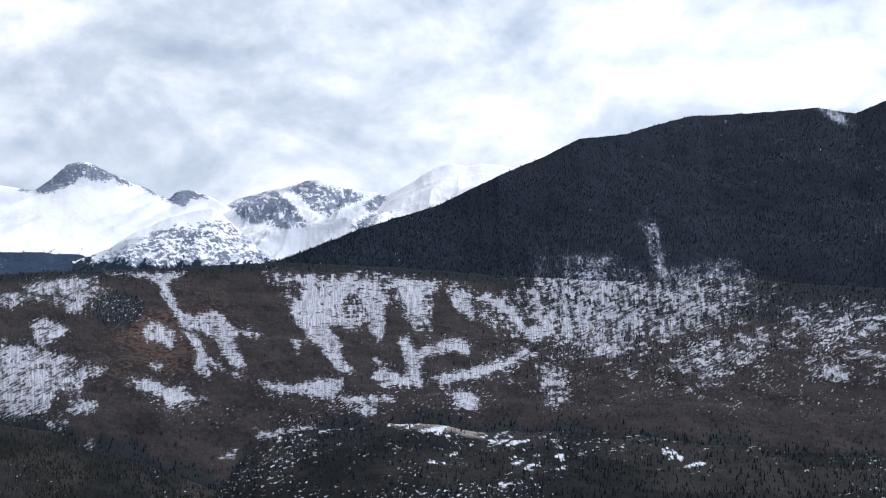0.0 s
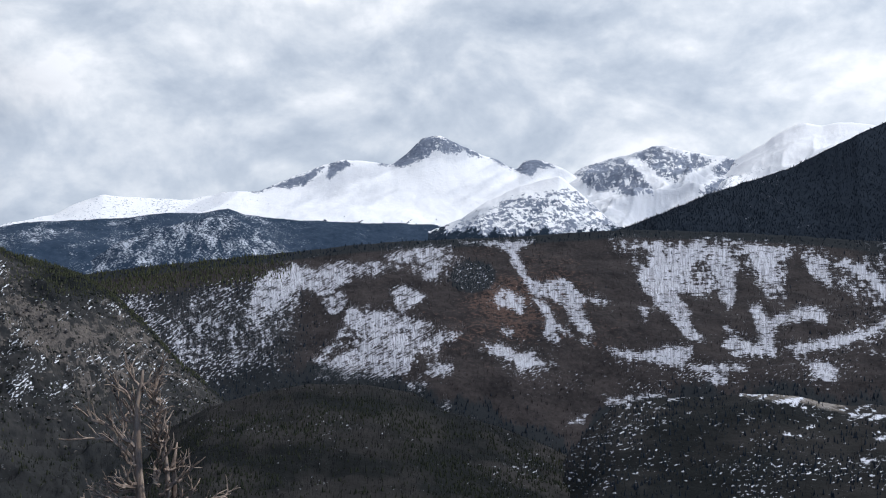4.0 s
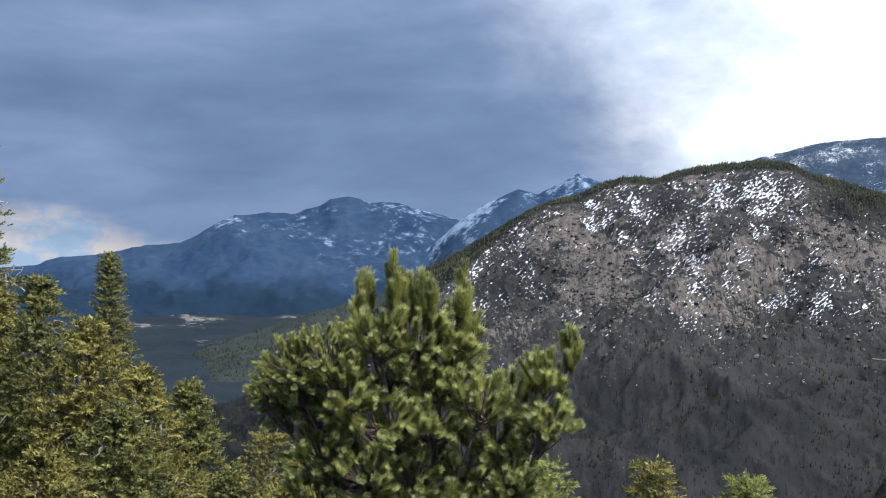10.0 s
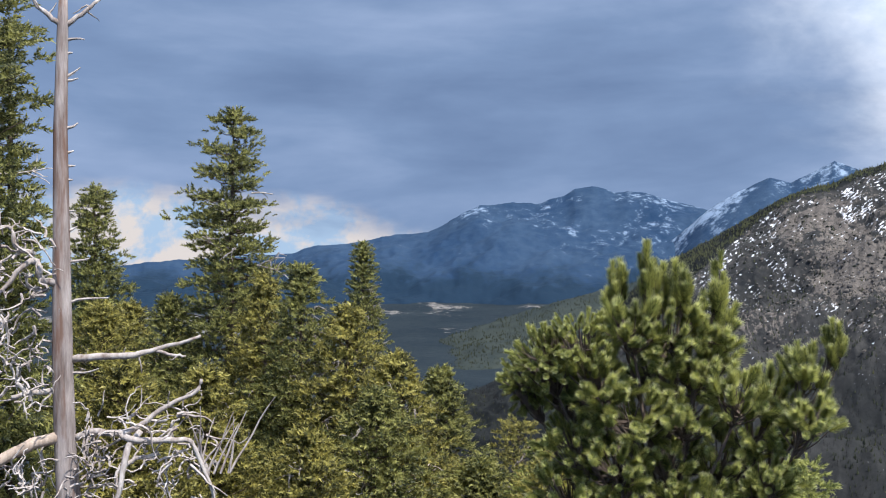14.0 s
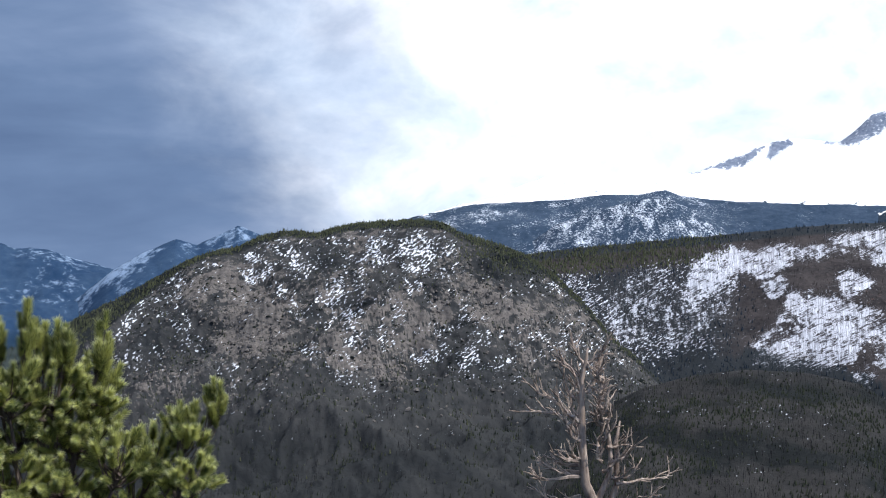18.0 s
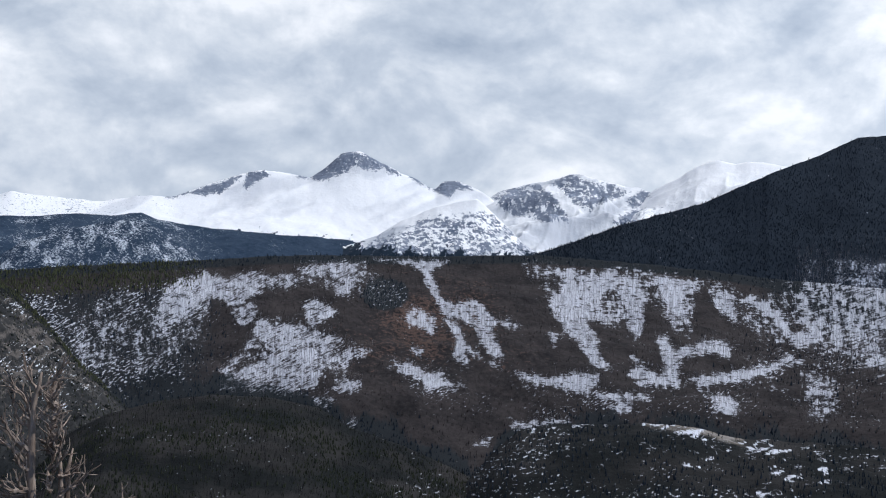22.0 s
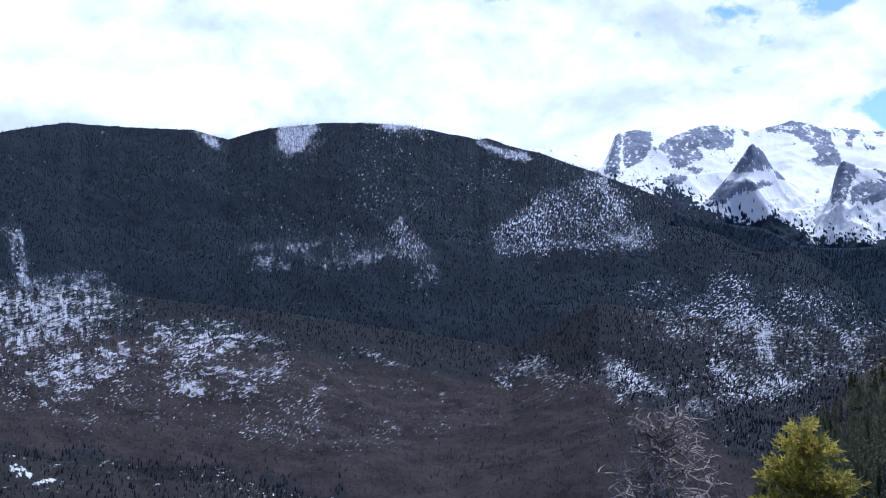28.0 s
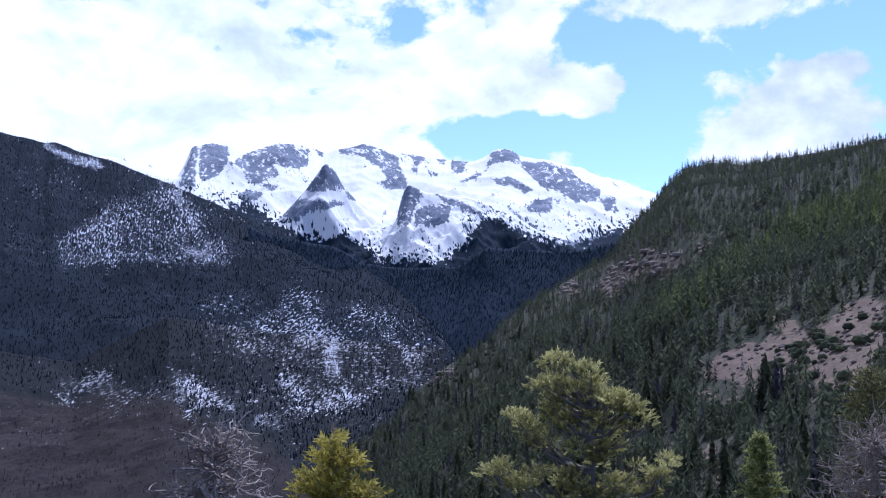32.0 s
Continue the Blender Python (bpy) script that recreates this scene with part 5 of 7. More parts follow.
crest_gap = np.interp(ridge.b, [p[0] for p in LONG_RIDGE][::-1], [p[1] for p in LONG_RIDGE][::-1]) - ridge.elevation
left_side = smooth(ridge.bearing, 24.5, 28.0) * smooth(ridge.elevation, -6.0, -3) * smooth(crest_gap, 0.5, 1.6)
bowl = smooth(-ridge.bearing, -3, 4) * (1 - smooth(-ridge.bearing, 8, 18)) * smooth(ridge.elevation, -3.0, 0.5)
spotted = smooth(-ridge.bearing, 33, 38) * smooth(ridge.elevation, -3.5, -0.5)
flecks = fields(wb, we, 1.5, FLECK_GROUND)
level = streaks(ridge, 4, 0.5, 0.16, 146, 0.17, 0.36)
dots = streaks(ridge, 15, 0.17, 0.13, 149, 0.14, 0.32)
comb = fbm(ridge.bearing * 40, ridge.elevation * 9, 5, 4, 147, gain=0.7)
broad = fbm(ridge.bearing * 40, ridge.elevation * 40, 60, 3, 148)
ridge_snow = 0.03 + 0.10 * comb + (0.52 * deep + 0.34 * solid) * (0.92 + 0.3 * comb + 0.2 * broad) * (1 - (0.22 + 0.22 * smooth(ridge.bearing, 17.5, 19.5)) * island) + (0.50 - 0.2 * smooth(-ridge.bearing, 4, 12)) * thin * (1 - 0.5 * smooth(-ridge.bearing, 5, 9) * smooth(0.6 - ridge.elevation, -0.6, 0.8)) * (1 - 0.35 * smooth(-ridge.bearing, 8, 12)) * (1 - solid) * (1 - 0.7 * island) * (0.92 + 1.2 * comb + 0.9 * crumbs)
ridge_snow = ridge_snow + level * (0.2 * flecks + 0.46 * halo + 0.26 * bowl) + 0.14 * spotted * dots + 0.14 * bowl * (1 + 2.0 * comb) + 0.12 * spotted * (1 + 1.5 * broad + comb)
ridge_snow = np.clip(ridge_snow, 0, 0.9)
# dark brush gathers on the ridge behind the hump and the mound
brow = np.maximum(np.interp(ridge.b, [p[0] for p in GREEN_HUMP][::-1], [p[1] for p in GREEN_HUMP][::-1], -9, -9), np.interp(ridge.b, [p[0] for p in MOUND][::-1], [p[1] for p in MOUND][::-1], -9, -9) - 0.6)
low_brush = smooth(brow + 1.1 + 0.9 * broad + 0.5 * comb - ridge.elevation, -0.3, 0.9)
ridge_snow = ridge_snow * (1 - 0.6 * low_brush)
shade_line = np.interp(-ridge.b, [p[0] for p in WOOD_EDGE], [p[1] for p in WOOD_EDGE])
back_woods = smooth(-ridge.bearing, -2, 5) * smooth(ridge.elevation - shade_line + 0.9 * broad + 0.5 * comb, -0.9, 0.9)
wooded_part = np.clip(back_woods + left_side * 0.6 + smooth(0.55 - crest_gap, 0, 0.3) * 0.9 + smooth(-ridge.bearing, -2, 6) * smooth(1.6 - crest_gap, -0.8, 0.8) + 0.35 * bowl + low_brush + 0.25 * smooth(-ridge.bearing, 12, 26), 0, 1)
ochre = np.clip(0.5 - 0.12 * np.hypot((ridge.bearing - 17) / 2.2, (ridge.elevation - 0.8) / 1.2), 0, 1) + 0.3 * fbm(ridge.x, ridge.y, 150, 4, 141)
# a dark wooded knoll under the crest
knoll = smooth(1.0 - np.hypot((wb - 18.21) / 1.35, (we - 2.42) / 0.95), 0.0, 0.35)
wooded_part = np.maximum(wooded_part, knoll)
ridge_snow = ridge_snow * (1 - 0.8 * knoll)
ridge_fleck = np.clip(0.42 * knoll + left_side * (0.50 + 0.4 * broad) + (0.15 * spotted + 0.40 * fields(wb, we, 0.8, SPOT_DRIFTS)) * (0.62 + 1.3 * broad) + 0.06 * bowl + 0.44 * halo * (1 - left_side) + 0.33 * flecks * (0.75 + 1.3 * broad), 0, 0.8) * (1 - 0.7 * low_brush)
# dashes lean up to the right in the bowl and on the far flank
strata = ridge.elevation + 0.5 * np.clip(ridge.bearing - 19, 0, 20) - 0.35 * np.clip(-ridge.bearing - 2, 0, 40)
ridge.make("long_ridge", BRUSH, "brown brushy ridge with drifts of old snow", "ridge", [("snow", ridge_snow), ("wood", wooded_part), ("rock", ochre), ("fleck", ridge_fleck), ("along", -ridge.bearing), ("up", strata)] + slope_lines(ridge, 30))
peak_far = [(20, 2300), (0, 2800), (-10, 3500), (-30, 3500), (-50, 2700), (-60, 2100)]
dark = Hillside(DARK_MOUNTAIN, peak_far, [(20, -2), (-60, -4)], [(20, 1950), (0, 2050), (-56, 1800)], 0.09, 130, 1.05, 60, 420, 151, jag=0.04, jag_size=0.4)
wb2, we2 = warped(dark, 0.3, 26, 153)
comb2 = fbm(dark.bearing * 40, dark.elevation * 10, 7, 4, 157, gain=0.7)
deep2 = np.maximum(np.maximum(np.maximum(0.45 * fields(wb2, we2 + 0.3 * comb2, 0.9, BOWL, FOREST_DRIFTS[:2]), 0.30 * fields(wb2, we2 + 0.3 * comb2, 0.9, SHOULDER_DRIFTS)), 0.06 * fields(wb2, we2, 0.8, SPOT_DRIFTS)), 0.60 * fields(wb2, we2 + 0.3 * comb2, 0.5, BOWL_THIN, HIGH_THIN[:4], BOWL_STRIPS[:1], FOREST_DRIFTS[2:5], SHOULDER_DRIFTS[1:]))
deep2 = np.maximum(np.maximum(deep2, 1.15 * fields(wb2, we2, 0.3, BOWL_THIN[1:2], CREST_SNOW)), np.maximum(0.62 * fields(wb2, we2, 0.6, SHOULDER_RIM), 0.7 * fields(wb2, we2 + 0.3 * comb2, 0.7, BOWL_TOP)))
spots2 = smooth(-dark.bearing, 33, 38) * (1 - smooth(dark.elevation, 3.0, 4.5)) * 0.08
dark_snow = np.clip(0.04 + spots2 + 0.30 * fbm(dark.x, dark.y, 90, 5, 160, gain=0.65) + 0.56 * deep2 * (0.75 + 0.6 * comb2 + 0.8 * fbm(dark.bearing * 40, dark.elevation * 40, 14, 4, 158, gain=0.7)), 0, 0.62)
dark_snow = np.maximum(dark_snow, 0.64 * fields(wb2, we2, 0.45, CREST_SNOW))
dark_fleck = np.clip((0.12 * smooth(-dark.bearing, 33, 38) * (1 - smooth(dark.elevation, 3.0, 4.5)) + 0.40 * fields(wb2, we2, 1.0, SPOT_DRIFTS[:3]) * (0.72 + 1.2 * fbm(dark.bearing * 40, dark.elevation * 40, 45, 4, 163)) + 0.28 * fields(wb2, we2, 0.5, SHOULDER_DRIFTS)) + 0.20 * smooth(-dark.bearing, 14, 20) * smooth(dark.elevation, 4.6, 6.4) + 0.30 * deep2 + 0.25 * fbm(dark.bearing * 40, dark.elevation * 40, 60, 3, 161), 0, 0.75)
open_part = (dark.bearing < -33.5) * (dark.elevation < 4.6)
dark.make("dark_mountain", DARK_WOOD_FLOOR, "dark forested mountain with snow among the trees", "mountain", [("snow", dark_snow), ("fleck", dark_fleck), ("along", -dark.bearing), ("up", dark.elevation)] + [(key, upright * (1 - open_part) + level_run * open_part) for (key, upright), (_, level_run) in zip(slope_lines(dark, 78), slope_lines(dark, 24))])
hill = Hillside(ROCKY_HILL, [(80, 1100), (70, 1300), (55, 1350), (45, 1350), (30, 1150)], -15, [(80, 600), (70, 800), (45, 720), (30, 720)], 0.07, 190, 0.95, 46, 190, 171, ridged=True, jag=0.05, jag_size=0.5, melt=4.0, sink=2.0, gain=0.62)
wb3, we3 = warped(hill, 0.5, 40, 173)
scree = drifts(wb3, we3, HILL_SCREE)
drift3 = drifts(wb3, we3, HILL_SNOW)
hill_crest = np.interp(hill.b, [p[0] for p in ROCKY_HILL][::-1], [p[1] for p in ROCKY_HILL][::-1]) - hill.elevation
flank = 1 - smooth(hill.bearing, 36.5, 40.5)
open_face = (1 - (1 - smooth(hill_crest, 0.1, 0.4)) * (1 - flank)) * (1 - flank * smooth(hill.elevation, 1.2, 2.6)) * (1 - smooth(hill.bearing, 60, 66)) * smooth(hill_crest - 0.28 * np.clip(hill.bearing - 53, 0, 8), -0.05, 0.35)
height3 = smooth(hill.elevation, -7.0, 0.5)
dashes = streaks(hill, 20, 0.4, 0.12, 186, -0.1, 0.25)
stony = np.clip(0.12 + 0.34 * height3 + 0.5 * fbm(hill.x, hill.y, 70, 5, 180) + 0.34 * scree - 0.3 * dashes, 0, 1)
clumps = fbm(hill.bearing * 40, hill.elevation * 40, 60, 4, 188)
patch3 = fbm(hill.bearing * 40, hill.elevation * 55, 22, 4, 189, gain=0.6)
hill_fleck = np.clip((0.20 + 0.14 * height3 + 0.35 * clumps + 0.55 * patch3 + 0.16 * drift3) * smooth(hill.elevation + 1.5 * clumps, -8.0, -1.5) * open_face * (1 - 0.4 * scree), 0, 0.8)
hill_wood = np.clip(1 - open_face + 0.5 * smooth(-hill.elevation, 2.0, 7.0), 0, 1)
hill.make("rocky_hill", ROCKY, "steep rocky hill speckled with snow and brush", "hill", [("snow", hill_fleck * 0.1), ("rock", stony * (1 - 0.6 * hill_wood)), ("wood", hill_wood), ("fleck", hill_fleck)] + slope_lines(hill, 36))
mound = Hillside(MOUND, 950, -14, 560, 0.07, 90, 1.0, 12, 110, 191, jag=0.08, sink=5.0)
wb4, we4 = warped(mound, 0.4, 36, 193)
mound_bits = streaks(mound, 10, 0.5, 0.2, 198, 0.16, 0.36)
mound_snow = np.clip(0.05 + 0.38 * mound_bits * smooth(mound.elevation, -8, -4) + 0.44 * drifts(wb4, we4, MOUND_SNOW) * (0.5 + 0.5 * mound_bits), 0, 0.66)
mound_crest = np.interp(mound.b, [p[0] for p in MOUND][::-1], [p[1] for p in MOUND][::-1]) - mound.elevation
meadow = 0.6 * np.exp(-((mound.bearing - 3.0) / 2.6) ** 2) * smooth(0.9 - mound_crest, 0, 0.5)
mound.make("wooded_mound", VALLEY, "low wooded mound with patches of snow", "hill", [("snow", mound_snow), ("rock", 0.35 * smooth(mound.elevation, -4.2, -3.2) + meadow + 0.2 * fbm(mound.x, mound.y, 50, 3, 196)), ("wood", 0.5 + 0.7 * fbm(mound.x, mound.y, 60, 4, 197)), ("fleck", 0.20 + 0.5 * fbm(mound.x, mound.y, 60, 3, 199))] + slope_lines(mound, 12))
hump = Hillside(GREEN_HUMP, 980, -14, 580, 0.08, 80, 1.0, 12, 110, 201, jag=0.05, sink=3.0)
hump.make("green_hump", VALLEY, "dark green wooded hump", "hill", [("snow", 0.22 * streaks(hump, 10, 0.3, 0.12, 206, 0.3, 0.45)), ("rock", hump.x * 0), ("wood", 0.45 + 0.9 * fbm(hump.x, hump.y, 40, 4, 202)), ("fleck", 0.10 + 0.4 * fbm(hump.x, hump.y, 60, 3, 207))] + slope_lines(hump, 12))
slope_far = [(-38, 620), (-45, 760), (-54, 1000), (-75, 1050)]
slope = Hillside(NEAR_SLOPE, slope_far, -18, [(-38, 330), (-52, 220), (-75, 110)], 0.07, 170, 0.95, 16, 130, 211, jag=0.05)
wb5, we5 = warped(slope, 0.4, 40, 213)
earth = np.maximum(0.8 * drifts(wb5, we5, SLOPE_EARTH), fields(wb5, we5, 0.5, SLOPE_OPEN))
crag = np.maximum(0.8 * drifts(wb5, we5, SLOPE_ROCK), fields(wb5, we5, 0.4, SLOPE_CRAG))
# mask of the sunlit band that is painted into ground and trees
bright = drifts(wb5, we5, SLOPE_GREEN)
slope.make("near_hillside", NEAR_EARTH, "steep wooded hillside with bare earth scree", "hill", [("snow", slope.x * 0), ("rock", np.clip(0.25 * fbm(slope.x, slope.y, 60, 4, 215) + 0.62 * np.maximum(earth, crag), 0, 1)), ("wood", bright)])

# ---- woods ----
SPIRE = spire_template(5, 1)


def feather_template(seed, boughs, wide, bare=0.1):
    """A ragged conifer one unit high: a thin stem and many single boughs that droop from it."""
    r = np.random.default_rng(seed)
    verts = [(-0.012, 0, 0), (0.012, 0, 0), (0, 0, 0.95), (0, -0.012, 0), (0, 0.012, 0), (0, 0, 0.95)]
    faces = [(0, 1, 2), (3, 4, 5)]
    for k in range(boughs):
        u = (k + r.random()) / boughs
        a = k * 2.39996 + r.normal(0, 0.3)
        w = (wide * (1 - u) ** 0.75 + 0.02) * r.uniform(0.6, 1.2)
        z = bare + (0.97 - bare) * u
        side = 0.55 * w * r.choice([-1, 1])
        i = len(verts)
        verts += [(0, 0, z + 0.07), (w * math.cos(a), w * math.sin(a), z - 0.35 * w + r.normal(0, 0.01)),
                  (0.5 * w * math.cos(a) - side * math.sin(a), 0.5 * w * math.sin(a) + side * math.cos(a), z - 0.03 - 0.3 * w)]
        faces.append((i, i + 1, i + 2))
    return np.array(verts), np.array(faces)


FEATHER, FEATHER_DEAD = feather_template(3, 22, 0.24), feather_template(4, 20, 0.16)


def aspen_template():
    """A slim leafless aspen: a thin stem and a few steep twigs."""
    verts, faces = [], []
    for k in range(6):
        a, low, high = k * 2.4, 0.0 if k == 0 else 0.25 + 0.08 * k, 1.0 if k == 0 else 0.62 + 0.07 * k
        wide, lean = (0.014, 0.0) if k == 0 else (0.007, 0.07)
        i = len(verts)
        verts += [(-wide * math.sin(a), wide * math.cos(a), low), (wide * math.sin(a), -wide * math.cos(a), low), (lean * math.cos(a), lean * math.sin(a), high)]
        faces.append((i, i + 1, i + 2))
        if k == 0:
            verts += [(wide, 0, low), (-wide, 0, low), (0, 0, high)]
            faces.append((i + 3, i + 4, i + 5))
    return np.array(verts), np.array(faces)


ASPEN = aspen_template()
ASPEN_BARK = wood_material("leafless_aspen", (0.19, 0.18, 0.19), (0.36, 0.34, 0.355))


def woods(name, h, count, template, tall, mat, label, density=None, wide=1.0, upto=1.0):
    p = h.scatter(count, rng, density, upto)
    heights = rng.uniform(*tall, len(p)) * (0.7 + 0.6 * rng.random(len(p)) ** 2)
    return forest(name, template, p, heights, heights * wide * rng.uniform(0.75, 1.2, len(p)), mat, label, rng)


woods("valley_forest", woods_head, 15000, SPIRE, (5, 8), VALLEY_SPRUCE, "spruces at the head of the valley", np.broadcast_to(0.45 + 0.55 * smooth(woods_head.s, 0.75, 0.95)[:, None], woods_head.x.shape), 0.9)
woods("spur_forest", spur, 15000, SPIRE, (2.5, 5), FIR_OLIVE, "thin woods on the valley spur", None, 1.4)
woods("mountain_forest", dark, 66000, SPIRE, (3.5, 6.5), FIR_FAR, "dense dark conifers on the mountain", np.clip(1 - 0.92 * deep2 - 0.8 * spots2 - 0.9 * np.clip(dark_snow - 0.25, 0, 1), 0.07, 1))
woods("mountain_bare_trees", dark, 16000, ASPEN, (9, 16), ASPEN_BARK, "bare grey trees in the mountain's snow", np.clip(deep2, 0.0, 1), 1.2)
woods("ridge_trees", ridge, 26000, ASPEN, (4.5, 9), ASPEN_BARK, "leafless grey aspens standing in the snow drifts", np.clip(deep + 0.5 * thin + 0.2 * bowl + 0.1 * spotted, 0, 1), 1.1)
woods("ridge_brush", ridge, 20000, ASPEN, (2, 4.5), BARE_BROWN, "leafless brown brush on the ridge", np.clip(0.6 - 0.5 * wooded_part - 0.6 * deep, 0.0, 1), 6.0)
woods("ridge_green_forest", ridge, 5000, SPIRE, (4, 7), FIR_GREEN, "olive conifers along the saddle of the ridge", smooth(ridge.bearing, 26, 30) * smooth(1.3 - crest_gap, -0.3, 0.5), 1.2)
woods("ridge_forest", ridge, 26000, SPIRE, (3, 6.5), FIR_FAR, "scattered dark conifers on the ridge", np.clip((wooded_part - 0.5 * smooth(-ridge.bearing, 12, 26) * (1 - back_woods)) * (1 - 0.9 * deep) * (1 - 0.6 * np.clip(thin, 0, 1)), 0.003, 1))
upper = smooth(hill.elevation, -4.2, -0.5)
woods("hill_forest", hill, 9000, SPIRE, (2, 4), FIR_GREEN, "olive conifers along the crest of the rocky hill", np.clip((1 - open_face) * upper, 0.01, 1), 1.1)
woods("hill_dark_forest", hill, 15000, SPIRE, (2.0, 3.6), FIR_OLIVE, "dark conifers on the lower rocky hill", np.clip((0.8 - 0.7 * upper) * smooth(-clumps - 0.5 * patch3, -0.3, 0.3), 0.05, 1))
woods("hill_bare_trees", hill, 15000, ASPEN, (2.5, 5), BARE_DARK, "bare grey brush on the rocky hill", np.clip((1 - 0.7 * scree * upper) * smooth(clumps + 0.6 * patch3, -0.25, 0.35), 0.04, 1), 2.6)
STONES_FAR = wood_material("hillside_rubble", (0.035, 0.033, 0.033), (0.17, 0.152, 0.138), 0.05)
SHRUB_FAR = wood_material("dark_hillside_shrub", (0.007, 0.009, 0.009), (0.020, 0.023, 0.019), 0.05)


def chunk_template(seed):
    """A low-sided block or shrub, one unit high."""
    r = np.random.default_rng(seed)
    ring = [(0.62 * r.uniform(0.7, 1.3) * math.cos(a), 0.62 * r.uniform(0.7, 1.3) * math.sin(a), r.uniform(0.25, 0.6)) for a in np.arange(5) * 1.2566]
    foot = [(1.15 * x, 1.15 * y, -0.25) for x, y, _ in ring]
    verts = ring + foot + [(0.1, -0.08, 1.0)]
    faces = [(i, (i + 1) % 5, 10) for i in range(5)]
    for i in range(5):
        j = (i + 1) % 5
        faces += [(5 + i, 5 + j, j), (5 + i, j, i)]
    return np.array(verts), np.array(faces)


def rubble(name, h, count, density, size, mat, label, category, seed):
    p = h.scatter(count, rng, density)
    tall = rng.uniform(*size, len(p)) * (0.6 + 0.8 * rng.random(len(p)) ** 2)
    return forest(name, chunk_template(seed), p, tall, tall * rng.uniform(0.9, 1.9, len(p)), mat, label, rng, category)


rubble("hill_rocks", hill, 5000, np.clip((0.2 + 0.8 * scree) * smooth(hill.elevation, -6.5, -2.0) * open_face * (1 - 2.2 * hill_fleck), 0, 1), (0.6, 1.7), STONES_FAR, "grey and tan rubble on the rocky hill", "rocks", 5)
rubble("hill_shrubs", hill, 5000, np.clip(smooth(patch3 + 0.5 * clumps, -0.35, 0.25) * (1 - 0.5 * scree) * smooth(hill.elevation, -4.5, -1.5) * (1 - 1.6 * hill_fleck), 0, 1), (0.6, 1.4), SHRUB_FAR, "low dark shrubs between the rocks", "shrubs", 6)
woods("mound_forest", mound, 9000, SPIRE, (2.0, 4.0), FIR_FAR, "conifers on the low mound", np.clip(0.7 - mound_snow - 1.2 * meadow, 0.03, 1))
woods("mound_bare_trees", mound, 6000, ASPEN, (2.5, 4.5), BARE_BROWN, "leafless brown brush on the low mound", None, 2.0)
green_part = smooth(fbm(hump.x, hump.y, 55, 4, 203) + 0.12, -0.1, 0.3) * smooth(-hump.elevation + np.interp(hump.b, [p[0] for p in GREEN_HUMP][::-1], [p[1] for p in GREEN_HUMP][::-1]), 0.1, 1.2)
woods("hump_forest", hump, 13000, SPIRE, (1.8, 3.4), FIR_OLIVE, "green conifers on the hump", np.clip(green_part, 0.15, 1), 1.1)
woods("hump_bare_trees", hump, 12000, ASPEN, (2.0, 4.5), BARE_DARK, "leafless dark brush on the hump", np.clip(1 - green_part, 0.1, 1), 2.4)
open_slope = np.clip(1 - 1.05 * earth - 1.0 * crag, 0.02, 1)
high_up = np.broadcast_to(smooth(slope.s, 0.45, 0.75)[:, None], slope.x.shape)
woods("slope_forest", slope, 6500, FEATHER, (7.0, 14.0), FIR_SLOPE, "conifers on the near hillside", open_slope ** 1.5 * (1 - high_up), 0.9)
woods("crest_forest", slope, 6500, FEATHER, (4.5, 8.0), FIR_SLOPE, "conifers along the crest of the near hillside", open_slope ** 1.5 * high_up, 1.0)
woods("slope_sunlit_forest", slope, 1500, FEATHER, (6.0, 10.0), FIR_SUNLIT, "yellow-green conifers coloured as sunlit in a band across the near hillside", np.clip(bright * open_slope, 0, 1), 1.0)
woods("slope_dead_forest", slope, 6000, FEATHER_DEAD, (5, 8.5), BARE, "grey beetle-killed conifers on the near hillside", open_slope * 0.8, 0.8)


# ---- single conifers on the near hillside ----
def ragged_conifer(seed, mat, wide):
    """A mid-distance conifer: stem and a crown of drooping boughs, one metre high."""
    v, f = feather_template(seed + 20, 150, wide, 0.06)
    verts, faces = v[6:], f[2:] - 6
    stem = [(0.02 * math.cos(a), 0.02 * math.sin(a), 0) for a in (0, 1.57, 3.14, 4.71)] + [(0, 0, 0.6)]
    root = new("conifer")
    tagged(root, "dark green conifer on the wooded hillside" if mat is FIR_GREEN else "grey beetle-killed conifer on the wooded hillside", "tree", "conifers on the near hillside")
    for nm, v, f, m in (("trunk", stem, [(0, 1, 4), (1, 2, 4), (2, 3, 4), (3, 0, 4)], BARE), ("crown", verts, faces, mat)):
        ob = new(nm, mesh_from(nm, v, f, False))
        ob.data.materials.append(m)
        ob.parent = root
    return root


def plant_hillside():
    r = np.random.default_rng(77)
    kinds = [ragged_conifer(1, FIR_GREEN, 0.17), ragged_conifer(2, FIR_GREEN, 0.22), ragged_conifer(3, BARE, 0.13)]
    near = open_slope * smooth(-slope.elevation, -2.5, 1.5) * smooth(slope.elevation, -11, -7)
    spots = slope.scatter(280, r, np.clip(near, 0, 1))
    for i, (x, y, z) in enumerate(spots):
        kind = kinds[int(r.choice(3, p=[0.45, 0.3, 0.25]))]
        h = r.uniform(7, 15) if math.hypot(x, y) < 520 else r.uniform(6, 11)
        ob = kind if i < 3 and kind.location.length == 0 else copy_thing(kind, Matrix.Identity(4))
        ob.matrix_basis = Matrix.LocRotScale((x, y, z - 0.2), Euler((0, 0, r.random() * 6.28)), (h * r.uniform(0.8, 1.25), h * r.uniform(0.8, 1.25), h))
    for kind in kinds:
        if kind.location.length == 0:
            x, y, z = spots[0] + np.array([6.0 * (1 + kinds.index(kind)), 3, 0])
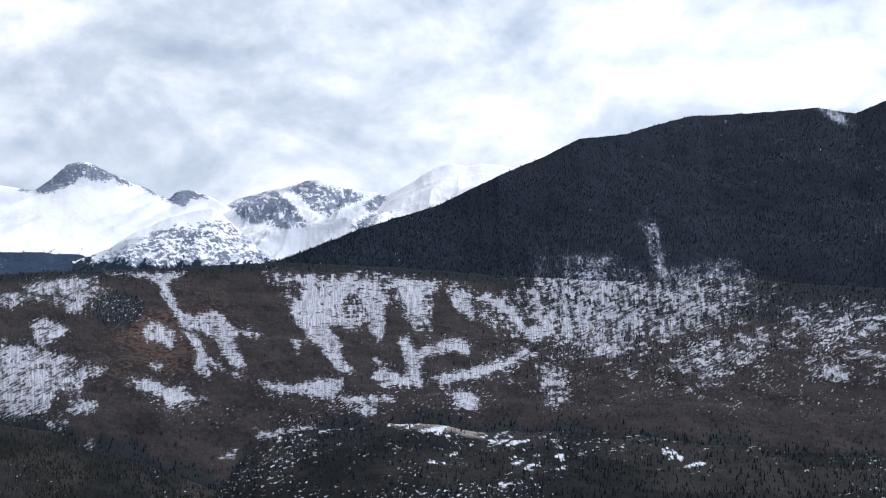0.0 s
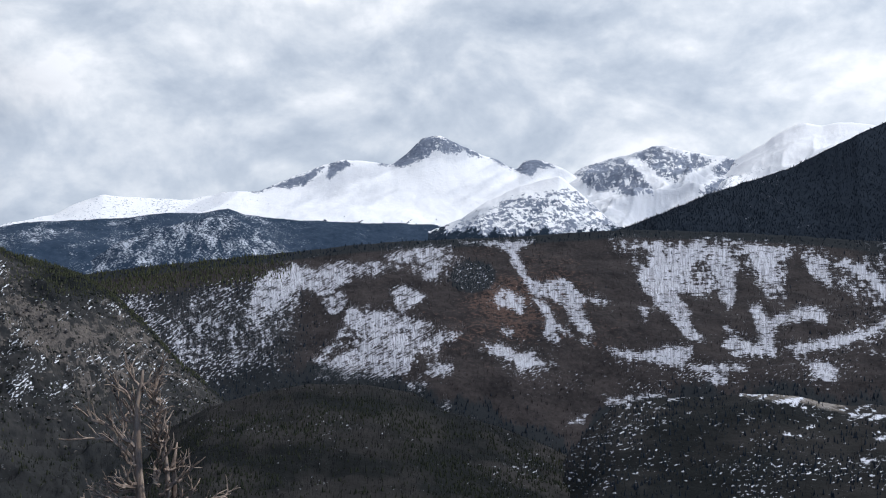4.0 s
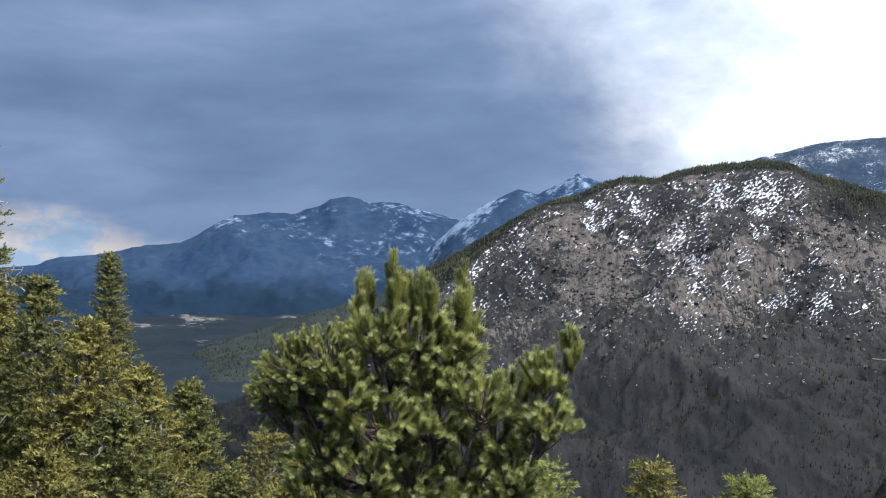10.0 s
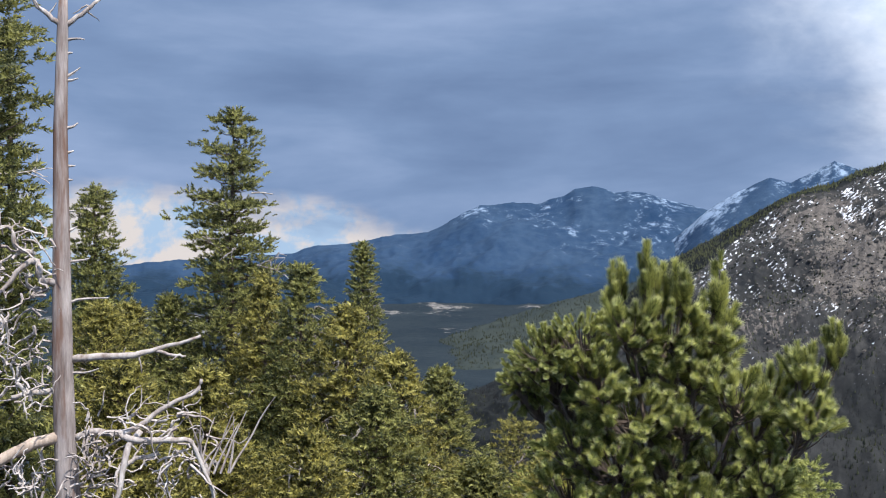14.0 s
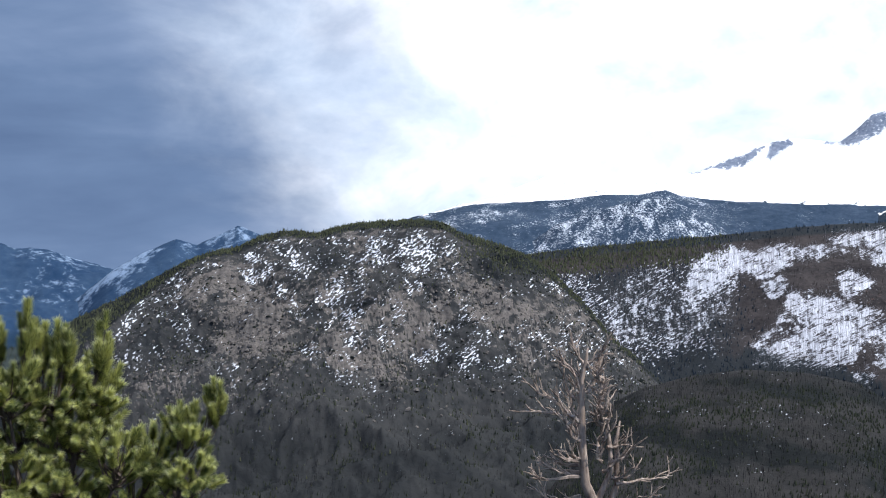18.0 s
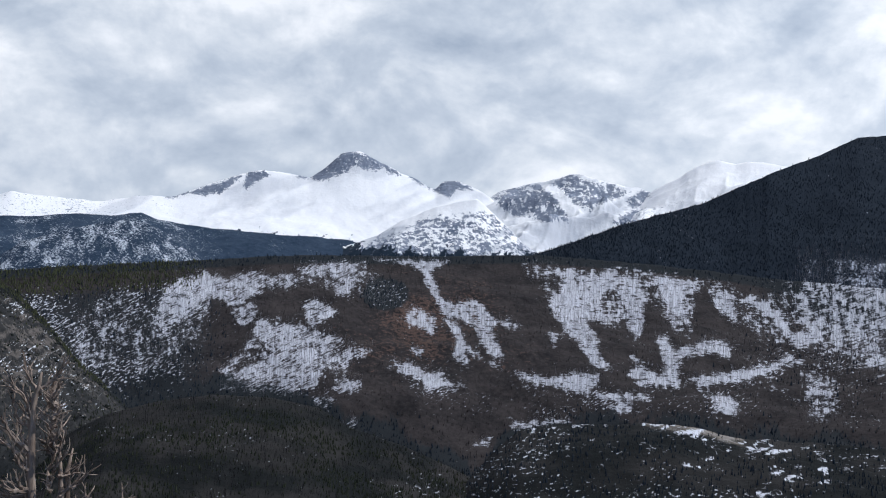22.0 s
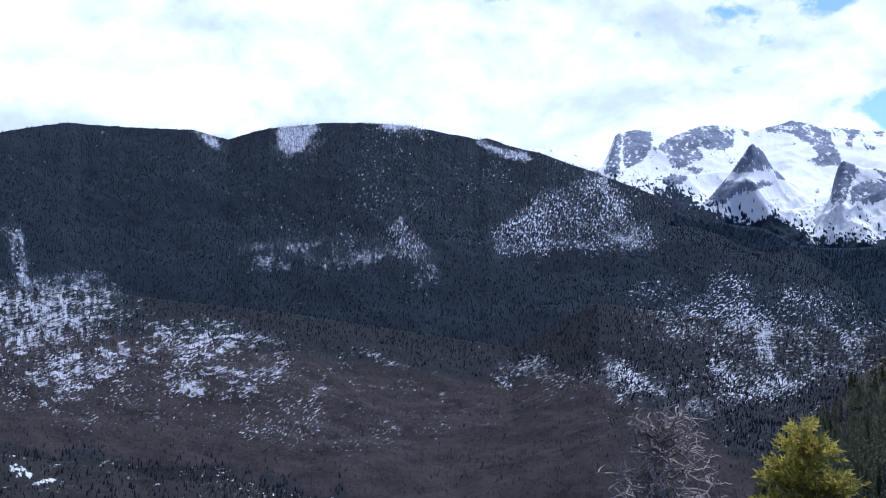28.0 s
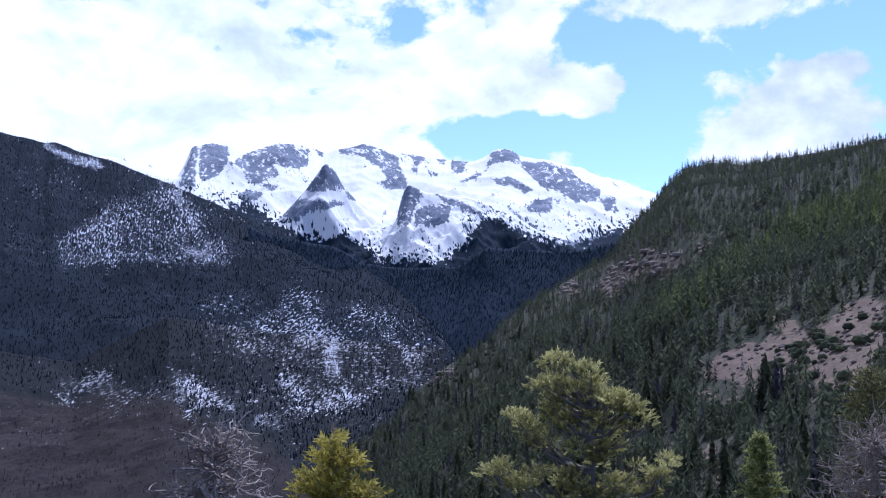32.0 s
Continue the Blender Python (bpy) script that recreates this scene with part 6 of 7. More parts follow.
            j = np.argmin((slope.x - x) ** 2 + (slope.y - y) ** 2)
            kind.matrix_basis = Matrix.LocRotScale((slope.x.flat[j], slope.y.flat[j], slope.z.flat[j] - 0.2), None, (6, 6, 6))


plant_hillside()


# ---- bushes and loose stones on the near hillside ----
def lump_template(seed):
    """A rounded, uneven lump one unit high."""
    r = np.random.default_rng(seed)
    v, f = [(0, 0, 1.0)], []
    for k, (rad, h) in enumerate(((0.42, 0.82), (0.6, 0.4), (0.5, 0.0))):
        v += [(rad * r.uniform(0.75, 1.2) * math.cos(a), rad * r.uniform(0.75, 1.2) * math.sin(a), h + r.normal(0, 0.06)) for a in np.arange(7) * 2 * math.pi / 7]
    for i in range(7):
        j = (i + 1) % 7
        f.append((0, 1 + i, 1 + j))
        for k in (0, 7):
            f += [(1 + k + i, 8 + k + i, 8 + k + j), (1 + k + i, 8 + k + j, 1 + k + j)]
    return np.array(v), np.array(f)


near_side = smooth(-slope.elevation, -4.0, 0.0)
p = slope.scatter(650, rng, np.clip(0.3 + 0.7 * earth, 0, 1) * near_side * smooth(fbm(slope.x, slope.y, 26, 3, 217), -0.25, 0.25))
h = rng.uniform(0.8, 3.0, len(p))
forest("hillside_bushes", lump_template(4), p, h, h * rng.uniform(1.0, 1.9, len(p)), FIR_SLOPE, "low dark green bushes on the earth slope", rng, "bushes")
STONE = wood_material("hillside_stone", (0.10, 0.085, 0.075), (0.26, 0.22, 0.19), 1.0)
p = slope.scatter(900, rng, np.clip(earth + crag, 0, 1))
h = rng.uniform(0.25, 1.0, len(p)) ** 1.5 + 0.2
ledge_p = slope.scatter(420, rng, np.clip(1.5 * crag - 0.4, 0, 1))
ledge_h = rng.uniform(0.8, 2.6, len(ledge_p))
forest("hillside_ledges", chunk_template(12), ledge_p, ledge_h, ledge_h * rng.uniform(1.4, 3.0, len(ledge_p)), STONE, "grey rock ledges breaking out of the wooded hillside", rng, "rocks")
forest("hillside_stones", lump_template(9), p, h, h * rng.uniform(1.0, 1.8, len(p)), STONE, "loose stones on the earth slope", rng, "stones")


def round_bush(seed):
    """A rounded evergreen bush, one unit high, of many small sprays."""
    r = np.random.default_rng(seed)
    verts, faces = [], []
    for k in range(190):
        a, u = k * 2.39996, (k + 0.5) / 190
        out = np.array([math.cos(a) * math.sqrt(1 - u * u) * 0.62, math.sin(a) * math.sqrt(1 - u * u) * 0.62, u * 0.95]) * r.uniform(0.72, 1.05)
        side, up = r.normal(0, 0.09, 3), r.normal(0, 0.09, 3)
        i = len(verts)
        verts += [out - side, out + side, out + up + out * 0.12]
        faces.append((i, i + 1, i + 2))
    ob = new("bush", mesh_from("bush", verts, faces, False))
    ob.data.materials.append(FIR_SLOPE)
    return tagged(ob, "rounded dark evergreen bush on the bare earth slope", "bush", "bushes on the earth slope")


def boulder(seed):
    v, f = lump_template(seed)
    ob = new("boulder", mesh_from("boulder", v, f, False))
    ob.data.materials.append(STONE)
    return tagged(ob, "pale weathered boulder on the bare earth slope", "boulder", "boulders on the earth slope")


def strew(kinds, count, density, size, seed):
    r = np.random.default_rng(seed)
    for i, (x, y, z) in enumerate(slope.scatter(count, r, density)):
        ob = kinds[i] if i < len(kinds) else copy_thing(kinds[i % len(kinds)], Matrix.Identity(4))
        s = r.uniform(*size)
        ob.matrix_basis = Matrix.LocRotScale((x, y, z - 0.12 * s), Euler((0, 0, r.random() * 6.28)), (s * r.uniform(1.0, 1.5), s * r.uniform(1.0, 1.5), s))


rim_of_earth = np.clip(4 * earth * (1 - earth) + 0.2 * earth, 0, 1) * near_side
strew([round_bush(1), round_bush(2), round_bush(3)], 60, rim_of_earth, (1.8, 4.2), 91)
strew([boulder(14), boulder(15)], 36, np.clip(earth, 0, 1) * near_side, (0.7, 1.7), 92)

# ---- near trees: building blocks ----
def bark_material(name, low, high, scale=14.0, stretch=0.15, rough=0.85, stain=None):
    m, nt, bsdf = material(name)
    p = place_of(nt)
    mp = nt.nodes.new("ShaderNodeMapping")
    mp.inputs["Scale"].default_value = (1, 1, stretch)
    nt.links.new(p, mp.inputs["Vector"])
    n = noise_tex(nt, mp.outputs[0], scale, 6, 0.7)
    big = noise_tex(nt, p, scale * 0.12, 3, 0.5)
    f = math_node(nt, "ADD", math_node(nt, "MULTIPLY", n, 0.65), math_node(nt, "MULTIPLY", big, 0.35))
    tone = mix(nt, ramp(nt, f, [(0.35, 0.0), (0.65, 1.0)]), low, high)
    if stain:
        # strips of brown bark that still cling to the wood
        tone = mix(nt, ramp(nt, noise_tex(nt, mp.outputs[0], 5.0, 5, 0.65), [(0.50, 0.0), (0.60, 0.85)]), tone, stain)
    nt.links.new(tone, bsdf.inputs["Base Color"])
    bsdf.inputs["Roughness"].default_value = rough
    bump(nt, bsdf, n, 0.5, 0.02)
    return m


def needle_material(name, low, high, tip, sheer=0.58):
    m, nt, bsdf = material(name)
    p = place_of(nt)
    clump = noise_tex(nt, p, 3.0, 4, 0.7)
    fine = nt.nodes.new("ShaderNodeNewGeometry").outputs["Random Per Island"]
    f = math_node(nt, "ADD", math_node(nt, "MULTIPLY", clump, 0.75), math_node(nt, "MULTIPLY", fine, 0.25))
    base = mix(nt, ramp(nt, f, [(0.40, 0.0), (0.60, 1.0)]), low, high)
    # shoot ends lightened: the sun's highlight put into the needle colour
    base = mix(nt, ramp(nt, attr_of(nt, "tip"), [(0.55, 0.0), (1.0, 0.8)]), base, tip)
    nt.links.new(base, bsdf.inputs["Base Color"])
    thin = nt.nodes.new("ShaderNodeBsdfTranslucent")
    nt.links.new(base, thin.inputs[0])
    both = nt.nodes.new("ShaderNodeMixShader")
    both.inputs[0].default_value = sheer
    nt.links.new(bsdf.outputs[0], both.inputs[1])
    nt.links.new(thin.outputs[0], both.inputs[2])
    nt.links.new(both.outputs[0], nt.nodes["Material Output"].inputs[0])
    bsdf.inputs["Roughness"].default_value = 0.55
    bsdf.inputs["Specular IOR Level"].default_value = 0.35
    return m


PINE_NEEDLES = needle_material("pine_needles", (0.12, 0.145, 0.042), (0.48, 0.49, 0.155), (0.80, 0.79, 0.50), 0.45)
FIR_NEEDLES = needle_material("fir_needles", (0.045, 0.055, 0.022), (0.29, 0.285, 0.085), (0.52, 0.49, 0.20), 0.28)
OLIVE_NEEDLES = needle_material("olive_needles", (0.055, 0.058, 0.02), (0.38, 0.34, 0.09), (0.62, 0.54, 0.19), 0.28)
YELLOW_NEEDLES = needle_material("yellow_needles", (0.22, 0.20, 0.04), (0.56, 0.48, 0.09), (0.66, 0.58, 0.20), 0.5)
PALE_NEEDLES = needle_material("pale_olive_needles", (0.28, 0.27, 0.10), (0.60, 0.56, 0.22), (0.74, 0.69, 0.36), 0.5)
BARK = bark_material("brown_bark", (0.055, 0.040, 0.033), (0.16, 0.125, 0.105))
SILVER = bark_material("weathered_silver_wood", (0.16, 0.118, 0.10), (0.56, 0.52, 0.50), 14.0, 0.35)
SNAG_BOLE = bark_material("snag_bole_wood", (0.12, 0.092, 0.084), (0.44, 0.39, 0.375), 16.0, 0.12, stain=(0.15, 0.085, 0.062))
REDDISH = bark_material("weathered_brown_wood", (0.075, 0.05, 0.04), (0.52, 0.42, 0.345), 9.0)
TAN_TWIG = bark_material("tan_twigs", (0.22, 0.18, 0.15), (0.52, 0.45, 0.38), 12.0)
TWIG = bark_material("grey_twigs", (0.13, 0.115, 0.105), (0.36, 0.32, 0.29), 12.0)
PALE_TWIG = bark_material("pale_grey_twigs", (0.20, 0.165, 0.145), (0.60, 0.53, 0.48), 12.0)


class Shape:
    """Triangles gathered for one mesh."""

    def __init__(self):
        self.v, self.f, self.t, self.n = [], [], [], 0

    def add(self, v, f, t=None):
        self.v.append(np.asarray(v, float))
        self.f.append(np.asarray(f, int) + self.n)
        self.t.append(np.zeros(len(v)) if t is None else np.asarray(t, float))
        self.n += len(v)

    def tube(self, points, radii, sides=6, knots=0.0, seed=0):
        pts = np.asarray(points, float)
        n = len(pts)
        radii = np.interp(np.linspace(0, 1, n), np.linspace(0, 1, len(radii)), radii)
        along = np.gradient(pts, axis=0)
        along /= np.maximum(np.linalg.norm(along, axis=1, keepdims=True), 1e-9)
        ref = np.where(np.abs(along[:, 2:3]) > 0.9, np.array([[1.0, 0, 0]]), np.array([[0, 0, 1.0]]))
        u = np.cross(along, ref)
        u /= np.maximum(np.linalg.norm(u, axis=1, keepdims=True), 1e-9)
        w = np.cross(along, u)
        a = np.linspace(0, 2 * math.pi, sides, endpoint=False)
        r = radii[:, None] * np.ones(sides)
        if knots:
            r = r * (1 + knots * fbm(np.arange(n)[:, None] * 0.9 + 0 * a, np.cos(a)[None] * 1.3 + 0 * r, 2.0, 3, seed))
        ring = pts[:, None] + r[..., None] * (np.cos(a)[None, :, None] * u[:, None] + np.sin(a)[None, :, None] * w[:, None])
        v = np.concatenate([ring.reshape(-1, 3), pts[:1], pts[-1:]])
        i, j = np.meshgrid(np.arange(n - 1), np.arange(sides), indexing="ij")
        k = (j + 1) % sides
        q = np.stack([i * sides + j, i * sides + k, (i + 1) * sides + k, (i + 1) * sides + j], -1).reshape(-1, 4)
        tri = np.concatenate([q[:, [0, 2, 1]], q[:, [0, 3, 2]]])
        s = np.arange(sides)
        caps = np.concatenate([np.stack([s, (s + 1) % sides, np.full(sides, n * sides)], -1),
                               np.stack([(n - 1) * sides + (s + 1) % sides, (n - 1) * sides + s, np.full(sides, n * sides + 1)], -1)])
        self.add(v, np.concatenate([tri, caps]))

    def tufts(self, template, at, towards, size, rng):
        """Copies of a needle tuft at places, each along its own direction."""
        if not len(at):
            return
        v, f, t = template
        at, d, size = np.asarray(at), np.asarray(towards), np.asarray(size)
        d = d / np.maximum(np.linalg.norm(d, axis=1, keepdims=True), 1e-9)
        ref = rng.normal(size=d.shape)
        u = np.cross(d, ref)
        u /= np.maximum(np.linalg.norm(u, axis=1, keepdims=True), 1e-9)
        w = np.cross(d, u)
        world = at[:, None] + size[:, None, None] * (v[None, :, :1] * u[:, None] + v[None, :, 1:2] * w[:, None] + v[None, :, 2:] * d[:, None])
        faces = (f[None] + (np.arange(len(at)) * len(v))[:, None, None]).reshape(-1, 3)
        self.add(world.reshape(-1, 3), faces, np.tile(t, len(at)))


def part(name, shape, mat, parent, label="", smooth=False, kind=""):
    v = np.concatenate(shape.v)
    ob = new(name, mesh_from(name, v, np.concatenate(shape.f), smooth, [("tip", np.concatenate(shape.t))]))
    ob.data.materials.append(mat)
    ob.parent = parent
    return tagged(ob, label, kind=kind)


def stand(name, x, y, label, category, group=""):
    """An empty on the ground that carries a thing's parts."""
    z = float(ground_height(np.array([x]), np.array([y]))[0]) - 0.05
    ob = new(name)
    ob.location = (x, y, z)
    return tagged(ob, label, category, group), np.array([x, y, z])


def brush(needles, spread, length, width):
    """A bottle-brush shoot one unit long, along z."""
    v, f, t = [], [], []
    for i in range(needles):
        k = i / needles
        a = i * 2.39996
        tilt = radians(spread * (1 - 0.35 * k))
        out = np.array([math.cos(a) * math.sin(tilt), math.sin(a) * math.sin(tilt), math.cos(tilt)])
        side = np.array([-math.sin(a), math.cos(a), 0]) * width
        root = np.array([0, 0, 0.05 + 0.85 * k])
        n = len(v)
        v += [root - side, root + side, root + out * length]
        t += [0.0, 0.0, 0.35 + 0.65 * k]
        f.append((n, n + 1, n + 2))
    return np.array(v), np.array(f), np.array(t)


FAT_SHOOT = brush(130, 62, 0.40, 0.036)
SMALL_SHOOT = brush(13, 60, 0.42, 0.095)


def curve(a, b, lift, n=6, wander=0.0, rng=None):
    """A bent line from a to b; lift raises the far half (up) or sags it (down)."""
    a, b = np.asarray(a, float), np.asarray(b, float)
    k = np.linspace(0, 1, n)[:, None]
    p = a + (b - a) * k
    p[:, 2] += lift * (k[:, 0] ** 2 - k[:, 0]) * np.linalg.norm(b - a)
    if wander:
        p[1:] += rng.normal(0, wander * np.linalg.norm(b - a), (n - 1, 3)) * k[1:] ** 0.5 * (1 - 0.6 * k[1:])
    return p


def cushion(at, way, size, where, wide, out, count, shoot, r, flat=0.42):
    """Adds the shoots of one flattened clump of foliage: domed above, thin below."""
    k = r.random(count) ** 0.5
    a = np.arange(count) * 2.39996 + r.random() * 6.28
    off = np.stack([np.cos(a) * k, np.sin(a) * k, flat * (np.sqrt(np.maximum(1 - k * k, 0)) - 0.45) * r.uniform(0.3, 1.1, count)], -1)
    at.extend(where + wide * off)
    way.extend(off * np.array([1.0, 1.0, 0.7]) + 0.35 * out + np.array([0, 0, 0.32]) + r.normal(0, 0.22, (count, 3)))
    size.extend(shoot * r.uniform(0.7, 1.25, count))


def conifer(name, x, y, top, radius, seed, label, boughs=110, shoot=0.17, wide=0.26, shape="spire", needles=None, bare=0.12, dead_twigs=0,
            gaps=0.35, low=None, group="", trunk=0.012, droop=0.25, whorls=30, profile=None, count=11, flat=0.42):
    """A living conifer: trunk, limbs and a crown of foliage clumps on boughs. top: height of its tip; low: height where the crown begins;
    profile: (metres below the tip, reach to the left, reach to the right)."""
    r = np.random.default_rng(seed)
    root, o = stand(name, x, y, label, "tree", group)
    tall = top - o[2]
    right, away = facing(x, y)
    tr, limbs, crown, twigs = Shape(), Shape(), Shape(), Shape()
    k = np.linspace(0, 1, 9)
    bend = np.stack([0.010 * tall * np.sin(k * 3.1), 0.010 * tall * np.sin(k * 3.1) * math.cos(seed), k * tall], -1)
    tr.tube(bend, [trunk * tall * 1.25, trunk * tall * 0.9, trunk * tall * 0.5, 0.008], 8, 0.15, seed)
    start = bare if low is None else max(bare, (low - o[2]) / tall)
    at, way, size = [], [], []
    sectors = r.random(7) * gaps
    for i in range(boughs):
        u = start + (0.985 - start) * (i + r.random() * 0.8) / boughs
        if shape == "spire":
            # whorls of boughs, set at other heights on either side
            side_step = 0.5 * (math.sin(i * 2.39996 + 0.6) > 0) + 0.3 * math.sin(9 * u)
            u = min(0.985, (math.floor(u * whorls + side_step) - side_step + 0.55 * r.random()) / whorls)
        ang = i * 2.39996 + r.normal(0, 0.35)
        way_out = np.array([math.cos(ang), math.sin(ang), 0.0])
        if profile:
            drop = (1 - u) * tall
            reach_left, reach_right = (np.interp(drop, [p[0] for p in profile], [p[q] for p in profile]) for q in (1, 2))
            c = way_out @ right
            full = (reach_right if c > 0 else reach_left) * c * c + 0.5 * (reach_left + reach_right) * (1 - c * c)
            reach = full * r.uniform(0.55, 1.06)
        else:
            full = {"spire": (1 - u) ** 0.75 * 1.05, "bushy": math.sqrt(max(0.0, 1 - (max(u - 0.35, 0) / 0.66) ** 2)), "cone": min(1.0, 2.0 * (1 - u)) ** 0.8}[shape]
            reach = radius * max(full, 0.06) * r.uniform(0.6, 1.08)
        reach *= 1 - sectors[int(ang * 7 / (2 * math.pi)) % 7] * r.random()
        base = np.array([np.interp(u, k, bend[:, 0]), np.interp(u, k, bend[:, 1]), u * tall])
        rise = (0.45 * u - droop) if shape == "spire" else (0.1 + 0.5 * u)
        tip = base + reach * (way_out + np.array([0, 0, rise]))
        line = curve(base, tip, 0.35, 6, 0.035, r)
        limbs.tube(line[::2], [0.012 + 0.012 * reach, 0.004], 3)
        n = max(1, int(reach / (wide * 1.05)))
        for j in range(n):
            q = 1.0 - (j + 0.25 * r.random()) / max(n, 1.6) * 0.9
            pnt = np.array([np.interp(q, np.linspace(0, 1, 6), line[:, c]) for c in range(3)])
            w = wide * r.uniform(0.7, 1.25) * (0.75 + 0.5 * (1 - q)) * min(1.0, 0.45 + reach)
            side = np.array([-way_out[1], way_out[0], 0]) * r.normal(0, 0.42) * min(reach, 1.0) * (1.15 - q) * 1.3
            cushion(at, way, size, pnt + side - way_out * w * 0.4, w, way_out, count, shoot, r, flat)
    for j in range(4):
        cushion(at, way, size, np.array([bend[-1, 0], bend[-1, 1], tall - 0.12 - 0.45 * j * wide]), wide * (0.28 + 0.13 * j), np.array([0, 0, 0.4]), 5, shoot, r, 0.9)
    crown.tufts(SMALL_SHOOT, at, way, size, r)
    for j in range(dead_twigs):
        u = r.uniform(start, 0.88)
        ang = r.random() * 2 * math.pi
        if profile:
            reach = 1.1 * np.interp((1 - u) * tall, [p[0] for p in profile], [0.5 * (p[1] + p[2]) for p in profile])
        else:
            reach = radius * (math.sqrt(max(0.0, 1 - (max(u - 0.35, 0) / 0.66) ** 2)) if shape == "bushy" else (1 - u) ** 0.75)
        reach = max(0.3, reach * r.uniform(0.85, 1.12))
        out = np.array([math.cos(ang), math.sin(ang), 0.0])
        b0 = np.array([0, 0, u * tall]) + out * reach * 0.45
        b1 = np.array([0, 0, u * tall]) + out * reach + np.array([0, 0, r.uniform(-0.1, 0.3)])
        twig = crooked(r, b0, b1 - b0, np.linalg.norm(b1 - b0), 6, 0.13)
        twigs.tube(twig, [0.020, 0.007], 4)
        for _ in range(4):
            s = twig[r.integers(2, 7)]
            twigs.tube(crooked(r, s, out * 0.7 + r.normal(0, 0.5, 3), r.uniform(0.12, 0.34), 4, 0.25), [0.011, 0.004], 3)
    part("trunk", tr, BARK, root, smooth=True)
    part("branchwork", limbs, BARK, root, kind="stuff")
    part("crown", crown, needles or FIR_NEEDLES, root, kind="stuff")
    if dead_twigs:
        part("deadwood", twigs, SILVER, root, "bare grey dead twigs", kind="stuff")
    return root


def facing(x, y):
    """Unit vectors to the right and away, as seen from the overlook."""
    d = math.hypot(x, y)
    return np.array([y / d, -x / d, 0]), np.array([x / d, y / d, 0])


def crooked(rng, start, way, length, n, wild):
    pts, d = [np.asarray(start, float)], np.asarray(way, float)
    d = d / np.linalg.norm(d)
    for _ in range(n):
        d = d + rng.normal(0, wild, 3)
        d /= np.linalg.norm(d)
        pts.append(pts[-1] + d * length / n)
    return np.array(pts)


# ---- the spreading pine below the overlook ----
def build_pine():
    r = np.random.default_rng(31)
    root, o = stand("pine_tree", -12.30, 7.56, "sunlit green pine with upright bushy shoots on the slope", "tree")
    right, away = facing(-12.30, 7.56)
    spot = lambda a, h, d: right * a + away * d + np.array([0, 0, h - o[2]])
    trunk = Shape()
    stem = np.array([spot(0.15, o[2], 0), spot(0.1, -3.0, 0.05), spot(0.0, -1.9, 0), spot(-0.05, -1.0, 0.05), spot(0.0, -0.2, 0), spot(-0.1, 0.7, 0)])
    trunk.tube(stem, [0.20, 0.16, 0.12, 0.08, 0.05], 9, 0.2, 3)
    # boughs: to the right, height, half-width, half-height, shoots, length of a shoot, how steeply the shoots stand
    crown_boughs = [(-0.58, 1.02, 0.09, 0.24, 6, 0.30, 2.4), (-0.25, 1.14, 0.07, 0.26, 6, 0.31, 2.6), (-0.10, 1.05, 0.07, 0.25, 5, 0.30, 2.4), (0.15, 1.06, 0.08, 0.24, 5, 0.31, 2.4), (0.57, 1.08, 0.07, 0.30, 7, 0.31, 2.6),
              (-0.42, 0.70, 0.28, 0.25, 14, 0.28, 0.9), (0.02, 0.66, 0.30, 0.26, 16, 0.29, 0.9), (0.44, 0.62, 0.24, 0.28, 15, 0.30, 1.0),
              (-1.00, 0.55, 0.30, 0.26, 34, 0.17, 0.5), (-1.36, 0.38, 0.30, 0.28, 38, 0.17, 0.4), (-1.66, 0.08, 0.24, 0.28, 30, 0.17, 0.3), (-1.20, 0.05, 0.34, 0.26, 32, 0.18, 0.4)]
    middle_boughs = [(-0.78, 0.10, 0.30, 0.28, 18, 0.27, 0.7), (-0.20, 0.20, 0.34, 0.30, 20, 0.29, 0.7), (0.34, 0.18, 0.34, 0.28, 20, 0.29, 0.8), (-0.42, -0.28, 0.40, 0.28, 20, 0.28, 0.6),
              (0.20, -0.32, 0.40, 0.26, 20, 0.28, 0.6), (0.78, -0.08, 0.26, 0.22, 13, 0.28, 1.0), (1.20, -0.04, 0.26, 0.20, 13, 0.28, 1.2), (1.56, 0.20, 0.18, 0.20, 11, 0.28, 1.5),
              (1.84, 0.46, 0.07, 0.22, 6, 0.27, 2.2), (1.52, -0.28, 0.26, 0.20, 13, 0.27, 0.8), (1.00, -0.50, 0.34, 0.24, 18, 0.27, 0.6), (-1.05, -0.62, 0.32, 0.26, 20, 0.25, 0.6)]
    low_boughs = [(-0.60, -0.85, 0.34, 0.26, 20, 0.26, 0.5), (0.00, -0.90, 0.36, 0.24, 18, 0.26, 0.5), (0.62, -0.90, 0.36, 0.26, 20, 0.26, 0.5), (1.12, -1.00, 0.30, 0.24, 16, 0.26, 0.5),
              (-1.15, -1.25, 0.36, 0.28, 22, 0.25, 0.5), (-0.50, -1.40, 0.40, 0.28, 22, 0.25, 0.5), (0.25, -1.42, 0.40, 0.28, 22, 0.26, 0.5), (0.95, -1.45, 0.36, 0.28, 20, 0.26, 0.5),
              (-0.9, -1.95, 0.5, 0.3, 20, 0.26, 0.5), (0.1, -2.0, 0.5, 0.3, 20, 0.26, 0.5), (0.9, -2.05, 0.5, 0.3, 20, 0.26, 0.5)]
    for i, (a, h, wide, high, count, long, up) in enumerate(crown_boughs + middle_boughs + low_boughs):
        limbs = Shape()
        d = r.uniform(-0.5, 0.35) * (1.0 if h < 0.9 else 0.4)
        centre = spot(a, h - 0.10, d)
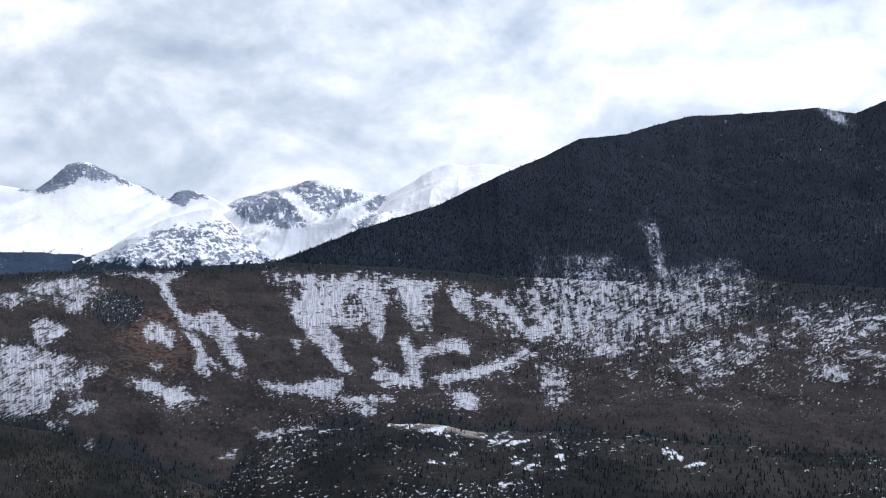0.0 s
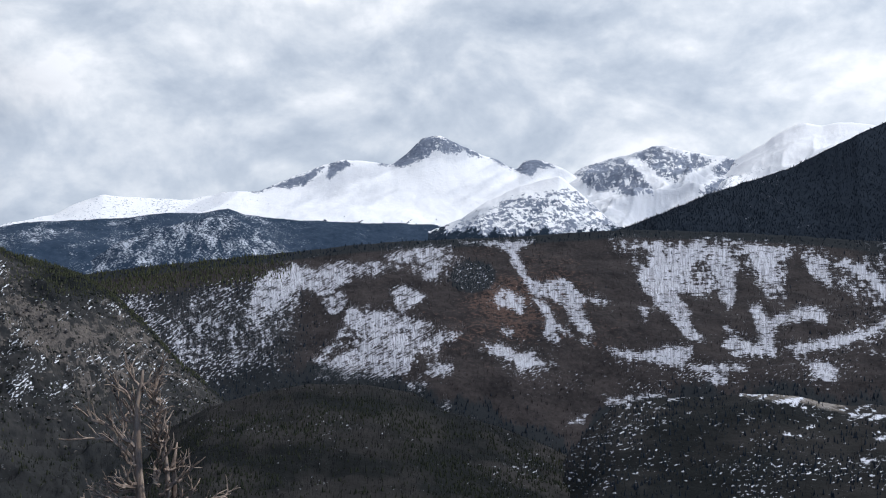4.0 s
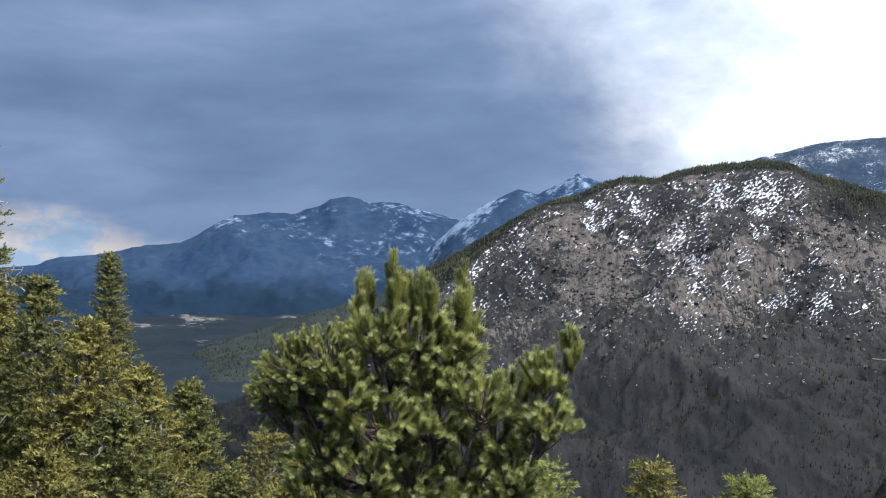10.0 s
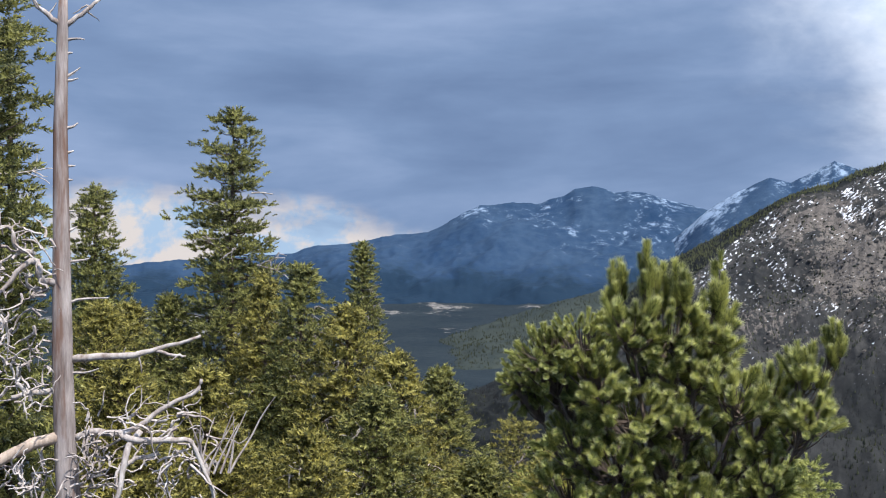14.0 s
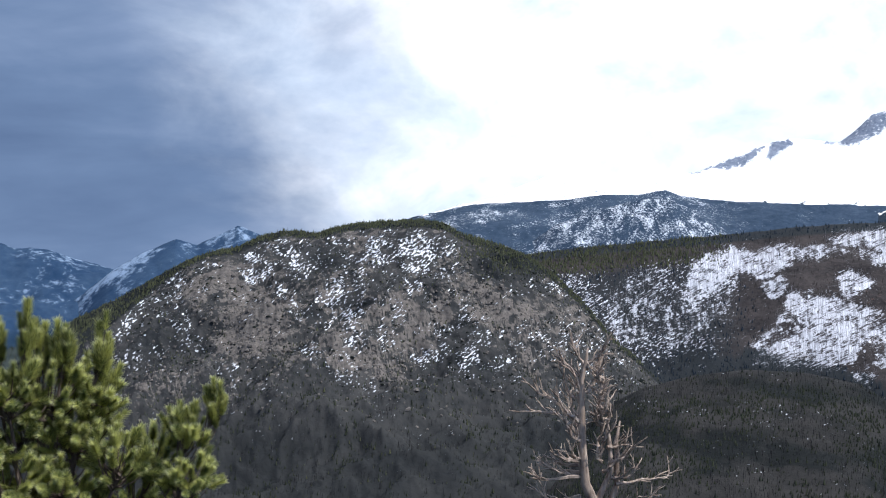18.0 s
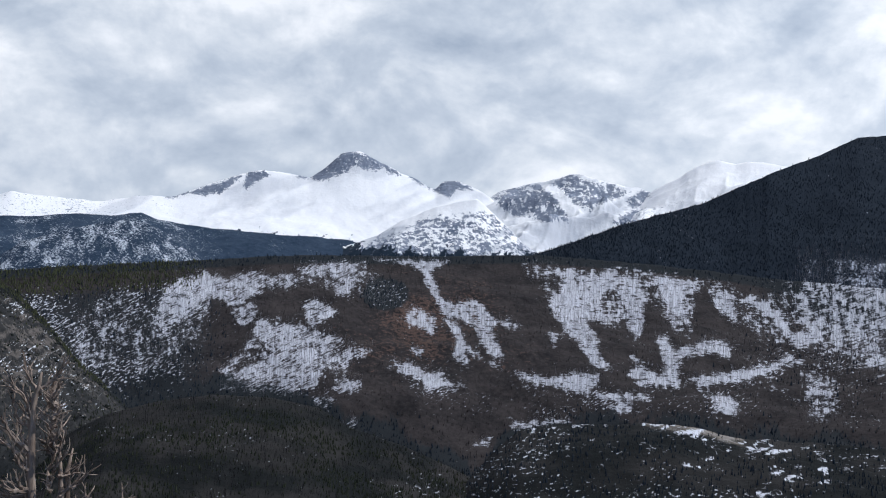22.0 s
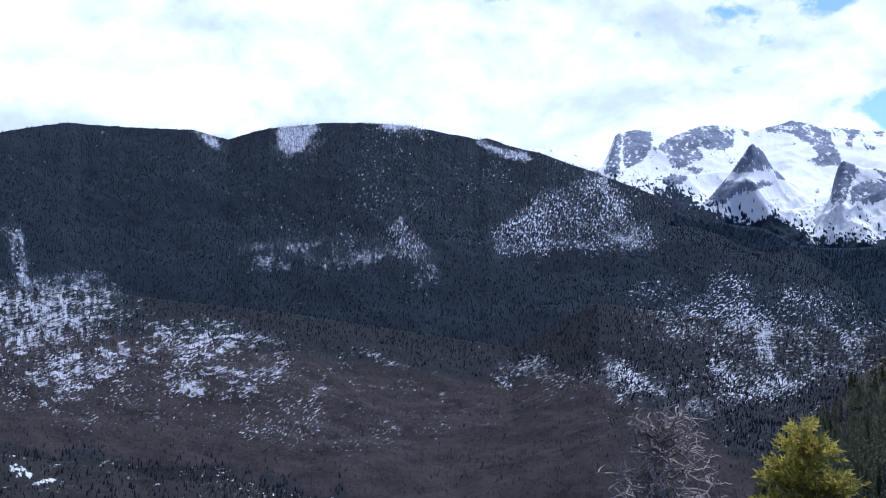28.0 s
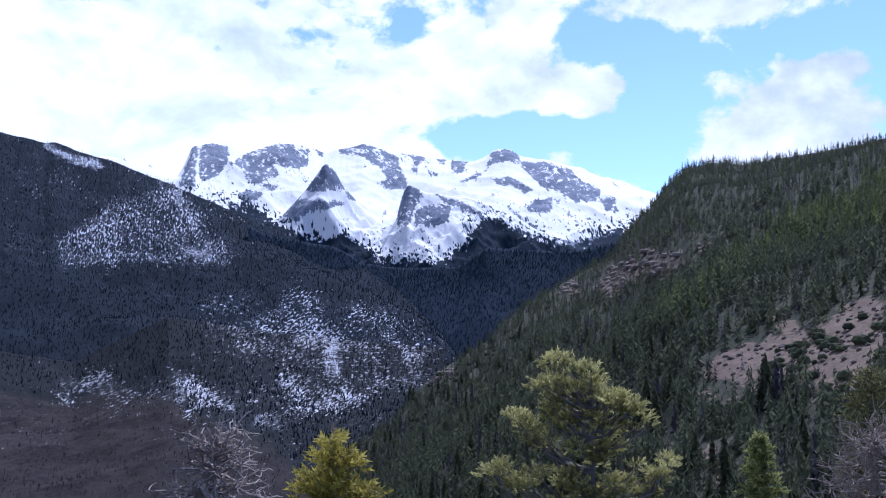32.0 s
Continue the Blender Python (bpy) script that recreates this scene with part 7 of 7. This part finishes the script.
        s = np.clip((h - 0.45 * abs(a) + 2.6) / 4.6 * 0.75, 0.08, 0.9)
        base = np.array([np.interp(s, np.linspace(0, 1, 6), stem[:, c]) for c in range(3)])
        line = curve(base, centre, 0.7 if abs(a) > 0.9 else 0.3, 9, 0.02, r)
        limbs.tube(line, [0.050, 0.030, 0.014], 6)
        at, way, size = [], [], []
        for j in range(int(count * 3.4)):
            v = r.normal(0, 1, 3)
            v = v / np.linalg.norm(v)
            v[2] = v[2] * 1.1 + 0.1
            off = right * v[0] * wide * 1.15 + away * v[1] * wide * 1.3 + np.array([0, 0, v[2] * high])
            off = off * r.uniform(0.5, 1.12)
            dirn = off / max(wide, high) * 0.9 + np.array([0, 0, up * r.uniform(0.5, 1.1)]) + r.normal(0, 0.18, 3)
            dirn /= np.linalg.norm(dirn)
            limbs.tube(curve(line[-2] + (centre - line[-2]) * r.random(), centre + off, 0.4, 4), [0.012, 0.006], 3)
            at.append(centre + off)
            way.append(dirn)
            size.append(long * 0.80 * r.uniform(0.75, 1.15))
        bough = part("branch", limbs, BARK, root)
        crown = Shape()
        crown.tufts(FAT_SHOOT, at, way, size, r)
        part("needles", crown, PINE_NEEDLES, bough, kind="stuff")
    part("trunk", trunk, BARK, root, smooth=True)


build_pine()


# ---- the silver snag ----
def build_snag():
    r = np.random.default_rng(5)
    x, y = -11.41, 0.79
    root, o = stand("dead_snag", x, y, "tall bare silver-grey dead trunk with twisted limbs", "dead tree")
    right, away = facing(x, y)
    spot = lambda a, h, d=0.0: right * a + away * d + np.array([0, 0, h - o[2]])
    trunk = Shape()
    trunk.tube(np.array([spot(0.10, o[2] - 0.1), spot(0.09, -2.0), spot(0.07, -0.9), spot(0.02, -0.2), spot(0.0, 0.6), spot(-0.01, 1.6), spot(-0.02, 2.6), spot(0.0, 3.5), spot(0.01, 4.0)]),
               [0.18, 0.15, 0.115, 0.098, 0.09, 0.075, 0.062, 0.05, 0.03], 12, 0.14, 8)
    bole = part("trunk", trunk, SNAG_BOLE, root, smooth=True)
    # limbs: line of (right, height, away), thick to thin
    limbs = [([(-0.02, -0.10, 0), (-0.28, -0.14, -0.1), (-0.6, -0.30, -0.15), (-0.92, -0.48, -0.2), (-1.3, -0.62, -0.3)], (0.062, 0.035), REDDISH, "thick brown limb"),
             ([(0.08, 0.58, 0), (0.28, 0.62, -0.1), (0.60, 0.62, -0.2), (0.86, 0.69, -0.2), (1.18, 0.79, -0.3)], (0.040, 0.014), SILVER, ""),
             ([(0.80, 0.65, -0.2), (0.95, 0.62, -0.25), (1.05, 0.61, -0.25)], (0.018, 0.010), SILVER, ""),
             ([(-0.05, 0.30, 0), (-0.22, 0.32, -0.1), (-0.42, 0.28, -0.15)], (0.034, 0.018), SILVER, ""),
             ([(-0.30, 0.32, -0.1), (-0.38, 0.40, -0.12), (-0.34, 0.45, -0.1)], (0.022, 0.012), SILVER, ""),
             ([(0.10, -0.12, 0), (0.26, -0.03, -0.1), (0.50, -0.08, -0.2), (0.71, 0.02, -0.2), (0.92, 0.20, -0.2), (1.16, 0.28, -0.25), (1.19, 0.40, -0.25)], (0.036, 0.014), SILVER, "")]
    limbs += [([(0.50, -0.08, -0.2), (0.58, -0.13, -0.25), (0.87, -0.13, -0.3), (1.10, -0.13, -0.3), (1.14, -0.25, -0.3), (1.29, -0.61, -0.35), (1.27, -0.76, -0.4)], (0.034, 0.014), SILVER, ""),
             ([(0.66, -0.05, -0.2), (0.53, -0.20, -0.25), (0.50, -0.46, -0.3), (0.45, -0.66, -0.3), (0.36, -0.82, -0.3)], (0.034, 0.018), SILVER, ""),
             ([(0.82, -0.25, -0.2), (0.60, -0.30, -0.2), (0.45, -0.41, -0.2), (0.47, -0.56, -0.25)], (0.026, 0.012), SILVER, ""),
             ([(-0.05, 1.27, 0), (-0.18, 1.27, -0.1), (-0.21, 1.47, -0.12), (-0.34, 1.42, -0.15), (-0.47, 1.22, -0.15), (-0.60, 1.12, -0.2)], (0.040, 0.014), SILVER, ""),
             ([(-0.23, 1.52, -0.12), (-0.39, 1.57, -0.15), (-0.42, 1.77, -0.15), (-0.60, 1.72, -0.2)], (0.026, 0.012), SILVER, ""),
             ([(-0.01, 3.55, 0), (-0.16, 3.66, 0), (-0.30, 3.85, 0)], (0.030, 0.012), SILVER, ""),
             ([(0.02, 3.55, 0), (0.16, 3.66, 0), (0.32, 3.80, 0)], (0.030, 0.012), SILVER, "")]
    for line, radii, mat, label in limbs:
        s = Shape()
        pts = np.array([spot(*p) for p in line])
        k = np.linspace(0, 1, len(pts))
        kk = np.linspace(0, 1, len(pts) * 3)
        fine = np.stack([np.interp(kk, k, pts[:, c]) for c in range(3)], -1)
        fine[1:-1] = (fine[:-2] + fine[1:-1] * 2 + fine[2:]) / 4 + r.normal(0, 0.006, (len(fine) - 2, 3))
        s.tube(fine, radii, 7, 0.2, 4)
        for _ in range(2):
            i = r.integers(len(fine) // 2, len(fine))
            s.tube(crooked(r, fine[i - 1], r.normal(0, 1, 3), r.uniform(0.08, 0.2), 4, 0.4), [radii[1] * 0.8, 0.003], 4)
        part("limb", s, mat, root, label, smooth=True)
    for h, side, l in [(3.42, 1, 0.16), (3.30, 1, 0.05), (3.10, 1, 0.14), (3.06, 1, 0.10), (2.64, 1, 0.12), (2.42, 1, 0.06), (2.30, 1, 0.07), (2.18, 1, 0.05), (1.72, 1, 0.10), (1.45, 1, 0.20), (1.08, 1, 0.36), (0.45, 1, 0.30), (2.9, -1, 0.04), (2.1, -1, 0.05), (1.9, 1, 0.06)]:
        s = Shape()
        s.tube(crooked(r, spot(0.04 * side, h), right * side + np.array([0, 0, 0.25]), l, 4, 0.15), [0.016, 0.006], 5)
        part("stub", s, SILVER, bole)
    tangle = Shape()
    for a0, a1, h0, h1, n in [(0.15, 1.3, -0.85, 0.1, 120), (-0.75, -0.1, 0.55, 1.75, 80), (-0.6, 0.2, -0.9, -0.3, 70), (-0.6, -0.1, 0.1, 0.6, 24)]:
        for _ in range(n):
            p = spot(r.uniform(a0, a1), r.uniform(h0, h1), r.uniform(-0.35, 0.25))
            tangle.tube(crooked(r, p, right * r.normal() + away * r.normal() * 0.5 + np.array([0, 0, r.normal()]), r.uniform(0.15, 0.5), 8, 0.42), [r.uniform(0.008, 0.017), 0.004], 4)
    for i in range(9):
        tangle.tube(crooked(r, spot(1.15 + 0.05 * i * r.random(), -0.45, -0.3), right * r.uniform(-0.1, 0.55) + np.array([0, 0, 1.0]), r.uniform(0.4, 0.8), 6, 0.08), [0.012, 0.004], 4)
    part("twig_tangle", tangle, SILVER, root, "tangle of bleached crooked twigs", kind="stuff")


build_snag()


# ---- the dead tree further down ----
def build_dead_tree():
    r = np.random.default_rng(12)
    x, y = -15.82, 23.64
    root, o = stand("dead_tree", x, y, "bare brown dead tree with upcurved branches", "dead tree")
    right, away = facing(x, y)
    spot = lambda a, h, d=0.0: right * a + away * d + np.array([0, 0, h - o[2]])
    stems = [[(0.95, o[2]), (0.85, -5.5), (0.55, -3.4), (0.2, -2.85), (0.0, -2.4), (-0.07, -1.6), (-0.09, -0.8), (-0.1, 0.0), (0.0, 0.45), (0.04, 0.75)],
             [(0.10, -4.2), (0.34, -2.7), (0.60, -2.1), (0.57, -1.6), (0.51, -1.0), (0.54, -0.75)], [(0.5, -3.2), (0.74, -2.4), (0.72, -1.4), (0.80, -0.95)]]
    for i, s in enumerate(stems):
        sh = Shape()
        sh.tube(np.array([spot(a, h, 0.1 * i) for a, h in s]), [0.22, 0.17, 0.11, 0.07, 0.022] if i == 0 else [0.10, 0.065, 0.018], 8, 0.2, i)
        part("trunk" if i == 0 else "stem", sh, REDDISH, root, smooth=True)
    limbs = [[(-0.10, -1.35), (-0.63, -0.78), (-1.0, -0.77), (-1.78, -0.72)], [(-0.12, -1.2), (-0.68, -0.47), (-1.1, -0.37), (-1.53, 0.02)],
             [(-0.1, -0.63), (-0.27, 0.2), (-0.63, 0.47)], [(0.03, 0.25), (-0.16, 0.5), (-0.35, 0.88)], [(0.03, 0.35), (0.31, 0.6), (0.47, 0.80)],
             [(-0.12, -1.9), (-0.53, -1.8), (-0.79, -1.57)], [(-0.1, -2.0), (-0.63, -2.02), (-0.95, -1.82)], [(-0.12, -2.15), (-0.74, -2.16), (-1.15, -2.05)]]
    limbs += [[(-0.1, -2.25), (-0.9, -2.3), (-1.26, -2.23)], [(0.7, -2.4), (1.14, -2.35), (1.51, -2.3), (1.93, -2.33), (2.02, -2.2)], [(0.6, -2.25), (0.94, -2.26), (1.2, -2.0)],
             [(0.5, -1.55), (0.75, -1.54), (1.0, -1.48)], [(0.1, -0.77), (0.52, -0.93), (0.62, -0.82)], [(0.0, -0.3), (0.2, -0.1), (0.28, 0.25)],
             [(-0.08, -0.5), (-0.4, -0.35), (-0.55, 0.05)], [(-0.1, -1.0), (-0.5, -0.7), (-0.75, -0.2)], [(0.6, -1.9), (0.95, -1.75), (1.12, -1.45)], [(-0.1, -2.7), (-0.8, -2.9), (-1.2, -2.6)], [(0.3, -2.9), (1.2, -2.9), (1.6, -2.6)]]
    for i in range(20):
        h, side = r.uniform(-2.6, 0.2), r.choice([-1, 1])
        l = r.uniform(0.35, 1.0) * (1.1 - 0.25 * (h + 2.6))
        limbs.append([(-0.05 if side < 0 else 0.4 - 0.1 * h * 0, h), (side * l * 0.6, h + 0.1), (side * l, h + r.uniform(0.25, 0.6))])
    for line in limbs:
        s = Shape()
        d0 = r.normal(0, 0.25)
        pts = np.array([spot(a, h, d0 * i) for i, (a, h) in enumerate(line)])
        k, kk = np.linspace(0, 1, len(pts)), np.linspace(0, 1, 12)
        fine = np.stack([np.interp(kk, k, pts[:, c]) for c in range(3)], -1)
        for _ in range(2):
            fine[1:-1] = (fine[:-2] + fine[1:-1] * 2 + fine[2:]) / 4
        fine[1:] += r.normal(0, 0.012, (11, 3))
        s.tube(fine, [0.05, 0.032, 0.013], 5)
        for j in range(8):
            i = r.integers(3, 12)
            w = (fine[min(i + 1, 11)] - fine[i - 1]) * 3 + np.array([0, 0, 0.35]) + r.normal(0, 0.18, 3)
            tw = crooked(r, fine[i - 1], w, r.uniform(0.2, 0.55), 6, 0.16)
            s.tube(tw, [0.022, 0.010], 4)
            if r.random() < 0.6:
                s.tube(crooked(r, tw[3], w + r.normal(0, 0.3, 3), r.uniform(0.12, 0.3), 4, 0.2), [0.013, 0.007], 3)
        part("limb", s, REDDISH, root)


build_dead_tree()


# ---- trees of the left stand ----
STAND = "conifers of the stand"
TALL_FIR = [(0, 0.05, 0.05), (0.25, 0.30, 0.30), (0.55, 0.50, 0.45), (0.9, 0.88, 0.58), (1.15, 0.55, 0.5), (1.35, 1.16, 0.62), (1.7, 0.8, 0.55), (2.2, 1.55, 0.78), (2.55, 0.95, 0.8), (2.85, 1.35, 1.1), (3.3, 1.1, 1.1), (3.8, 1.15, 1.2), (5.0, 1.5, 1.5), (8.0, 1.7, 1.7)]
SLIM_FIR = [(0, 0.1, 0.1), (0.5, 0.55, 0.5), (1.5, 0.75, 0.75), (3.0, 0.95, 1.1), (6.0, 1.5, 1.6), (12.0, 2.2, 2.2)]
conifer("fir_tree", -23.97, 4.79, 4.36, 3.5, 41, "tall layered fir with gaps between its branch tiers", 230, 0.16, 0.31, "spire", FIR_NEEDLES, gaps=0.25, group=STAND, dead_twigs=8, droop=0.16, low=-2.5, whorls=24, profile=TALL_FIR, flat=0.28)
conifer("fir_tree", -55.81, 17.37, 1.75, 3.6, 42, "slender fir spire with bleached branch tips", 170, 0.28, 0.34, "spire", FIR_NEEDLES, gaps=0.2, group=STAND, dead_twigs=44, low=-4, profile=[(d, 0.72 * a, 0.8 * b) for d, a, b in SLIM_FIR], count=7, whorls=50, flat=0.8, droop=0.1)
conifer("fir_tree", -45.27, 3.83, 3.75, 3.4, 43, "narrow dark green fir behind the snag", 210, 0.26, 0.36, "spire", FIR_NEEDLES, group=STAND, low=-5, gaps=0.15, profile=SLIM_FIR, count=10, whorls=70, flat=0.8, droop=0.1)
conifer("fir_tree", -15.45, -0.22, 5.6, 1.25, 44, "tall bushy conifer beside the silver snag", 260, 0.16, 0.24, "bushy", FIR_NEEDLES, gaps=0.3, group=STAND, dead_twigs=25)
conifer("fir_tree", -16.6, 0.42, 4.5, 0.95, 45, "thin open conifer with a few sparse branches", 60, 0.15, 0.20, "spire", FIR_NEEDLES, gaps=0.6, group=STAND, dead_twigs=14)
conifer("fir_tree", -15.2, -1.6, 5.6, 2.3, 46, "tall bushy conifer at the stand's edge", 170, 0.18, 0.30, "bushy", FIR_NEEDLES, group=STAND)
for i, (x, y, top, radius, kind, twigs) in enumerate([(-20.77, 5.37, 1.26, 1.35, "cone", 14), (-19.62, 5.85, 0.56, 1.5, "cone", 26), (-18.42, 6.3, -0.16, 1.35, "cone", 22), (-20.96, 8.05, -0.72, 1.1, "cone", 6),
        (-22.2, 5.0, 1.05, 1.3, "cone", 10), (-26.26, 3.03, 0.37, 1.7, "cone", 8), (-24.21, 3.55, 0.6, 1.5, "cone", 10), (-22.34, 2.09, 0.57, 1.6, "cone", 12),
        (-18.6, 3.3, -0.3, 1.3, "cone", 18), (-17.3, 5.6, -0.6, 1.3, "cone", 22), (-17.0, 1.9, 0.0, 1.5, "cone", 18), (-16.2, 4.3, -1.0, 1.2, "cone", 18),
        (-17.4, 7.4, -1.79, 1.1, "cone", 10)]):
    conifer("pine_tree", x, y, top, radius, 60 + i, "dense olive-green pine with dead twigs in the stand", 150, 0.17, 0.26, kind, OLIVE_NEEDLES if i % 3 else FIR_NEEDLES, gaps=0.4, group=STAND, dead_twigs=twigs * 2, low=-4.5, flat=0.5)
for i, (x, y, top, radius) in enumerate([(-22.21, 10.23, -2.0, 0.9), (-16.6, 8.2, -1.45, 0.9), (-15.04, 13.85, -1.95, 0.8), (-13.84, 10.6, -1.45, 0.9), (-15.85, 7.9, -1.6, 1.0), (-13.9, 14.9, -2.1, 0.7)]):
    conifer("pine_sapling", x, y, top, radius, 90 + i, "low young pine on the slope", 90, 0.15, 0.22, "bushy", PINE_NEEDLES if i % 2 else OLIVE_NEEDLES, dead_twigs=6, group="young pines on the slope")


# ---- trees on the right ----
def open_pine(name, x, y, tips, seed, needles, label, shoot, spread, stem_top, thick, leader=None):
    """A young or open pine whose limbs end in separate clumps. tips: (right, height)."""
    r = np.random.default_rng(seed)
    root, o = stand(name, x, y, label, "tree")
    right, away = facing(x, y)
    spot = lambda a, h, d=0.0: right * a + away * d + np.array([0, 0, h - o[2]])
    trunk, limbs, crown = Shape(), Shape(), Shape()
    stem = curve(spot(0, o[2]), spot(0, stem_top), 0.0, 8, 0.012, r)
    trunk.tube(stem, [thick, thick * 0.7, thick * 0.2], 8, 0.2, seed)
    at, way, size = [], [], []
    for a, h in tips:
        for c in range(2):
            tip = spot(a + c * r.normal(0, spread * 0.5), h - c * abs(r.normal(0, spread * 0.5)), r.normal(0, spread * 1.2))
            s = np.clip((h - abs(a) * 0.7 - o[2]) / (stem_top - o[2]), 0.1, 0.97)
            base = np.array([np.interp(s, np.linspace(0, 1, 8), stem[:, q]) for q in range(3)])
            line = curve(base, tip, 0.5, 8, 0.04, r)
            limbs.tube(line, [thick * 0.35, thick * 0.12], 5)
            out = (tip - base) / np.linalg.norm(tip - base)
            cushion(at, way, size, tip, spread * r.uniform(0.7, 1.2), out, 10, shoot, r, 0.8)
            for q in r.uniform(0.5, 0.9, 1):
                p = np.array([np.interp(q, np.linspace(0, 1, 8), line[:, w]) for w in range(3)])
                cushion(at, way, size, p + r.normal(0, spread * 0.3, 3), spread * 0.6, out, 4, shoot, r, 0.8)
    crown.tufts(SMALL_SHOOT, at, way, size, r)
    part("trunk", trunk, TWIG, root, smooth=True)
    part("branchwork", limbs, TWIG, root, kind="stuff")
    part("crown", crown, needles, root, kind="stuff")
    if leader:
        s = Shape()
        s.tufts(SMALL_SHOOT, [spot(0, leader - 0.03), spot(-0.01, leader)], [(0, 0, 1), (0.1, 0, 1)], [0.05, 0.045], r)
        part("leader_bud", s, REDDISH, root, "reddish leader bud")
    return root


open_pine("young_pine", 4.40, 4.74, [(0.0, 1.23), (-0.05, 1.16), (0.04, 1.17), (-0.09, 1.08), (0.07, 1.12), (-0.12, 1.0), (0.01, 1.06), (-0.06, 0.98), (0.06, 0.98), (0.13, 1.0), (0.15, 0.95), (-0.13, 0.88), (0.0, 0.88), (0.09, 0.85), (0.14, 0.84), (-0.16, 0.75), (-0.07, 0.76), (0.04, 0.72), (0.14, 0.68), (-0.14, 0.55), (0.18, 0.5), (0.0, 0.5)], 71, YELLOW_NEEDLES, "young yellow-green pine with a reddish tip", 0.075, 0.05, 1.25, 0.02, 1.29)
# lobes of the crown: to the right, height, half-width, half-height, how many limbs
OPEN_LOBES = [(-0.37, 1.56, 0.39, 0.24, 6), (-0.63, 1.37, 0.24, 0.2, 3), (-0.08, 1.36, 0.2, 0.16, 3), (0.31, 1.1, 0.3, 0.2, 5), (0.52, 0.95, 0.2, 0.24, 3), (0.22, 0.7, 0.28, 0.2, 4), (-0.95, 0.89, 0.17, 0.14, 3), (-0.65, 0.78, 0.28, 0.17, 4), (-0.28, 0.92, 0.32, 0.24, 4)]
OPEN_LOBES += [(-0.19, 0.48, 0.32, 0.2, 4), (-1.34, 0.26, 0.17, 0.14, 3), (-1.04, 0.11, 0.28, 0.16, 4), (-0.6, 0.11, 0.32, 0.17, 4), (-0.09, 0.04, 0.32, 0.16, 4), (0.34, 0.19, 0.24, 0.2, 4), (0.73, 0.15, 0.2, 0.14, 3), (0.92, 0.33, 0.08, 0.09, 2), (-0.42, 1.15, 0.24, 0.16, 3), (-0.9, -0.75, 0.5, 0.3, 6), (0.0, -0.8, 0.5, 0.3, 6), (0.9, -0.8, 0.5, 0.3, 6)]
scatter_tips = np.random.default_rng(19)
OPEN_TIPS = [(a + wide * scatter_tips.uniform(-0.9, 0.9), h + high * scatter_tips.uniform(-0.6, 0.85)) for a, h, wide, high, n in OPEN_LOBES for _ in range(n)]
open_pine("open_pine", 13.45, 9.50, OPEN_TIPS,
          72, PALE_NEEDLES, "open olive-green pine with clumped foliage", 0.12, 0.12, 1.2, 0.06)
conifer("fir_tree", 26.96, 14.12, 0.0, 1.0, 73, "small bright green fir on the slope below", 110, 0.18, 0.2, "spire", PINE_NEEDLES)
conifer("fir_tree", 25.3, 16.1, -1.2, 0.7, 75, "small green fir seedling on the slope", 70, 0.17, 0.2, "spire", OLIVE_NEEDLES)
conifer("fir_tree", 65.06, 26.95, 1.2, 2.2, 74, "dark broad fir on the open earth slope", 110, 0.34, 0.5, "bushy", FIR_NEEDLES)


def bare_bush(name, x, y, top, spread, seed, label, stems, mat, depth):
    """A leafless bush or small tree: many forking twigs."""
    r = np.random.default_rng(seed)
    root, o = stand(name, x, y, label, "bush")
    tall = top - o[2]
    trunk, twigs = Shape(), Shape()
    main = crooked(r, (0, 0, 0), (0.03, 0.02, 1), tall * 0.94, 8, 0.04)
    trunk.tube(main, [0.05 * tall / 3, 0.02], 7, 0.2, seed)
    part("trunk", trunk, mat, root, smooth=True)
    for _ in range(stems):
        below = depth * r.random() ** 1.3
        k = np.clip((tall - below) / tall, 0.05, 1.0)
        start = np.array([np.interp(k, np.linspace(0, 1, 9), main[:, c]) for c in range(3)])
        ang = r.random() * 2 * math.pi
        w = np.array([math.cos(ang), math.sin(ang), r.uniform(-0.15, 0.55)])
        reach = spread * (0.5 + 0.5 * min(1.0, below / (0.5 * depth))) * r.uniform(0.55, 1.1)
        limb = crooked(r, start, w, reach, 7, 0.3)
        twigs.tube(limb, [0.024, 0.010], 4)
        for _ in range(3):
            j = r.integers(2, 8)
            t1 = crooked(r, limb[j], w + r.normal(0, 0.6, 3) + np.array([0, 0, 0.3]), spread * r.uniform(0.2, 0.45), 5, 0.35)
            twigs.tube(t1, [0.010, 0.005], 3)
            twigs.tube(crooked(r, t1[2], w + r.normal(0, 0.9, 3), spread * r.uniform(0.12, 0.3), 4, 0.35), [0.005, 0.003], 3)
    part("twigwork", twigs, mat, root, kind="stuff")
    return root


bare_bush("bare_tree", 8.05, 10.77, 1.16, 0.76, 81, "small bare tree with a thicket of grey twigs", 120, PALE_TWIG, 1.5)
bare_bush("bare_bush", 22.5, 9.5, 0.45, 1.5, 82, "leafless pale bush on the slope", 170, TAN_TWIG, 3.0)
bare_bush("bare_bush", 20.6, 7.0, 0.5, 1.5, 83, "leafless pale bush on the slope", 150, TAN_TWIG, 3.0)
